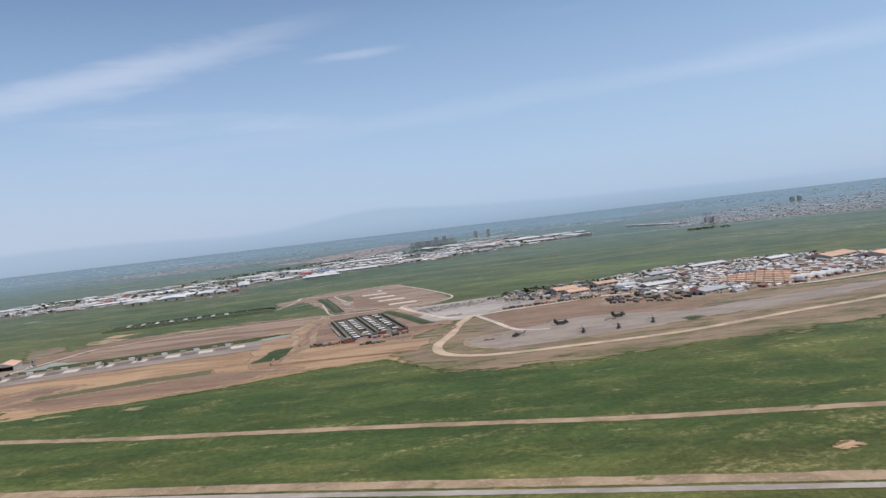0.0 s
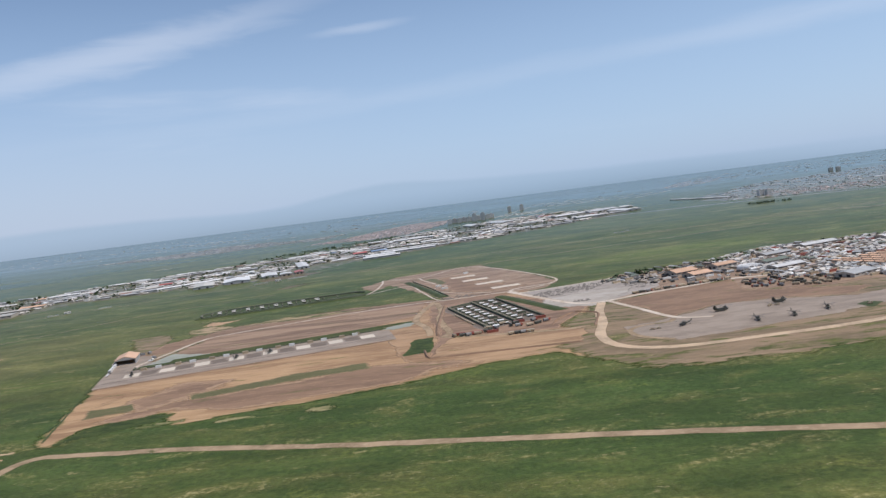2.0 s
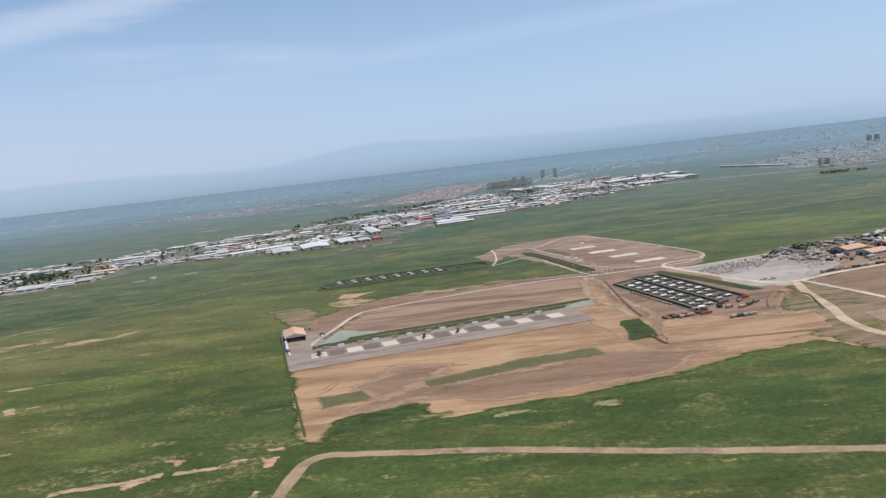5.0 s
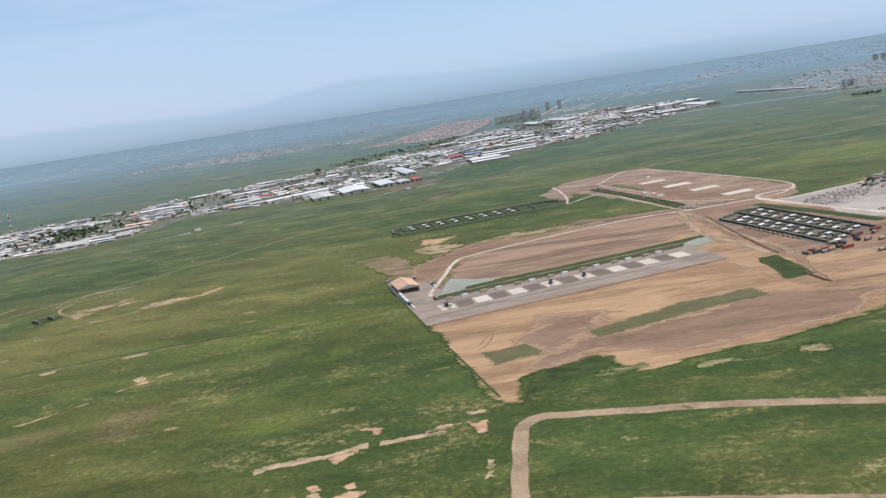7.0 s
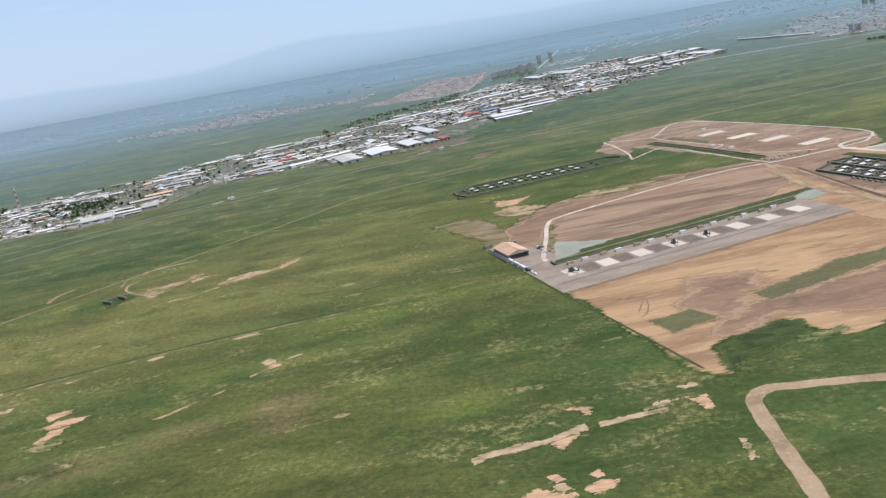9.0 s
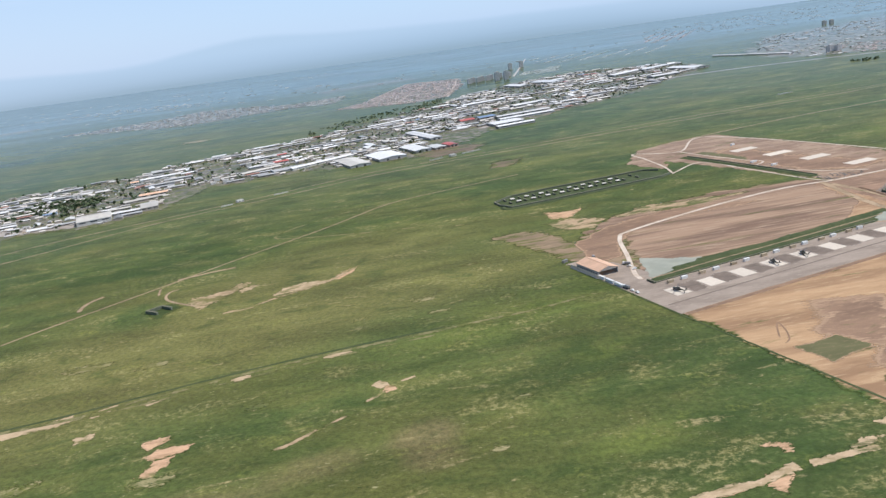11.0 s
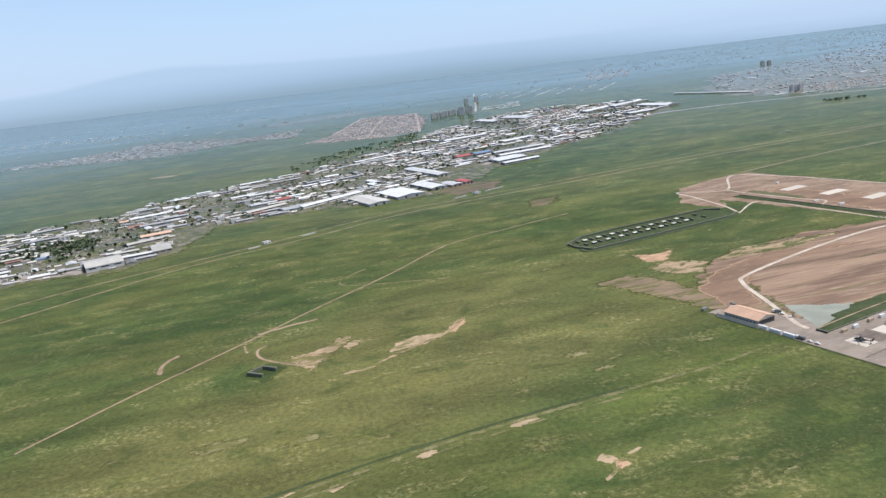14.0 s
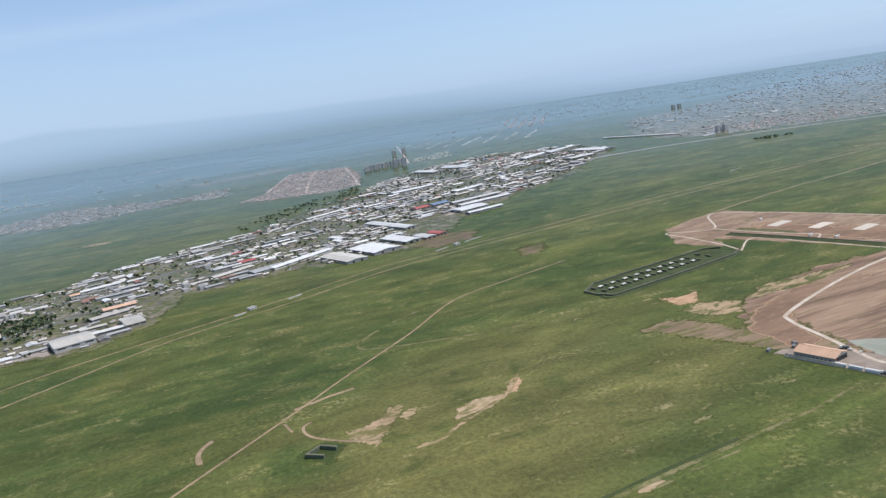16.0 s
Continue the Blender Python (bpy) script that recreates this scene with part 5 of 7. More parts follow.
def utility_helicopter():
    h = thing("helicopter", "dark olive utility helicopter with four blades parked on the apron", "helicopter")
    bm = bmesh.new()
    loft(bm, [(5.4, 1.35, 0.3, 0.3, 2), (4.9, 1.45, 0.75, 0.6, 2.4), (3.6, 1.6, 1.1, 0.95, 3), (1.5, 1.65, 1.2, 1.1, 3.6), (-1.5, 1.7, 1.2, 1.1, 3.6), (-3.2, 1.9, 0.85, 0.85, 3), (-4.4, 2.05, 0.5, 0.6, 2.4)])
    part("fuselage", bm, "olive", h)
    bm = bmesh.new()
    loft(bm, [(-4.2, 2.1, 0.5, 0.55, 2.2), (-7.0, 2.25, 0.33, 0.4, 2), (-9.0, 2.45, 0.22, 0.3, 2)], 10)
    part("tail_boom", bm, "olive", h)
    bm = bmesh.new()
    prism(bm, [(-8.4, 2.2), (-9.5, 2.3), (-10.6, 4.6), (-9.7, 4.7)], -0.12, 0.12, Matrix.Rotation(radians(90), 4, "Z"))
    part("tail_fin", bm, "olive", h)
    part("stabilator", boxes((-2.2, -9.4, 2.35, 2.2, -8.3, 2.5)), "olive", h)
    for s in (-1, 1):
        bm = bmesh.new()
        loft(bm, [(1.6, 2.9, 0.25, 0.3, 2.4), (0.8, 2.95, 0.42, 0.45, 2.6), (-1.4, 2.95, 0.42, 0.42, 2.6), (-2.0, 2.9, 0.3, 0.3, 2)], 10)
        bmesh.ops.translate(bm, vec=(s * 0.75, 0, 0), verts=bm.verts[:])
        part("engine", bm, "olive", h)
        part("cockpit_window", boxes((min(s * 0.9, s * 1.12), 3.2, 1.75, max(s * 0.9, s * 1.12), 4.4, 2.35)), "glass", h)
        part("cabin_door", boxes((min(s * 1.17, s * 1.24), -0.8, 0.8, max(s * 1.17, s * 1.24), 1.3, 2.35)), "glass", h)
    part("windscreen", boxes((-0.75, 4.2, 1.85, 0.75, 4.75, 2.2)), "glass", h)
    bm = bmesh.new()
    loft(bm, [(1.0, 3.2, 0.3, 0.2, 2), (0.3, 3.3, 0.5, 0.4, 2.4), (-1.2, 3.2, 0.4, 0.3, 2)], 8)
    part("mast_fairing", bm, "olive", h)
    blades(h, 0, 0, 4.0, 8.2, 4, 32)
    bm = bmesh.new()
    for k in range(4):
        a = radians(20 + 90 * k)
        rod(bm, (0.45, -10.3, 4.2), (0.45, -10.3 + 1.6 * math.cos(a), 4.2 + 1.6 * math.sin(a)), 0.1, 0.07, 6)
    part("tail_rotor", bm, "rotor", h)
    wheels(h, ((-1.5, 2.9), (1.5, 2.9), (0.0, -8.0)))
    return h


def transport_helicopter():
    h = thing("helicopter", "dark olive transport helicopter with tandem rotors parked on the apron", "helicopter")
    bm = bmesh.new()
    loft(bm, [(7.7, 1.6, 0.4, 0.45, 2), (7.1, 1.75, 1.0, 0.85, 2.4), (5.6, 2.0, 1.25, 1.2, 3.4), (0, 2.05, 1.3, 1.25, 4), (-5.0, 2.1, 1.3, 1.25, 4), (-6.6, 2.6, 1.15, 0.85, 3), (-7.6, 3.0, 0.8, 0.45, 2.4)])
    part("fuselage", bm, "olive", h)
    bm = bmesh.new()
    prism(bm, [(6.2, 3.0), (5.4, 4.2), (3.6, 4.3), (2.6, 3.1)], -0.7, 0.7, Matrix.Rotation(radians(90), 4, "Z"))
    part("front_pylon", bm, "olive", h)
    bm = bmesh.new()
    prism(bm, [(-3.6, 3.1), (-5.6, 5.5), (-7.6, 5.6), (-7.9, 3.2)], -0.6, 0.6, Matrix.Rotation(radians(90), 4, "Z"))
    part("rear_pylon", bm, "olive", h)
    for s in (-1, 1):
        bm = bmesh.new()
        loft(bm, [(3.6, 1.1, 0.2, 0.3, 2.4), (3.0, 1.1, 0.45, 0.6, 3), (-3.6, 1.1, 0.45, 0.6, 3), (-4.4, 1.1, 0.2, 0.3, 2.4)], 10)
        bmesh.ops.translate(bm, vec=(s * 1.55, 0, 0), verts=bm.verts[:])
        part("fuel_sponson", bm, "olive", h)
        bm = bmesh.new()
        loft(bm, [(-4.6, 3.6, 0.35, 0.35, 2), (-5.2, 3.6, 0.5, 0.5, 2), (-6.8, 3.6, 0.45, 0.45, 2)], 10)
        bmesh.ops.translate(bm, vec=(s * 1.2, 0, 0), verts=bm.verts[:])
        part("engine", bm, "olive", h)
        part("window_row", boxes((min(s * 1.24, s * 1.33), -3, 2.3, max(s * 1.24, s * 1.33), 4.4, 2.65)), "glass", h)
    part("windscreen", boxes((-0.85, 6.7, 2.0, 0.85, 7.35, 2.5)), "glass", h)
    blades(h, 0, 4.7, 5.0, 9.1, 3, 10, 0.9, 0.8)
    blades(h, 0, -6.6, 6.2, 9.1, 3, 70, 0.9, 0.8)
    wheels(h, ((-1.5, 3.0), (1.5, 3.0), (-1.6, -4.6), (1.6, -4.6)))
    return h


places = [apron_pose(PADS[i], 44, 0.24, a) for i, a in ((0, 8), (3, -14), (4, -18))]
places += [pose(x, y, 0.16, 0, 0, a) for x, y, a in ((53, 746, 120), (113, 728, 176), (146, 730, 172), (181, 742, 168))]
spread(utility_helicopter(), places, "utility helicopters")
spread(transport_helicopter(), [pose(102, 791, 0.16, 0, 0, -78), pose(161, 799, 0.16, 0, 0, -72)], "transport helicopters")
spread(car("sand_paint", "sand-coloured ground vehicle on the apron"), [pose(149, 790, 0.16, 0, 0, 30), pose(154, 787, 0.16, 0, 0, 10), pose(146, 786, 0.16, 0, 0, 50), pose(30, 745, 0.16, 0, 0, 5), pose(24, 744, 0.16, 0, 0, 5), pose(218, 741, 0.18, 0, 0, 15)], "ground vehicles")

# ---- the supply base ----
def inside(p, poly):
    x, y, hit = p[0], p[1], False
    for (ax, ay), (bx, by) in zip(poly, poly[1:] + poly[:1]):
        if (ay > y) != (by > y) and x < (bx - ax) * (y - ay) / (by - ay) + ax:
            hit = not hit
    return hit


class Site:
    """Keeps things from standing in one another."""

    def __init__(self):
        self.cells = {}

    def free(self, x, y, r):
        i, j = int(x // 60), int(y // 60)
        for a in range(i - 2, i + 3):
            for b in range(j - 2, j + 3):
                for px, py, pr in self.cells.get((a, b), ()):
                    if (px - x) ** 2 + (py - y) ** 2 < (pr + r) ** 2:
                        return False
        return True

    def take(self, x, y, r):
        self.cells.setdefault((int(x // 60), int(y // 60)), []).append((x, y, r))

    def take_box(self, x, y, w, l, turn):
        """Fill a long footprint with circles."""
        n = max(1, round(l / w)) if l > w else max(1, round(w / l))
        a = radians(turn + (90 if l > w else 0))
        for k in range(n):
            d = ((k + 0.5) / n - 0.5) * max(w, l)
            self.take(x + d * math.cos(a), y + d * math.sin(a), 0.55 * min(w, l))


SITE = Site()


def shed(name, w, l, e, r, wall, roof, label, category="warehouse", doors=2, windows=4, annex=False, vents=False):
    """A gabled building, w wide in x, l long in y."""
    s = thing(name, label, category)
    bm = bmesh.new()
    prism(bm, [(-w / 2, 0), (w / 2, 0), (w / 2, e), (0, r), (-w / 2, e)], -l / 2, l / 2)
    body = part("wall", bm, wall, s)
    for k in (-1, 1):
        bm = bmesh.new()
        prism(bm, [(0, r + 0.05), (k * (w / 2 + 0.5), e - 0.1), (k * (w / 2 + 0.5), e + 0.2), (0, r + 0.4)], -l / 2 - 0.6, l / 2 + 0.6)
        part("roof_slope", bm, roof, s)
    for k in range(doors):
        x = (k + 0.5) / doors * w * 0.8 - w * 0.4
        part("door", boxes((x - min(2.2, w * 0.14), -l / 2 - 0.08, 0, x + min(2.2, w * 0.14), -l / 2, min(4.5, e * 0.75))), "dark", body)
    for k in range(windows):
        y = (k + 0.5) / windows * l - l / 2
        for side in (-1, 1):
            part("window", boxes((min(side * w / 2, side * (w / 2 + 0.06)), y - l / windows * 0.3, e * 0.55, max(side * w / 2, side * (w / 2 + 0.06)), y + l / windows * 0.3, e * 0.8)), "glass", body)
    if annex:
        part("annex", boxes((w / 2, -l * 0.3, 0, w / 2 + w * 0.3, l * 0.1, e * 0.6)), "white_wall", s, "low white annex")
    for y in ((-l / 4, l / 4) if vents else ()):
        bm = bmesh.new()
        rod(bm, (0, y, r), (0, y, r + 1.1), 0.5, 0.6, 8)
        part("roof_vent", bm, "steel", s)
    return s


def tent(w, l, roof="white_roof", label="white arched fabric shelter"):
    t = thing("arched_tent", label, "tent")
    bm = bmesh.new()
    prism(bm, [(w / 2 * math.cos(math.pi * k / 10), w * 0.42 * math.sin(math.pi * k / 10)) for k in range(11)], -l / 2, l / 2)
    part("canopy", bm, roof, t)
    for s in (-1, 1):
        part("doorway", boxes((-w * 0.2, min(s * l / 2, s * (l / 2 + 0.08)), 0, w * 0.2, max(s * l / 2, s * (l / 2 + 0.08)), w * 0.28)), "dark", t)
    return t


def hut(roof, label, l=12.0):
    h = thing("prefab_hut", label, "hut")
    body = part("wall", boxes((-3, -l / 2, 0, 3, l / 2, 2.8)), "wall", h)
    for k in (-1, 1):
        bm = bmesh.new()
        prism(bm, [(0, 3.6), (k * 3.6, 2.6), (k * 3.6, 2.75), (0, 3.8)], -l / 2 - 0.4, l / 2 + 0.4)
        part("roof_slope", bm, roof, h)
    part("door", boxes((-0.5, -l / 2 - 0.06, 0.1, 0.5, -l / 2, 2.2)), "dark", body)
    for y in (l / 8,):
        for s in (-1,):
            part("window", boxes((min(s * 3, s * 3.05), y - 0.6, 1.2, max(s * 3, s * 3.05), y + 0.6, 2.1)), "glass", body)
    return h


def placed(ob, x, y, turn, w, l, z=0.0):
    ob.matrix_basis = pose(x, y, z, 0, 0, turn)
    SITE.take_box(x, y, w, l, turn)
    return ob


random.seed(21)
placed(shed("maintenance_shed", 26, 34, 4.5, 7.5, "wall", "tan_roof", "large tan-roofed maintenance shed on the base"), 148, 1078, -70, 26, 34)
placed(shed("maintenance_shed", 24, 30, 4.5, 7, "wall", "tan_roof", "large tan-roofed maintenance shed on the base"), 158, 1040, -70, 24, 30)
placed(shed("maintenance_shed", 20, 34, 6, 8, "wall", "tan_roof", "tan-roofed maintenance shed on the base"), 205, 1086, -66, 20, 34)
placed(shed("store_hall", 42, 60, 5, 8.5, "wall", "tan_roof", "very large tan-roofed store hall on the base"), 540, 1130, -60, 42, 60)
placed(shed("store_hall", 38, 55, 5, 8, "wall", "tan_roof", "very large tan-roofed store hall on the base"), 590, 1085, -60, 38, 55)
placed(shed("store_hall", 22, 62, 4, 6, "wall", "white_roof", "long white-roofed store hall on the base"), 385, 1205, -70, 22, 62)
placed(shed("store_hall", 24, 40, 4, 6, "wall", "grey_roof", "blue-grey store hall on the base"), 290, 905, -62, 24, 40)
placed(shed("store_hall", 20, 46, 4, 6, "wall", "grey_roof", "grey-roofed store hall on the base"), 300, 1150, -68, 20, 46)
placed(shed("store_hall", 20, 40, 4, 6, "wall", "green_roof", "dull green-roofed store hall on the base"), 270, 1080, -68, 20, 40)
placed(shed("store_hall", 18, 46, 4, 6, "wall", "white_roof", "white-roofed store hall on the base"), 262, 1020, -68, 18, 46)
placed(shed("store_hall", 20, 44, 4, 6, "wall", "white_roof", "white-roofed store hall on the base"), 486, 1190, -64, 20, 44)

rows = []
for r in range(7):
    for k in range(9):
        x, y = 322 + 11.5 * r + k * 6.1 + r * 2, 1010 + 5 * r - k * 13.0
        if random.random() < 0.94:
            rows.append(pose(x, y, 0.0, 0, 0, 25.2))
            SITE.take(x, y, 7.0)
spread(hut("tan_roof", "tan-roofed prefabricated hut in a long row"), rows, "rows of tan huts")
rows = []
for r in range(6):
    for k in range(8):
        x, y = 408 + 13 * r + k * 6.1, 1075 + 6 * r - k * 13.5
        if SITE.free(x, y, 6) and random.random() < 0.9:
            rows.append(pose(x, y, 0.0, 0, 0, 25))
            SITE.take(x, y, 7.0)
spread(hut("brick_roof", "brown-roofed prefabricated hut in a row"), rows[::3], "rows of brown huts")
spread(hut("white_roof", "white-roofed prefabricated hut in a row"), rows[1::3], "rows of white huts")
spread(hut("pale_roof", "cream-roofed prefabricated hut in a row"), rows[2::3], "rows of cream huts")
tents = [(404, 930), (417, 934), (432, 938), (444, 942), (458, 950), (224, 1052), (236, 1056)]
for x, y in tents:
    SITE.take(x, y, 9)
spread(tent(13, 20), [pose(x, y, 0.0, 0, 0, 25) for x, y in tents], "white arched tents")

BASE = [(40, 1100), (70, 1128), (124, 1165), (209, 1172), (330, 1252), (534, 1240), (630, 1125), (610, 975), (470, 935), (400, 905), (310, 880), (270, 900), (240, 945), (190, 1000), (130, 1000), (60, 1060)]
kinds = {k: [] for k in ("sand_paint", "grey_paint", "blue_paint", "white_paint", "red_paint")}
truck_places, car_places, hut_places = [], [], []
for _ in range(1500):
    x, y = random.uniform(40, 630), random.uniform(880, 1250)
    if not inside((x, y), BASE):
        continue
    turn = 25 + random.choice((0, 0, 90)) + random.uniform(-3, 3)
    pick = random.random()
    if pick < 0.62 and SITE.free(x, y, 5.2):
        if sum(map(len, kinds.values())) < 260:
            kinds[random.choice(("sand_paint", "sand_paint", "grey_paint", "grey_paint", "grey_paint", "sand_paint", "white_paint", "red_paint"))].append(pose(x, y, 0.0, 0, 0, turn))
            SITE.take(x, y, 5.0)
    elif pick < 0.85 and SITE.free(x, y, 7.5):
        hut_places.append(pose(x, y, 0.0, 0, 0, turn))
        SITE.take(x, y, 7.0)
    elif SITE.free(x, y, 4.5) and len(car_places) < 30:
        car_places.append(pose(x, y, 0.0, 0, 0, turn))
        SITE.take(x, y, 4)
for paint, ps in ((k, v) for k, v in kinds.items() if v):
    word = {"sand_paint": "sand-coloured", "grey_paint": "grey", "blue_paint": "blue", "white_paint": "white", "red_paint": "rusty red"}[paint]
    spread(container(12.0, paint, f"long {word} steel container on the base gravel"), ps, f"{word} containers on the base")
spread(hut("grey_roof", "grey-roofed prefabricated hut on the base"), hut_places[::3], "grey huts on the base")
spread(hut("green_roof", "dull green-roofed prefabricated hut on the base"), hut_places[1::3], "green huts on the base")
spread(hut("rose_roof", "dusty rose-roofed prefabricated hut on the base"), hut_places[2::3], "rose huts on the base")
spread(car("white_paint", "white car parked on the base"), car_places, "cars on the base")
VEHICLE_YARD = [(176, 904), (235, 872), (275, 890), (250, 938), (190, 960), (172, 935)]
trucks = [[], [], []]
for _ in range(400):
    x, y = random.uniform(172, 278), random.uniform(870, 960)
    if inside((x, y), VEHICLE_YARD) and SITE.free(x, y, 4.6):
        SITE.take(x, y, 4.4)
        trucks[len(trucks[0] + trucks[1] + trucks[2]) % 3].append(pose(x, y, 0.0, 0, 0, random.choice((25, 115, 60)) + random.uniform(-8, 8)))
for k, x in enumerate((60, 68, 77, 88, 99, 108, 118, 129, 138, 148, 157, 166, 176)):
    trucks[k % 3].append(pose(x, 961 + (x - 59) * 0.19, 0.2, 0, 0, -76))
for k, (x, y, a) in enumerate(((-155, 829, 20), (-146, 827, -70), (-139, 825, -75), (-131, 829, -70), (-121, 834, -72), (-112, 846, 30), (-104, 866, -60), (-96, 850, 10), (-88, 845, -70), (-77, 840, -72), (-68, 846, -60), (-58, 855, -60), (-120, 850, 100), (-90, 862, -60), (-70, 866, -50), (-98, 804, -75), (-92, 805, -75), (-86, 805, -75), (-80, 806, -75))):
    trucks[k % 3].append(pose(x, y, 0.15, 0, 0, a))
spread(truck("sand_paint", "sand_paint", "sand-coloured cargo truck parked on gravel"), trucks[0], "sand trucks")
spread(truck("olive", "olive", "dark olive cargo truck parked on gravel"), trucks[1], "olive trucks")
spread(truck("red_paint", "grey_paint", "rusty red truck with a grey bed on gravel"), trucks[2], "red trucks")
spread(container(12.0, "red_paint", "rusty red container beside the bunker yard"), [pose(-150, 834, 0.15, 0, 0, 5), pose(-132, 834, 0.15, 0, 0, 8), pose(-116, 829, 0.15, 0, 0, 14), pose(-86, 868, 0.15, 0, 0, 14), pose(-62, 878, 0.15, 0, 0, 14)], "containers at the bunker yard")
spread(car("sand_paint", "sand-coloured car parked outside the bunker yard"), [apron_pose(388.5, 6 + 7.5 * k, 0.15, 95) for k in range(12)], "cars at the bunker yard")


def rubble(name, area, count, label):
    """Heaps of broken stone inside an area; too many to count."""
    bm = bmesh.new()
    xs, ys = [p[0] for p in area], [p[1] for p in area]
    made = 0
    while made < count:
        x, y = random.uniform(min(xs), max(xs)), random.uniform(min(ys), max(ys))
        if not inside((x, y), area):
            continue
        made += 1
        r, h = random.uniform(0.8, 2.4), random.uniform(0.6, 1.6)
        ring = [bm.verts.new((x + r * random.uniform(0.6, 1.2) * math.cos(k * math.tau / 6), y + r * random.uniform(0.6, 1.2) * math.sin(k * math.tau / 6), 0.1)) for k in range(6)]
        tip = bm.verts.new((x + random.uniform(-0.3, 0.3), y, h))
        for k in range(6):
            bm.faces.new((ring[k], ring[(k + 1) % 6], tip))
    return tagged(part(name, bm, "rubble"), label, "rubble", kind="stuff")


rubble("rubble_heaps", [(-55, 1056), (17, 1097), (60, 1092), (20, 1040), (-37, 1014)], 260, "low dark grey heaps of broken stone in the storage yard")
rubble("rubble_heaps", [(60, 1060), (120, 1120), (118, 1050), (80, 1000), (66, 1024)], 200, "low dark grey heaps of broken stone in the storage yard")
rubble("rubble_heaps", [(-10, 950), (10, 958), (4, 968), (-14, 962)], 24, "low dark grey heaps of broken stone in the storage yard")
rubble("spoil_heaps", [(-165, 1110), (-120, 1116), (-110, 1130), (-190, 1150)], 60, "dark spoil heaps beside the road")

# ---- the town ----
sheet("town_ground", [(-1760, 1600), (-1500, 1600), (-1290, 1602), (-1162, 1588), (-1087, 1648), (-1017, 1838), (-806, 1840), (-730, 1800), (-590, 1820), (-486, 1935), (-384, 2046), (-199, 2215), (24, 2330), (437, 2740), (540, 2880), (470, 3300), (-46, 3330), (-417, 2840), (-640, 2660), (-830, 2440), (-1076, 2290), (-1205, 2250), (-1400, 2020), (-1760, 1980)],
      0.06, "townsoil", "dusty ground of the industrial town with dry weeds", "ground", 30, 14, cell=70.0)


def flat_house(w, d, storeys, wall, label, name="house", category="house"):
    h = thing(name, label, category)
    H = storeys * 3.2
    body = part("wall", boxes((-w / 2, -d / 2, 0, w / 2, d / 2, H)), wall, h)
    roof = part("roof", boxes((-w / 2 + 0.25, -d / 2 + 0.25, H, w / 2 - 0.25, d / 2 - 0.25, H + 0.12)), "flat_roof", h)
    rim = boxes((-w / 2, -d / 2, H, w / 2, -d / 2 + 0.25, H + 0.8), (-w / 2, d / 2 - 0.25, H, w / 2, d / 2, H + 0.8), (-w / 2, -d / 2 + 0.25, H, -w / 2 + 0.25, d / 2 - 0.25, H + 0.8), (w / 2 - 0.25, -d / 2 + 0.25, H, w / 2, d / 2 - 0.25, H + 0.8))
    part("parapet", rim, wall, h)
    for f in range(storeys):
        for k in range(2):
            x = (k + 0.75) / 2.2 * w - w / 2
            part("window", boxes((x - w * 0.11, -d / 2 - 0.06, f * 3.2 + 1.0, x + w * 0.11, -d / 2, f * 3.2 + 2.4)), "glass", body)
    part("door", boxes((-w * 0.42, -d / 2 - 0.08, 0, -w * 0.42 + 1.1, -d / 2, 2.1)), "dark", body)
    bm = bmesh.new()
    rod(bm, (w * 0.25, d * 0.2, H + 0.12), (w * 0.25, d * 0.2, H + 1.7), 0.8, sides=10)
    part("water_tank", bm, "white_paint", roof)
    return h


def tower_block(w, d, storeys, wall, label):
    t = thing("apartment_tower", label, "apartment tower")
    H = storeys * 3.1
    body = part("wall", boxes((-w / 2, -d / 2, 0, w / 2, d / 2, H)), wall, t)
    roof = part("roof", boxes((-w / 2 - 0.3, -d / 2 - 0.3, H, w / 2 + 0.3, d / 2 + 0.3, H + 0.6)), "flat_roof", t)
    part("lift_house", boxes((-w * 0.2, -d * 0.2, H + 0.6, w * 0.2, d * 0.2, H + 4)), wall, roof)
    for f in range(storeys):
        part("window_band", boxes((-w * 0.42, -d / 2 - 0.1, f * 3.1 + 1.0, w * 0.42, -d / 2, f * 3.1 + 1.9)), "grey_paint", body)
    return t


def tree(height, label="dusty green broad-crowned town tree", dense=260):
    t = thing("tree", label, "tree")
    bm = bmesh.new()
    rod(bm, (0, 0, 0), (0.1, 0, height * 0.45), height * 0.045, height * 0.025, 7)
    for k in range(4):
        a = k * 1.7 + 0.4
        rod(bm, (0.1, 0, height * 0.36), (0.22 * height * math.cos(a), 0.22 * height * math.sin(a), height * 0.62), height * 0.02, height * 0.008, 5)
    part("trunk", bm, "bark", t)
    bm = bmesh.new()
    lobes = [(Vector((random.uniform(-0.22, 0.22), random.uniform(-0.22, 0.22), random.uniform(0.5, 0.8))) * height, random.uniform(0.15, 0.26) * height) for _ in range(6)]
    for _ in range(dense):
        c, r = random.choice(lobes)
        d = Vector((random.gauss(0, 1), random.gauss(0, 1), random.gauss(0, 0.8))).normalized() * r * random.uniform(0.5, 1.05)
        s = height * random.uniform(0.06, 0.12)
        q = Euler((random.uniform(0, 6.3), random.uniform(0, 6.3), random.uniform(0, 6.3))).to_matrix()
        v = [bm.verts.new(c + d + q @ Vector(p) * s) for p in ((-1, -0.6, 0), (0.9, -0.7, 0.1), (1.1, 0.6, -0.1), (-0.2, 1.0, 0.2), (-1.1, 0.4, 0))]
        bm.faces.new(v[:4])
        bm.faces.new((v[0], v[3], v[4]))
    part("crown", bm, "leaf", t)
    return t


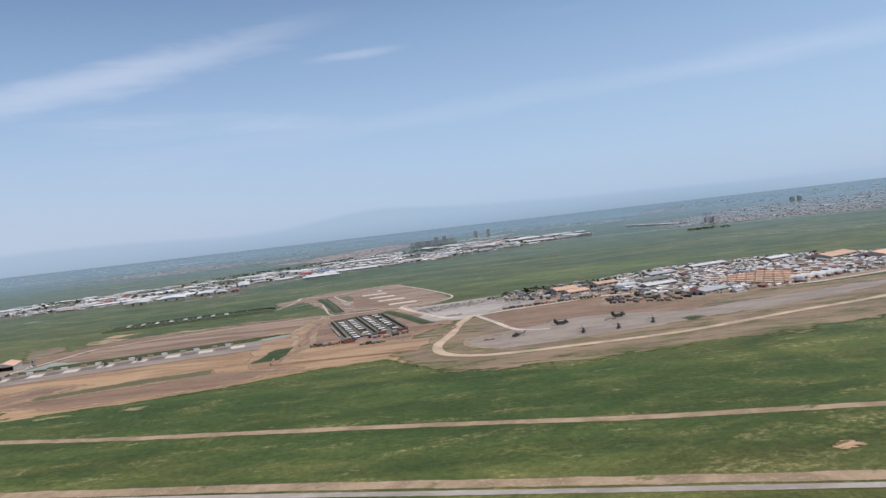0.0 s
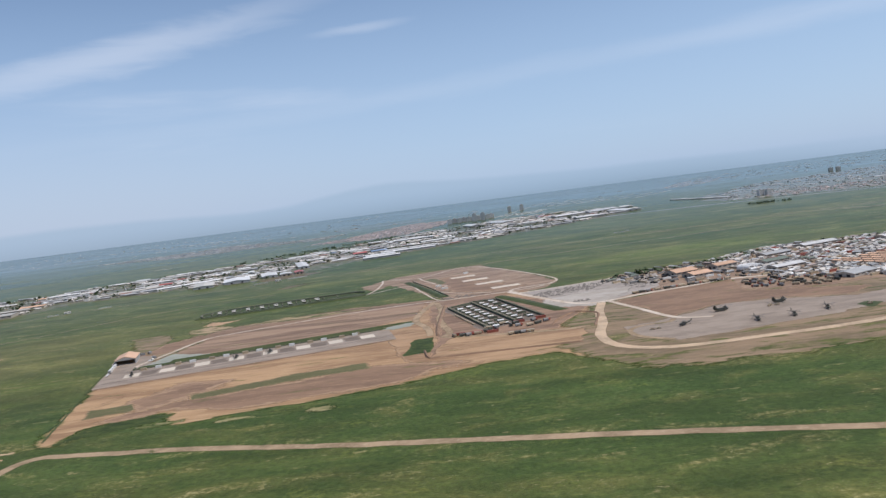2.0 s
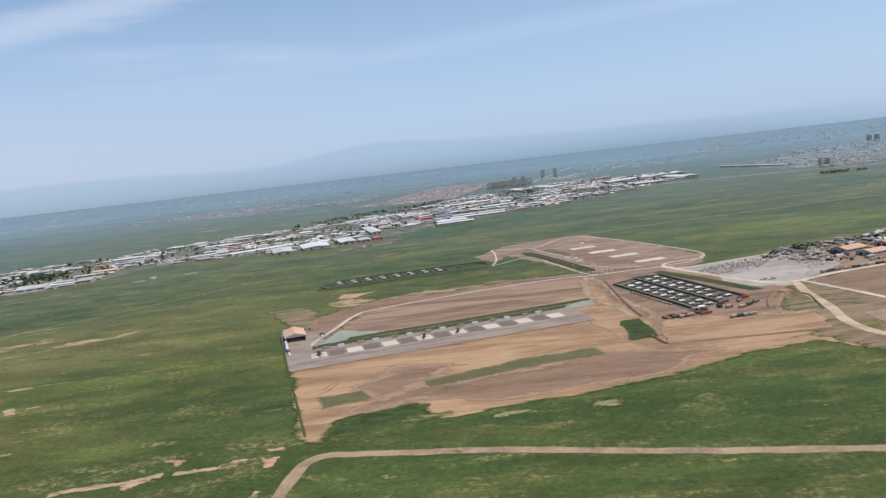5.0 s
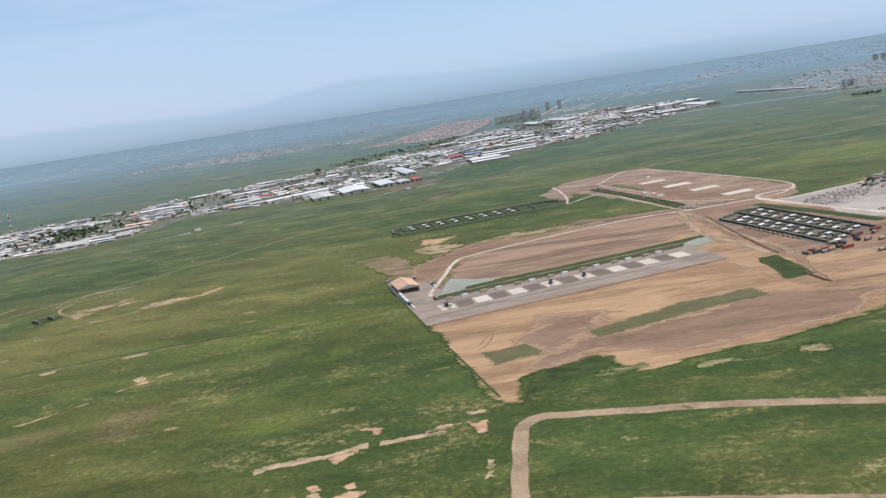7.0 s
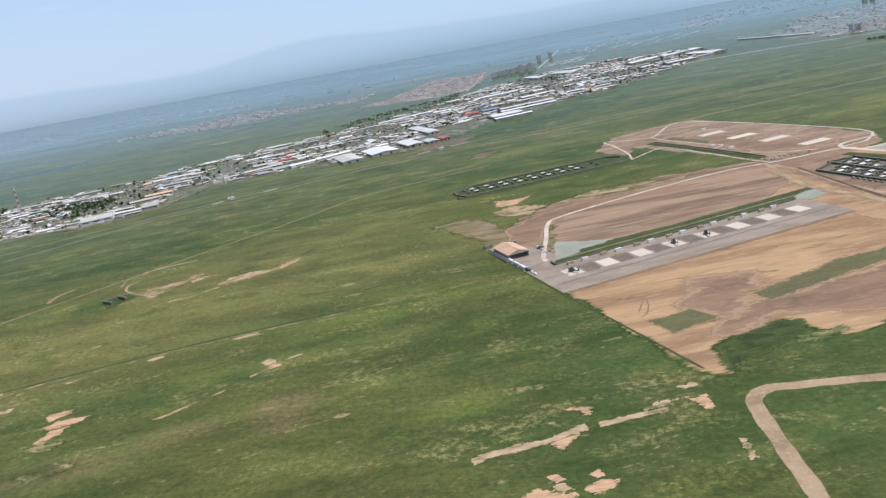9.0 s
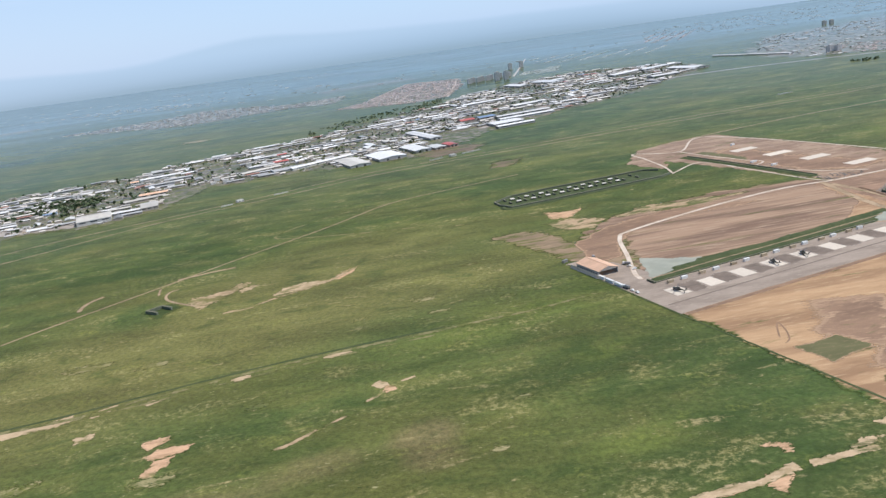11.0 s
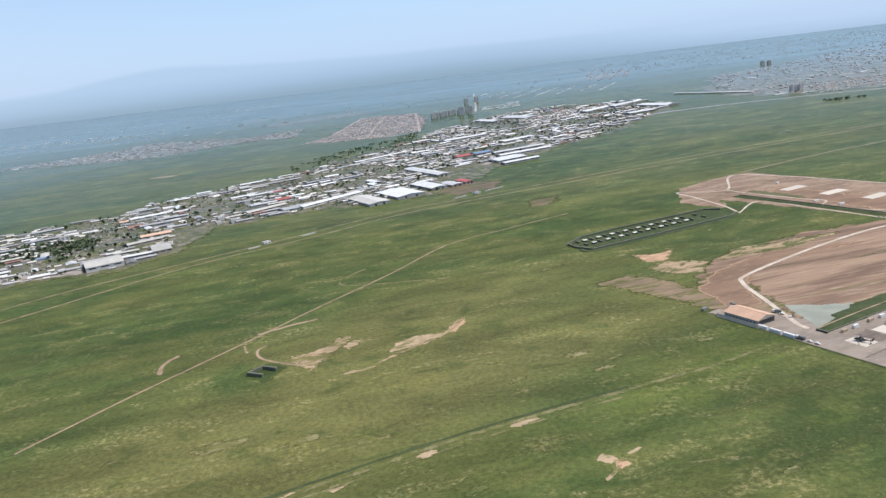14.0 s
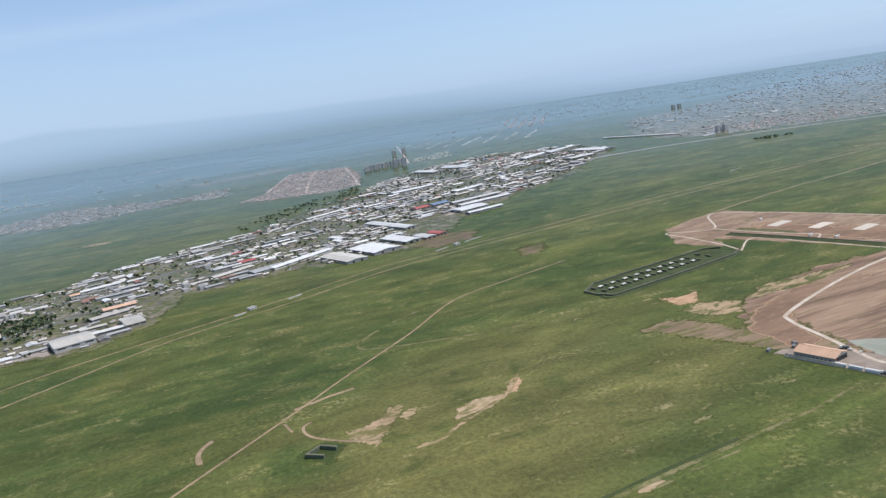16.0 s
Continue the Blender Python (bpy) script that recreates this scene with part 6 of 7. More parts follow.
random.seed(5)
TOWN = [(-1700, 1640), (-1500, 1622), (-1290, 1622), (-1170, 1606), (-1095, 1670), (-1100, 1890), (-965, 1850), (-806, 1856), (-730, 1815), (-600, 1836), (-550, 1910), (-575, 2060), (-457, 2136), (-300, 2140), (-205, 2225), (20, 2345),
        (430, 2755), (530, 2885), (560, 3200), (250, 3420), (-40, 3300), (-300, 3060), (-430, 2840), (-640, 2700), (-790, 2470), (-1000, 2375), (-1180, 2280), (-1260, 2165), (-1390, 2150), (-1700, 2080)]
AXIS = 27.0
# the large halls that stand out
for x, y, turn, w, l, e, r, wall, roof, words in (
        (-1196, 1650, -76, 62, 56, 10, 14, "white_wall", "pale_roof", "large cream-roofed factory hall with a wide pale front"),
        (-1112, 1700, -78, 58, 30, 8, 10, "wall", "pale_roof", "cream-roofed factory hall with a stained roof"),
        (-1133, 1840, -80, 24, 54, 7, 9, "wall", "tan_roof", "long factory hall with a reddish tan roof"),
        (-1148, 1790, -70, 20, 62, 6, 8, "wall", "pale_roof", "long factory hall with a cream roof"),
        (-1171, 2070, -75, 20, 74, 8, 10, "white_wall", "white_roof", "long factory hall with a bright white roof"),
        (-1215, 2040, -75, 16, 18, 8, 10, "white_wall", "tan_roof", "small hall with a sand-yellow roof"),
        (-664, 1874, 15, 60, 98, 7, 10, "steel_wall", "white_roof", "very broad warehouse with a bright white roof"),
        (-734, 1850, 15, 44, 112, 7, 9, "steel_wall", "pale_roof", "broad warehouse with a cream-grey roof"),
        (-597, 1914, 15, 36, 100, 7, 9, "steel_wall", "white_roof", "broad warehouse with a white roof"),
        (-552, 1892, 15, 26, 50, 6, 8, "wall", "white_roof", "workshop with a white roof"),
        (-522, 1900, 15, 20, 44, 6, 8, "wall", "red_roof", "workshop with a faded red roof"),
        (-555, 2114, 14, 28, 180, 7, 9, "steel_wall", "white_roof", "very long warehouse with a white roof"),
        (-799, 1932, -60, 24, 150, 6, 8, "white_wall", "white_roof", "very long row of workshops with a white roof"),
        (-868, 1905, -72, 34, 70, 6, 8, "steel_wall", "grey_roof", "grey-roofed warehouse"),
        (-930, 1945, -62, 22, 90, 6, 8, "wall", "pale_roof", "long cream-roofed workshop"),
        (-891, 2032, -80, 22, 34, 6, 8, "wall", "red_roof", "workshop with a bright red roof"),
        (-349, 2132, -76, 56, 80, 7, 9, "steel_wall", "white_roof", "broad warehouse with a white roof"),
        (-338, 2066, -78, 20, 96, 7, 9, "steel_wall", "white_roof", "narrow long warehouse with a white roof"),
        (-276, 2205, -80, 24, 150, 7, 9, "steel_wall", "white_roof", "very long warehouse with a white roof"),
        (-270, 2268, -80, 24, 150, 7, 9, "steel_wall", "white_roof", "very long warehouse with a white roof"),
        (-366, 2292, -76, 34, 48, 8, 11, "wall", "blue_roof", "hall with a blue roof"),
        (-420, 2280, -76, 34, 40, 8, 11, "wall", "red_roof", "hall with a faded red roof"),
        (-294, 2700, -76, 36, 150, 8, 10, "steel_wall", "white_roof", "very long warehouse with a white roof"),
        (-417, 2776, -76, 20, 60, 7, 9, "steel_wall", "white_roof", "long warehouse with a white roof"),
        (-200, 2480, -70, 30, 110, 7, 9, "steel_wall", "white_roof", "long warehouse with a white roof"),
        (-72, 3140, 14, 44, 130, 8, 11, "steel_wall", "white_roof", "broad warehouse with a white roof"),
        (40, 3120, 20, 66, 150, 8, 11, "steel_wall", "white_roof", "broad warehouse with a white roof"),
        (290, 3010, -60, 44, 150, 8, 11, "steel_wall", "white_roof", "very long warehouse with a white roof"),
        (420, 3060, -60, 44, 140, 8, 11, "steel_wall", "white_roof", "very long warehouse with a white roof"),
        (317, 2720, -80, 34, 100, 8, 11, "steel_wall", "white_roof", "broad warehouse with a white roof"),
        (467, 2870, 14, 60, 150, 8, 11, "steel_wall", "white_roof", "broad warehouse with a white roof"),
        (790, 3030, 16, 16, 380, 5, 6.5, "white_wall", "white_roof", "very long terminal hall with a white roof"),
        (-1033, 2276, -78, 12, 95, 5, 6.5, "wall", "grey_roof", "very long narrow grey row of stores"),
        (-905, 2314, -76, 13, 155, 5, 6.5, "wall", "grey_roof", "very long narrow grey row of stores"),
        (-655, 2453, -62, 16, 170, 5, 6.5, "wall", "grey_roof", "very long grey row of stores"),
        (-590, 2530, -64, 18, 180, 5, 6.5, "wall", "white_roof", "very long pale row of stores")):
    placed(shed("warehouse", w, l, e * 0.72, e * 0.72 + (r - e) * 0.8, wall, roof, words + " in the town", doors=2, windows=3), x, y, turn, w, l)

protos = []
for w, l, e, r, wall, roof, words, most in (
        (14, 36, 3.6, 4.8, "wall", "white_roof", "mid-sized workshop with a white sheet roof", 28), (16, 56, 4, 5.4, "steel_wall", "white_roof", "long workshop with a white sheet roof", 15),
        (12, 34, 3.4, 4.4, "wall", "grey_roof", "workshop with a grey sheet roof", 60), (16, 60, 4, 5.2, "steel_wall", "grey_roof", "long workshop with a grey sheet roof", 30),
        (13, 40, 3.4, 4.5, "wall", "pale_roof", "workshop with a cream sheet roof", 44), (11, 26, 3.2, 4.2, "wall", "brick_roof", "small workshop with a rusty brown roof", 24),
        (12, 26, 3.4, 4.4, "white_wall", "red_roof", "small workshop with a faded red roof", 4), (12, 28, 3.4, 4.4, "white_wall", "blue_roof", "small workshop with a blue roof", 4)):
    protos.append((shed("workshop", w, l, e, r, wall, roof, words, "workshop", 1, 1), math.hypot(w, l) / 2 * 0.62, most))
for w, d, n, wall, words in (
        (11, 13, 1, "wall", "single-storey flat-roofed house of dusty render"), (15, 13, 1, "wall", "broad flat-roofed house of dusty render"),
        (12, 10, 1, "white_wall", "single-storey white flat-roofed house"), (18, 12, 2, "white_wall", "two-storey white flat-roofed building")):
    protos.append((flat_house(w, d, n, wall, words), math.hypot(w, d) / 2 * 0.85, 24))
weights = [14, 9, 22, 12, 16, 6, 2, 2, 8, 8, 8, 8]


def open_plot(x, y):
    """Yards, waste ground and meadows that stay clear inside the town."""
    return noise.noise((x / 190 + 3.0, y / 120, 6.0)) < -0.17


def street(x, y):
    a = radians(AXIS)
    u, v = x * math.cos(a) + y * math.sin(a), -x * math.sin(a) + y * math.cos(a)
    return (v % 128) < 10 or (u % 240) < 9


spots = [[] for _ in protos]
xs, ys = [p[0] for p in TOWN], [p[1] for p in TOWN]
for _ in range(9000):
    x, y = random.uniform(min(xs), max(xs)), random.uniform(min(ys), max(ys))
    if not inside((x, y), TOWN) or street(x, y) or open_plot(x, y):
        continue
    k = random.choices(range(len(protos)), weights)[0]
    p, r, most = protos[k]
    if len(spots[k]) >= most or not SITE.free(x, y, r):
        continue
    SITE.take(x, y, r)
    spots[k].append(pose(x, y, 0.0, 0, 0, 12 + random.choice((-90, -90, -90, -90, 90, 0)) + random.uniform(-3, 3)))
for (p, r, most), ps in zip(protos, spots):
    spread(p, ps, p["label"] + "s")

# town trees, yards' clutter, cars
ts = [[], [], []]
for _ in range(2600):
    x, y = random.uniform(-1700, 450), random.uniform(1620, 3000)
    if inside((x, y), TOWN) and SITE.free(x, y, 3.4) and noise.noise((x / 160, y / 160, 9.0)) > (-0.02 if x > -1240 else -0.25):
        SITE.take(x, y, 3.2)
        ts[_ % 3].append(pose(x, y, 0.0, 0, 0, random.uniform(0, 360)))
    if sum(map(len, ts)) > 150:
        break
for _ in range(400):
    x, y = -1300 + random.gauss(0, 60), 1850 + random.gauss(0, 50)
    if SITE.free(x, y, 2.5) and sum(map(len, ts)) < 190:
        SITE.take(x, y, 2.5)
        ts[_ % 3].append(pose(x, y, 0.0, 0, 0, random.uniform(0, 360)))
for k, hgt in enumerate((7.0, 9.0, 6.0)):
    spread(tree(hgt), ts[k], "town trees")
cs = []
for _ in range(1500):
    x, y = random.uniform(-1600, 0), random.uniform(1620, 2500)
    if inside((x, y), TOWN) and SITE.free(x, y, 2.6) and len(cs) < 34:
        SITE.take(x, y, 2.6)
        cs.append(pose(x, y, 0.0, 0, 0, random.uniform(0, 360)))
spread(car("white_paint", "white car parked in the town"), cs[::2], "cars in the town")
spread(car("grey_paint", "dark grey car parked in the town"), cs[1::2], "cars in the town")
for pts in ([(-1500, 1700), (-1100, 1904), (-700, 2108), (-300, 2312), (100, 2516), (420, 2680)], [(-1350, 1940), (-1000, 2118), (-600, 2322), (-200, 2526), (250, 2755)]):
    ribbon("town_street", pts, 9.0, 0.09, "tarmac", "dusty grey street through the town", "road", 0.3, 0.1, 15)
sheet("lorry_park", [(-1420, 1640), (-1225, 1618), (-1225, 1640), (-1380, 1700)], 0.10, "gravel", "pale gravel yard beside the factory hall", "yard", 6, 3)
sheet("lorry_park", [(-1150, 1650), (-1120, 1640), (-1110, 1700), (-1140, 1720)], 0.10, "bare", "pale gravel yard beside the factory hall", "yard", 6, 3)

# huts on the straight track, and the lattice mast
for x, y, turn in ((-940, 1612, 25), (-540, 1752, 22)):
    placed(flat_house(12, 9, 1, "white_wall", "small white guard house beside the straight track", "guard_house", "guard house"), x, y, turn, 12, 9)
for x, y, l, turn in ((-500, 1768, 44, 22), (-575, 1740, 30, 22), (-960, 1592, 20, 25), (-870, 1628, 26, 25), (250, 1905, 40, 12)):
    m = new("boundary_wall")
    tagged(m, "low white boundary wall beside the straight track", "wall")
    part("coping", boxes((-l / 2, -0.5, 1.7, l / 2, 0.5, 1.85)), "white_wall", m)
    part("panel", boxes((-l / 2, -0.3, 0, l / 2, 0.3, 1.7)), "white_wall", m)
    m.matrix_basis = pose(x, y, 0.05, 0, 0, turn)


def lattice_mast(height):
    m = thing("radio_mast", "slender red and white lattice radio mast", "radio mast")
    n = 8
    for k in range(n):
        z0, z1 = height * k / n, height * (k + 1) / n
        w0, w1 = 2.4 * (1 - 0.75 * k / n), 2.4 * (1 - 0.75 * (k + 1) / n)
        c = ((-1, -1), (1, -1), (1, 1), (-1, 1))
        paint = "red_paint" if k % 2 == 0 else "white_paint"
        section = part("mast_section", boxes((-w1 - 0.1, -w1 - 0.1, z1 - 0.12, w1 + 0.1, w1 + 0.1, z1)), paint, m)
        for i in range(4):
            a, b = c[i], c[(i + 1) % 4]
            for name, p, q, r in (("leg", (a[0] * w0, a[1] * w0, z0), (a[0] * w1, a[1] * w1, z1), 0.22), ("brace", (a[0] * w0, a[1] * w0, z0), (b[0] * w1, b[1] * w1, z1), 0.14), ("brace", (b[0] * w0, b[1] * w0, z0), (a[0] * w1, a[1] * w1, z1), 0.14)):
                bm = bmesh.new()
                rod(bm, p, q, r, sides=4)
                part(name, bm, paint, section)
    return m


lattice_mast(52).matrix_basis = pose(-1515, 2040, 0.05)

# apartment towers and the far districts
spread(tower_block(18, 16, 11, "tower_wall", "grey apartment tower above the far town"), [pose(-48, 3600, 0, 0, 0, 5), pose(-10, 3594, 0, 0, 0, 5)], "apartment towers")
spread(tower_block(20, 14, 6, "tower_wall", "grey apartment block in the far town"),
       [pose(-160 + 22 * k, 3650 + 9 * k + (34 if k % 2 else 0), 0, 0, 0, 12) for k in range(10)] + [pose(900, 2720, 0, 0, 0, 20), pose(924, 2712, 0, 0, 0, 20), pose(1850, 4200, 0, 0, 0, 5), pose(1885, 4190, 0, 0, 0, 5)], "apartment blocks")
spread(tower_block(18, 16, 9, "tower_wall", "tall grey apartment tower behind the far town"), [pose(160, 4250, 0, 0, 0, 5), pose(230, 4300, 0, 0, 0, 5)], "apartment towers")


def district(name, poly, count, turn, size, roof, label, storeys=(1, 2), spacing=1.0, rows=None, depth=(0.64, 1.0), storey=1.9, pitch=0.16, walls_of="white_wall", clear=None):
    """A far quarter of small houses, too many to count: walls and roofs in one mesh each."""
    walls, roofs = bmesh.new(), bmesh.new()
    xs, ys = [p[0] for p in poly], [p[1] for p in poly]
    a = radians(turn)
    made, tries = 0, 0
    while made < count and tries < count * 12:
        tries += 1
        x, y = random.uniform(min(xs), max(xs)), random.uniform(min(ys), max(ys))
        if rows:
            u, v = x * math.cos(a) + y * math.sin(a), -x * math.sin(a) + y * math.cos(a)
            v = round(v / rows) * rows
            x, y = u * math.cos(a) - v * math.sin(a), u * math.sin(a) + v * math.cos(a)
        if not inside((x, y), poly) or clear and clear(x, y):
            continue
        w = random.uniform(*size)
        d = w * random.uniform(*depth)
        r = (w + d) * 0.25 * spacing
        if not SITE.free(x, y, r):
            continue
        SITE.take(x, y, r)
        made += 1
        h = random.randint(*storeys) * storey
        m = pose(x, y, 0, 0, 0, turn + random.choice((0, 0, 0, 90)) + random.uniform(-3, 3))
        box(walls, -w / 2, -d / 2, 0, w / 2, d / 2, h, m)
        prism_roof(roofs, w, d, h, m, pitch)
    d0 = tagged(new(name), label, "houses", kind="stuff")
    part("house_walls", walls, walls_of, d0)
    part("house_roofs", roofs, roof, d0)
    return d0


def prism_roof(bm, w, d, h, m, pitch=0.16):
    pts = [(-w / 2 - 0.3, -d / 2 - 0.3, h), (w / 2 + 0.3, -d / 2 - 0.3, h), (w / 2 + 0.3, d / 2 + 0.3, h), (-w / 2 - 0.3, d / 2 + 0.3, h), (-w / 2 - 0.3, 0, h + pitch * d + 0.3), (w / 2 + 0.3, 0, h + pitch * d + 0.3)]
    v = [bm.verts.new(m @ Vector(p)) for p in pts]
    for f in ((0, 1, 5, 4), (2, 3, 4, 5), (0, 4, 3), (1, 2, 5), (3, 2, 1, 0)):
        bm.faces.new([v[i] for i in f])


for mat, words, n, size, depth in (("quarter_white", "crowded white-roofed sheds of the town", 80, (10, 38), (0.25, 0.5)), ("quarter_grey", "crowded grey-roofed sheds of the town", 420, (8, 30), (0.3, 0.7)),
                                   ("quarter_cream", "crowded small flat dusty houses of the town", 900, (7, 14), (0.6, 1.0)), ("quarter_cream", "crowded cream-roofed sheds of the town", 220, (9, 28), (0.3, 0.6))):
    district("town_infill", TOWN, n, 12, size, mat, words, (1, 2), 0.95, None, depth, 1.5, 0.12, "wall", open_plot)
for mat, words, n in (("white_roof", "crowded small white huts of the base", 30), ("quarter_cream", "crowded small dusty huts of the base", 200), ("pale_roof", "crowded small cream huts of the base", 110), ("quarter_grey", "crowded small dull huts of the base", 160), ("grey_roof", "crowded small grey huts of the base", 150)):
    district("base_infill", [p for p in BASE if p[0] > 200] + [(215, 1020)], n, 25, (4, 9), mat, words, (1, 1), 1.05)


def clutter(name, poly, count, turn, material, label, size=(2, 5), tall=2.0):
    """Vehicles, crates and scrap far below, too many to count."""
    bm = bmesh.new()
    xs, ys = [p[0] for p in poly], [p[1] for p in poly]
    for _ in range(count):
        x, y = random.uniform(min(xs), max(xs)), random.uniform(min(ys), max(ys))
        x, y = x + random.gauss(0, 6), y + random.gauss(0, 6)
        if not inside((x, y), poly) or noise.noise((x / 70, y / 70, 4.0)) < -0.1 or not SITE.free(x, y, 1.0):
            continue
        w, d, h = random.uniform(*size), random.uniform(*size), random.uniform(0.6, 1.1) * tall
        m = pose(x, y, 0.06, 0, 0, turn + random.choice((0, 90)) + random.uniform(-8, 8))
        box(bm, -w / 2, -d / 2, 0, w / 2, d / 2, h * 0.6, m)
        box(bm, -w * 0.35, -d * 0.35, h * 0.6, w * 0.35, d * 0.35, h, m)
    part(name, bm, material)
    return tagged(bpy.data.objects[name], label, "clutter", kind="stuff")


clutter("parked_vehicles", TOWN, 4200, 15, "white_paint", "many parked white vehicles between the town's sheds", (1.5, 4), 1.4)
clutter("scrap_heaps", TOWN, 3400, 15, "rotor", "dark heaps of scrap and parked vehicles between the sheds", (2, 5), 1.4)
clutter("stacked_crates", TOWN, 4600, 15, "grey_paint", "stacked grey crates between the town's sheds", (2, 7), 1.6)
clutter("stored_goods", TOWN, 3600, 15, "sand_paint", "sand-coloured stacks of goods between the town's sheds", (2, 6), 1.4)


def shrubs(name, poly, count, label, keep=lambda x, y: True):
    """Low trees and bushes between the buildings, far below: clumps of leaves in one mesh."""
    bm = bmesh.new()
    xs, ys = [p[0] for p in poly], [p[1] for p in poly]
    for _ in range(count):
        x, y = random.uniform(min(xs), max(xs)), random.uniform(min(ys), max(ys))
        if not inside((x, y), poly) or not keep(x, y) or not SITE.free(x, y, 1.5):
            continue
        s = random.uniform(1.6, 4.2)
        for _ in range(9):
            c = Vector((x + random.gauss(0, s * 0.6), y + random.gauss(0, s * 0.6), s * random.uniform(0.3, 1.3)))
            q = Euler((random.uniform(-0.8, 0.8), random.uniform(-0.8, 0.8), random.uniform(0, 6.3))).to_matrix()
            bm.faces.new([bm.verts.new(c + q @ Vector(p) * s * 0.55) for p in ((-1, -0.6, 0), (0.9, -0.7, 0.1), (1.1, 0.6, -0.1), (-0.2, 1.0, 0.2))])
    return tagged(part(name, bm, "leaf"), label, "trees", kind="stuff")


shrubs("town_greenery", TOWN, 5200, "dark green trees and bushes between the town's sheds", lambda x, y: noise.noise((x / 90, y / 70, 2.0)) > -0.05)
shrubs("hedgerow_trees", [(-1420, 1800), (-1270, 1790), (-1230, 1900), (-1390, 1960)], 420, "dense dark green trees beside the factory hall")
shrubs("estate_edge_trees", [(-860, 2560), (-700, 2800), (-420, 3060), (-330, 3120), (-420, 2860), (-640, 2720), (-780, 2500)], 1500, "dark green trees along the town's far edge", lambda x, y: noise.noise((x / 60, y / 60, 3.0)) > 0.0)
shrubs("base_trees", [(60, 1118), (124, 1160), (209, 1168), (330, 1246), (534, 1234), (600, 1150), (520, 1190), (340, 1205), (220, 1130), (120, 1120)], 1500, "dark green trees and bushes along the back of the base", lambda x, y: noise.noise((x / 50, y / 50, 7.0)) > -0.1)
shrubs("meadow_thicket", [(700, 2350), (800, 2340), (820, 2300), (720, 2290)], 50, "dark thicket in the far meadow")
clutter("supply_stacks", BASE, 1500, 25, "rotor", "dark stacks of stores on the base gravel", (2, 5), 2.2)
clutter("supply_crates", BASE, 1200, 25, "sand_paint", "sand-coloured crates on the base gravel", (2, 5), 2.0)
LOW = dict(storey=0.8, pitch=0.02, walls_of="white_wall")
ESTATE = [(-749, 3288), (-619, 3478), (-378, 4249), (-141, 4110), (-192, 3657), (-336, 3147), (-475, 3104), (-622, 3182)]
sheet("estate_ground", ESTATE, 0.05, "suburb", "dusty ground of the housing estate", "ground", 40, 15, cell=80)
district("housing_estate", ESTATE, 560, 14, (12, 22), "quarter_rose", "far estate of terraced houses with dusty rose roofs", (1, 1), 1.0, 34, (0.4, 0.6), **LOW)
for pts in ([(-378, 4249), (-500, 3860), (-619, 3478)], [(-141, 4110), (-240, 3600), (-336, 3147)], [(-270, 4180), (-400, 3700), (-520, 3200)], [(-590, 3540), (-420, 3480), (-290, 3420)], [(-470, 3900), (-330, 3850), (-190, 3790)]):
    ribbon("estate_street", pts, 7.0, 0.12, "pale_road", "pale street of the far estate", "road", 0.3, 0.1, 15)
district("estate_blocks", ESTATE, 60, 14, (14, 26), "quarter_cream", "pale apartment blocks of the far estate", (1, 2), 1.0, 30, (0.4, 0.6), **LOW)
WEST = [(-2050, 4060), (-1595, 4225), (-1412, 4446), (-1130, 4220), (-930, 3960), (-688, 4051), (-753, 3654), (-949, 3741), (-1123, 3675), (-1344, 3592), (-1640, 3800)]
sheet("west_town_ground", WEST, 0.05, "suburb", "dusty ground of the far western quarter", "ground", 50, 25, cell=110)
district("west_quarter", WEST, 620, 12, (8, 17), "quarter_grey", "far quarter of low grey houses", (1, 2), 1.1, None, (0.6, 1.0), **LOW)
district("west_quarter_roofs", WEST, 130, 12, (8, 22), "quarter_white", "pale roofs in the far western quarter", (1, 1), 1.1, None, (0.3, 0.7), **LOW)
district("west_hamlet", [(-2700, 5900), (-1700, 5100), (-1250, 5000), (-1500, 5400), (-2300, 6100)], 110, 12, (10, 30), "quarter_white", "far hamlet of pale halls on the plain", (1, 1), 1.5, None, (0.3, 0.6), **LOW)
EAST = [(746, 2809), (854, 2570), (1232, 2395), (2300, 2050), (3800, 2300), (5000, 5400), (3136, 4817), (1820, 4049), (1365, 3921), (860, 3147)]
sheet("east_town_ground", EAST, 0.05, "suburb", "dusty ground of the far city", "ground", 50, 25, cell=110)
district("east_city", EAST, 1500, 20, (10, 24), "quarter_grey", "far city of low grey buildings", (1, 2), 1.1, None, (0.5, 1.0), **LOW)
district("east_city_cream", EAST, 420, 20, (9, 22), "quarter_cream", "cream roofs in the far city", (1, 2), 1.1, None, (0.4, 0.9), **LOW)
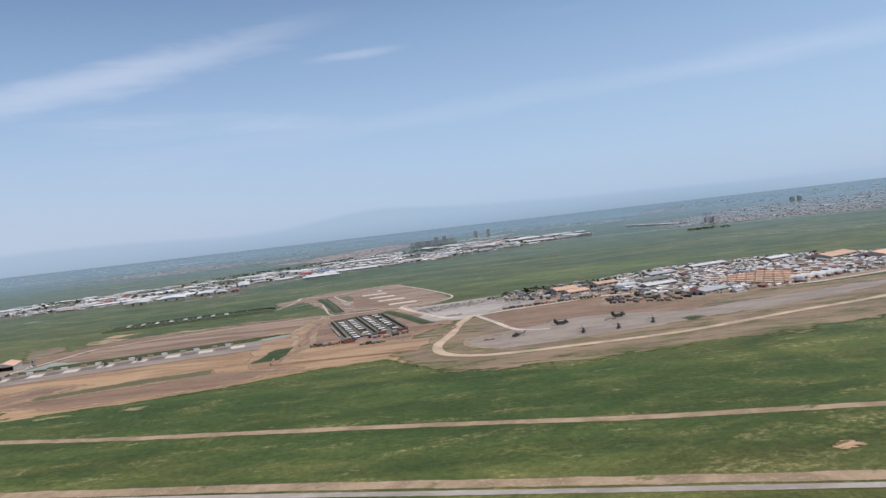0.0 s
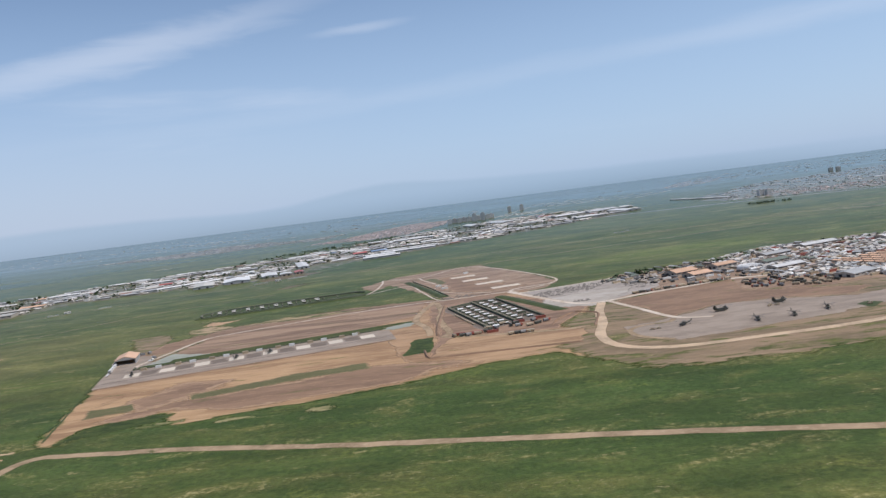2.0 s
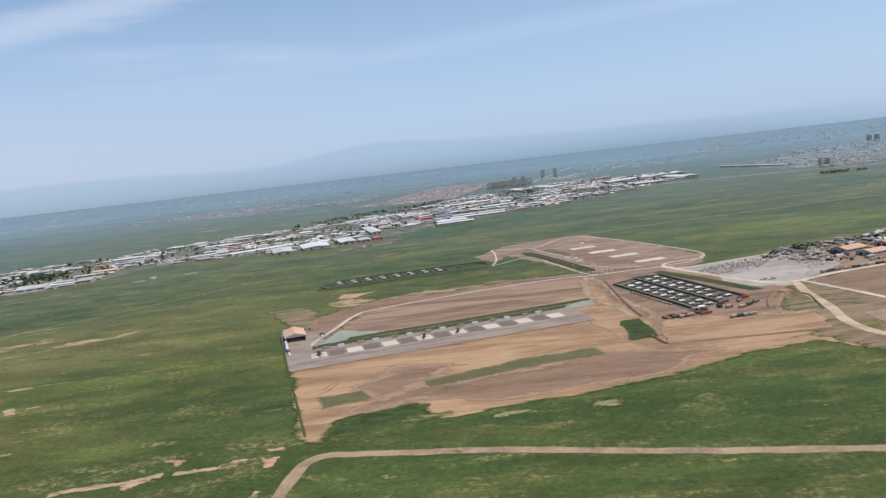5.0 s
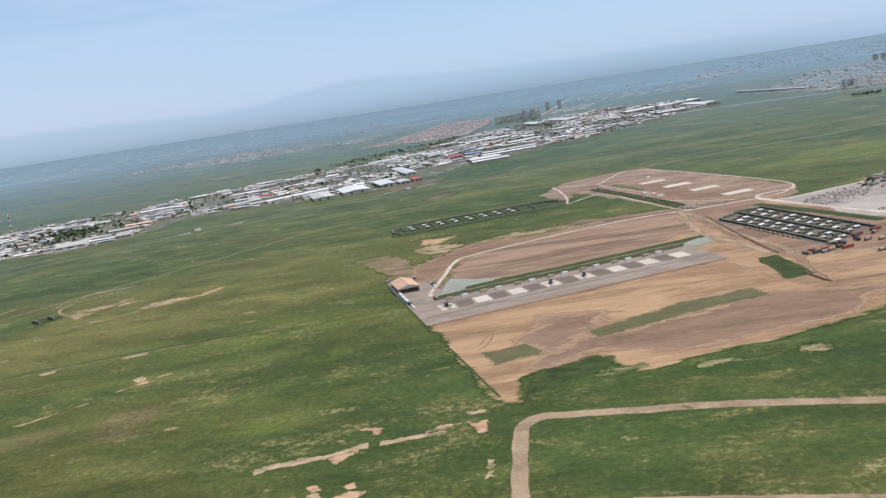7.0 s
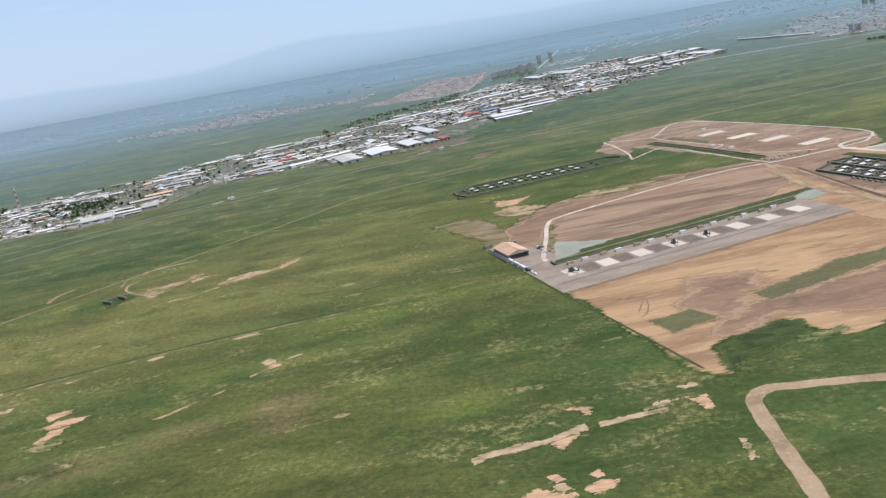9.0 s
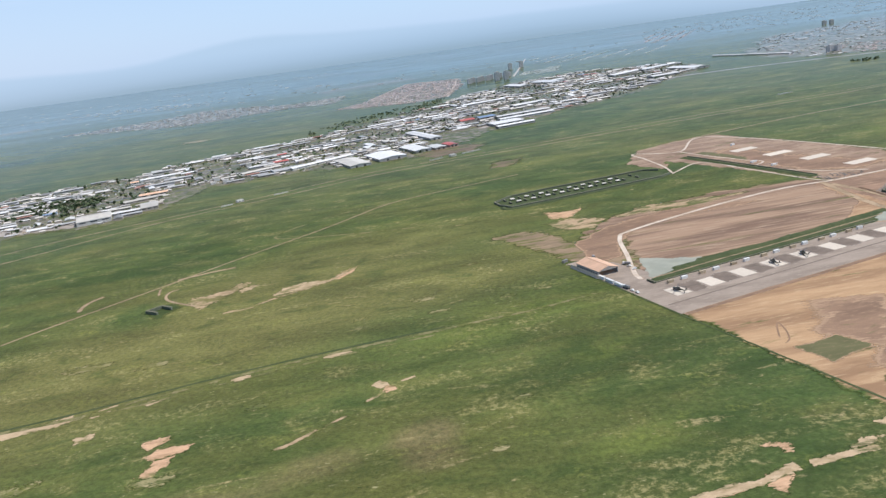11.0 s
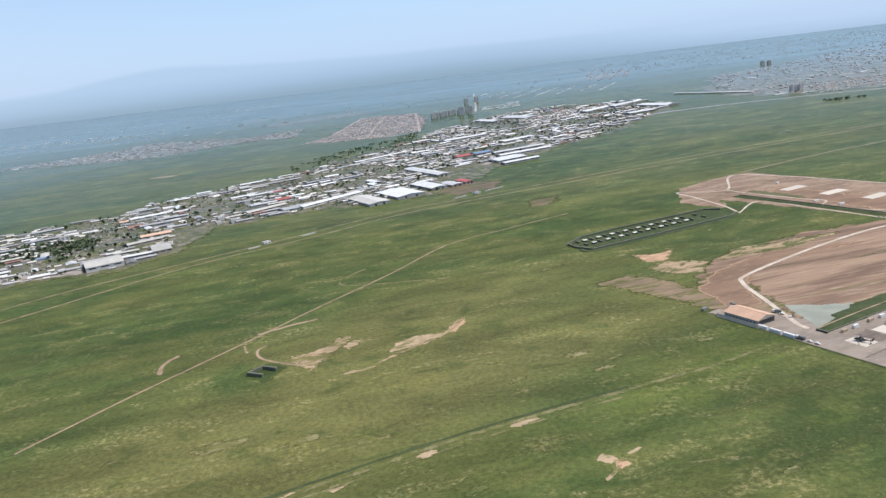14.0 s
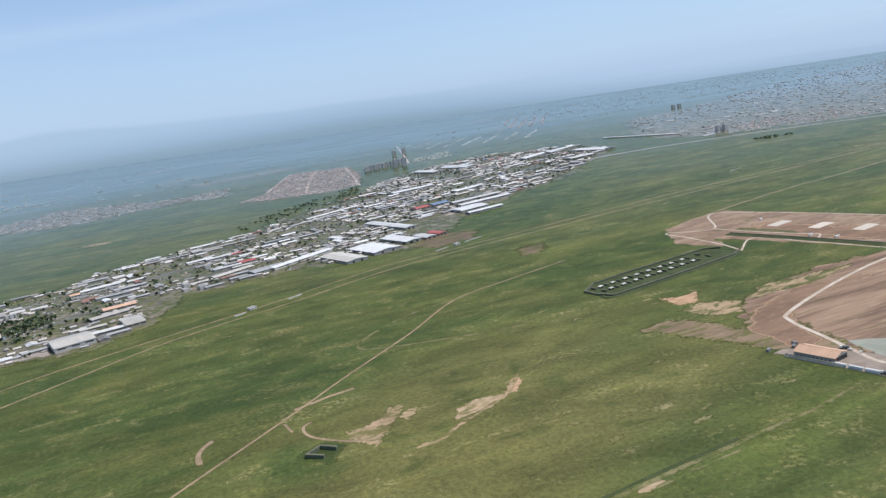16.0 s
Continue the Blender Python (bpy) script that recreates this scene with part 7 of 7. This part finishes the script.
district("east_city_rose", [(854, 2600), (1300, 2420), (1500, 2800), (1000, 2900)], 150, 20, (9, 18), "quarter_rose", "dusty rose roofs in the far city", (1, 1), 1.1, None, (0.4, 0.9), **LOW)
district("east_city_halls", EAST, 90, 20, (24, 70), "quarter_white", "long white halls in the far city", (1, 2), 0.9, None, (0.2, 0.36), **LOW)
shrubs("east_city_trees", EAST, 2200, "dark green trees between the far city's roofs", lambda x, y: noise.noise((x / 140, y / 140, 2.0)) > 0.05 and y < 3600)
district("north_villas", [(69, 3700), (236, 3660), (334, 3967), (152, 3906)], 60, 10, (12, 20), "quarter_white", "far rows of white villas", (1, 1), 1.0, 60, (0.5, 0.7), **LOW)
district("north_streets", [(418, 4984), (586, 4792), (766, 4700), (1086, 4323), (869, 3927), (538, 4164), (342, 4227)], 130, 55, (10, 26), "quarter_white", "far streets of pale houses", (1, 1), 1.0, 110, (0.3, 0.6), **LOW)
district("far_estate", [(1570, 5972), (1919, 5846), (1348, 4729), (1114, 4804)], 150, 60, (16, 34), "quarter_rose", "far estate in dusty rose rows", (1, 1), 1.0, 70, (0.3, 0.5), **LOW)
district("north_halls", [(-900, 4500), (1200, 4900), (1800, 5600), (-1500, 5600)], 40, 10, (16, 44), "quarter_cream", "scattered pale halls on the far plain", (1, 2), 2.0, None, (0.3, 0.6), **LOW)
district("scattered_farms", [(-3400, 4700), (-900, 4500), (-700, 7600), (-4200, 7600)], 130, 10, (12, 34), "quarter_white", "scattered pale hamlets on the far plain", (1, 1), 2.0, None, (0.3, 0.8), **LOW)
district("far_city", [(1500, 4700), (3100, 4900), (4900, 5600), (6200, 5000), (5200, 7200), (1900, 7000)], 420, 15, (14, 40), "quarter_cream", "far pale grey city on the plain", (1, 1), 1.6, None, (0.3, 0.8), **LOW)

# the plan's units to metres
bpy.context.view_layer.update()
for ob in list(scene.collection.objects):
    if ob.parent is None and ob.type in {"MESH", "EMPTY"}:
        ob.matrix_basis = Matrix.Scale(UNIT, 4) @ ob.matrix_basis
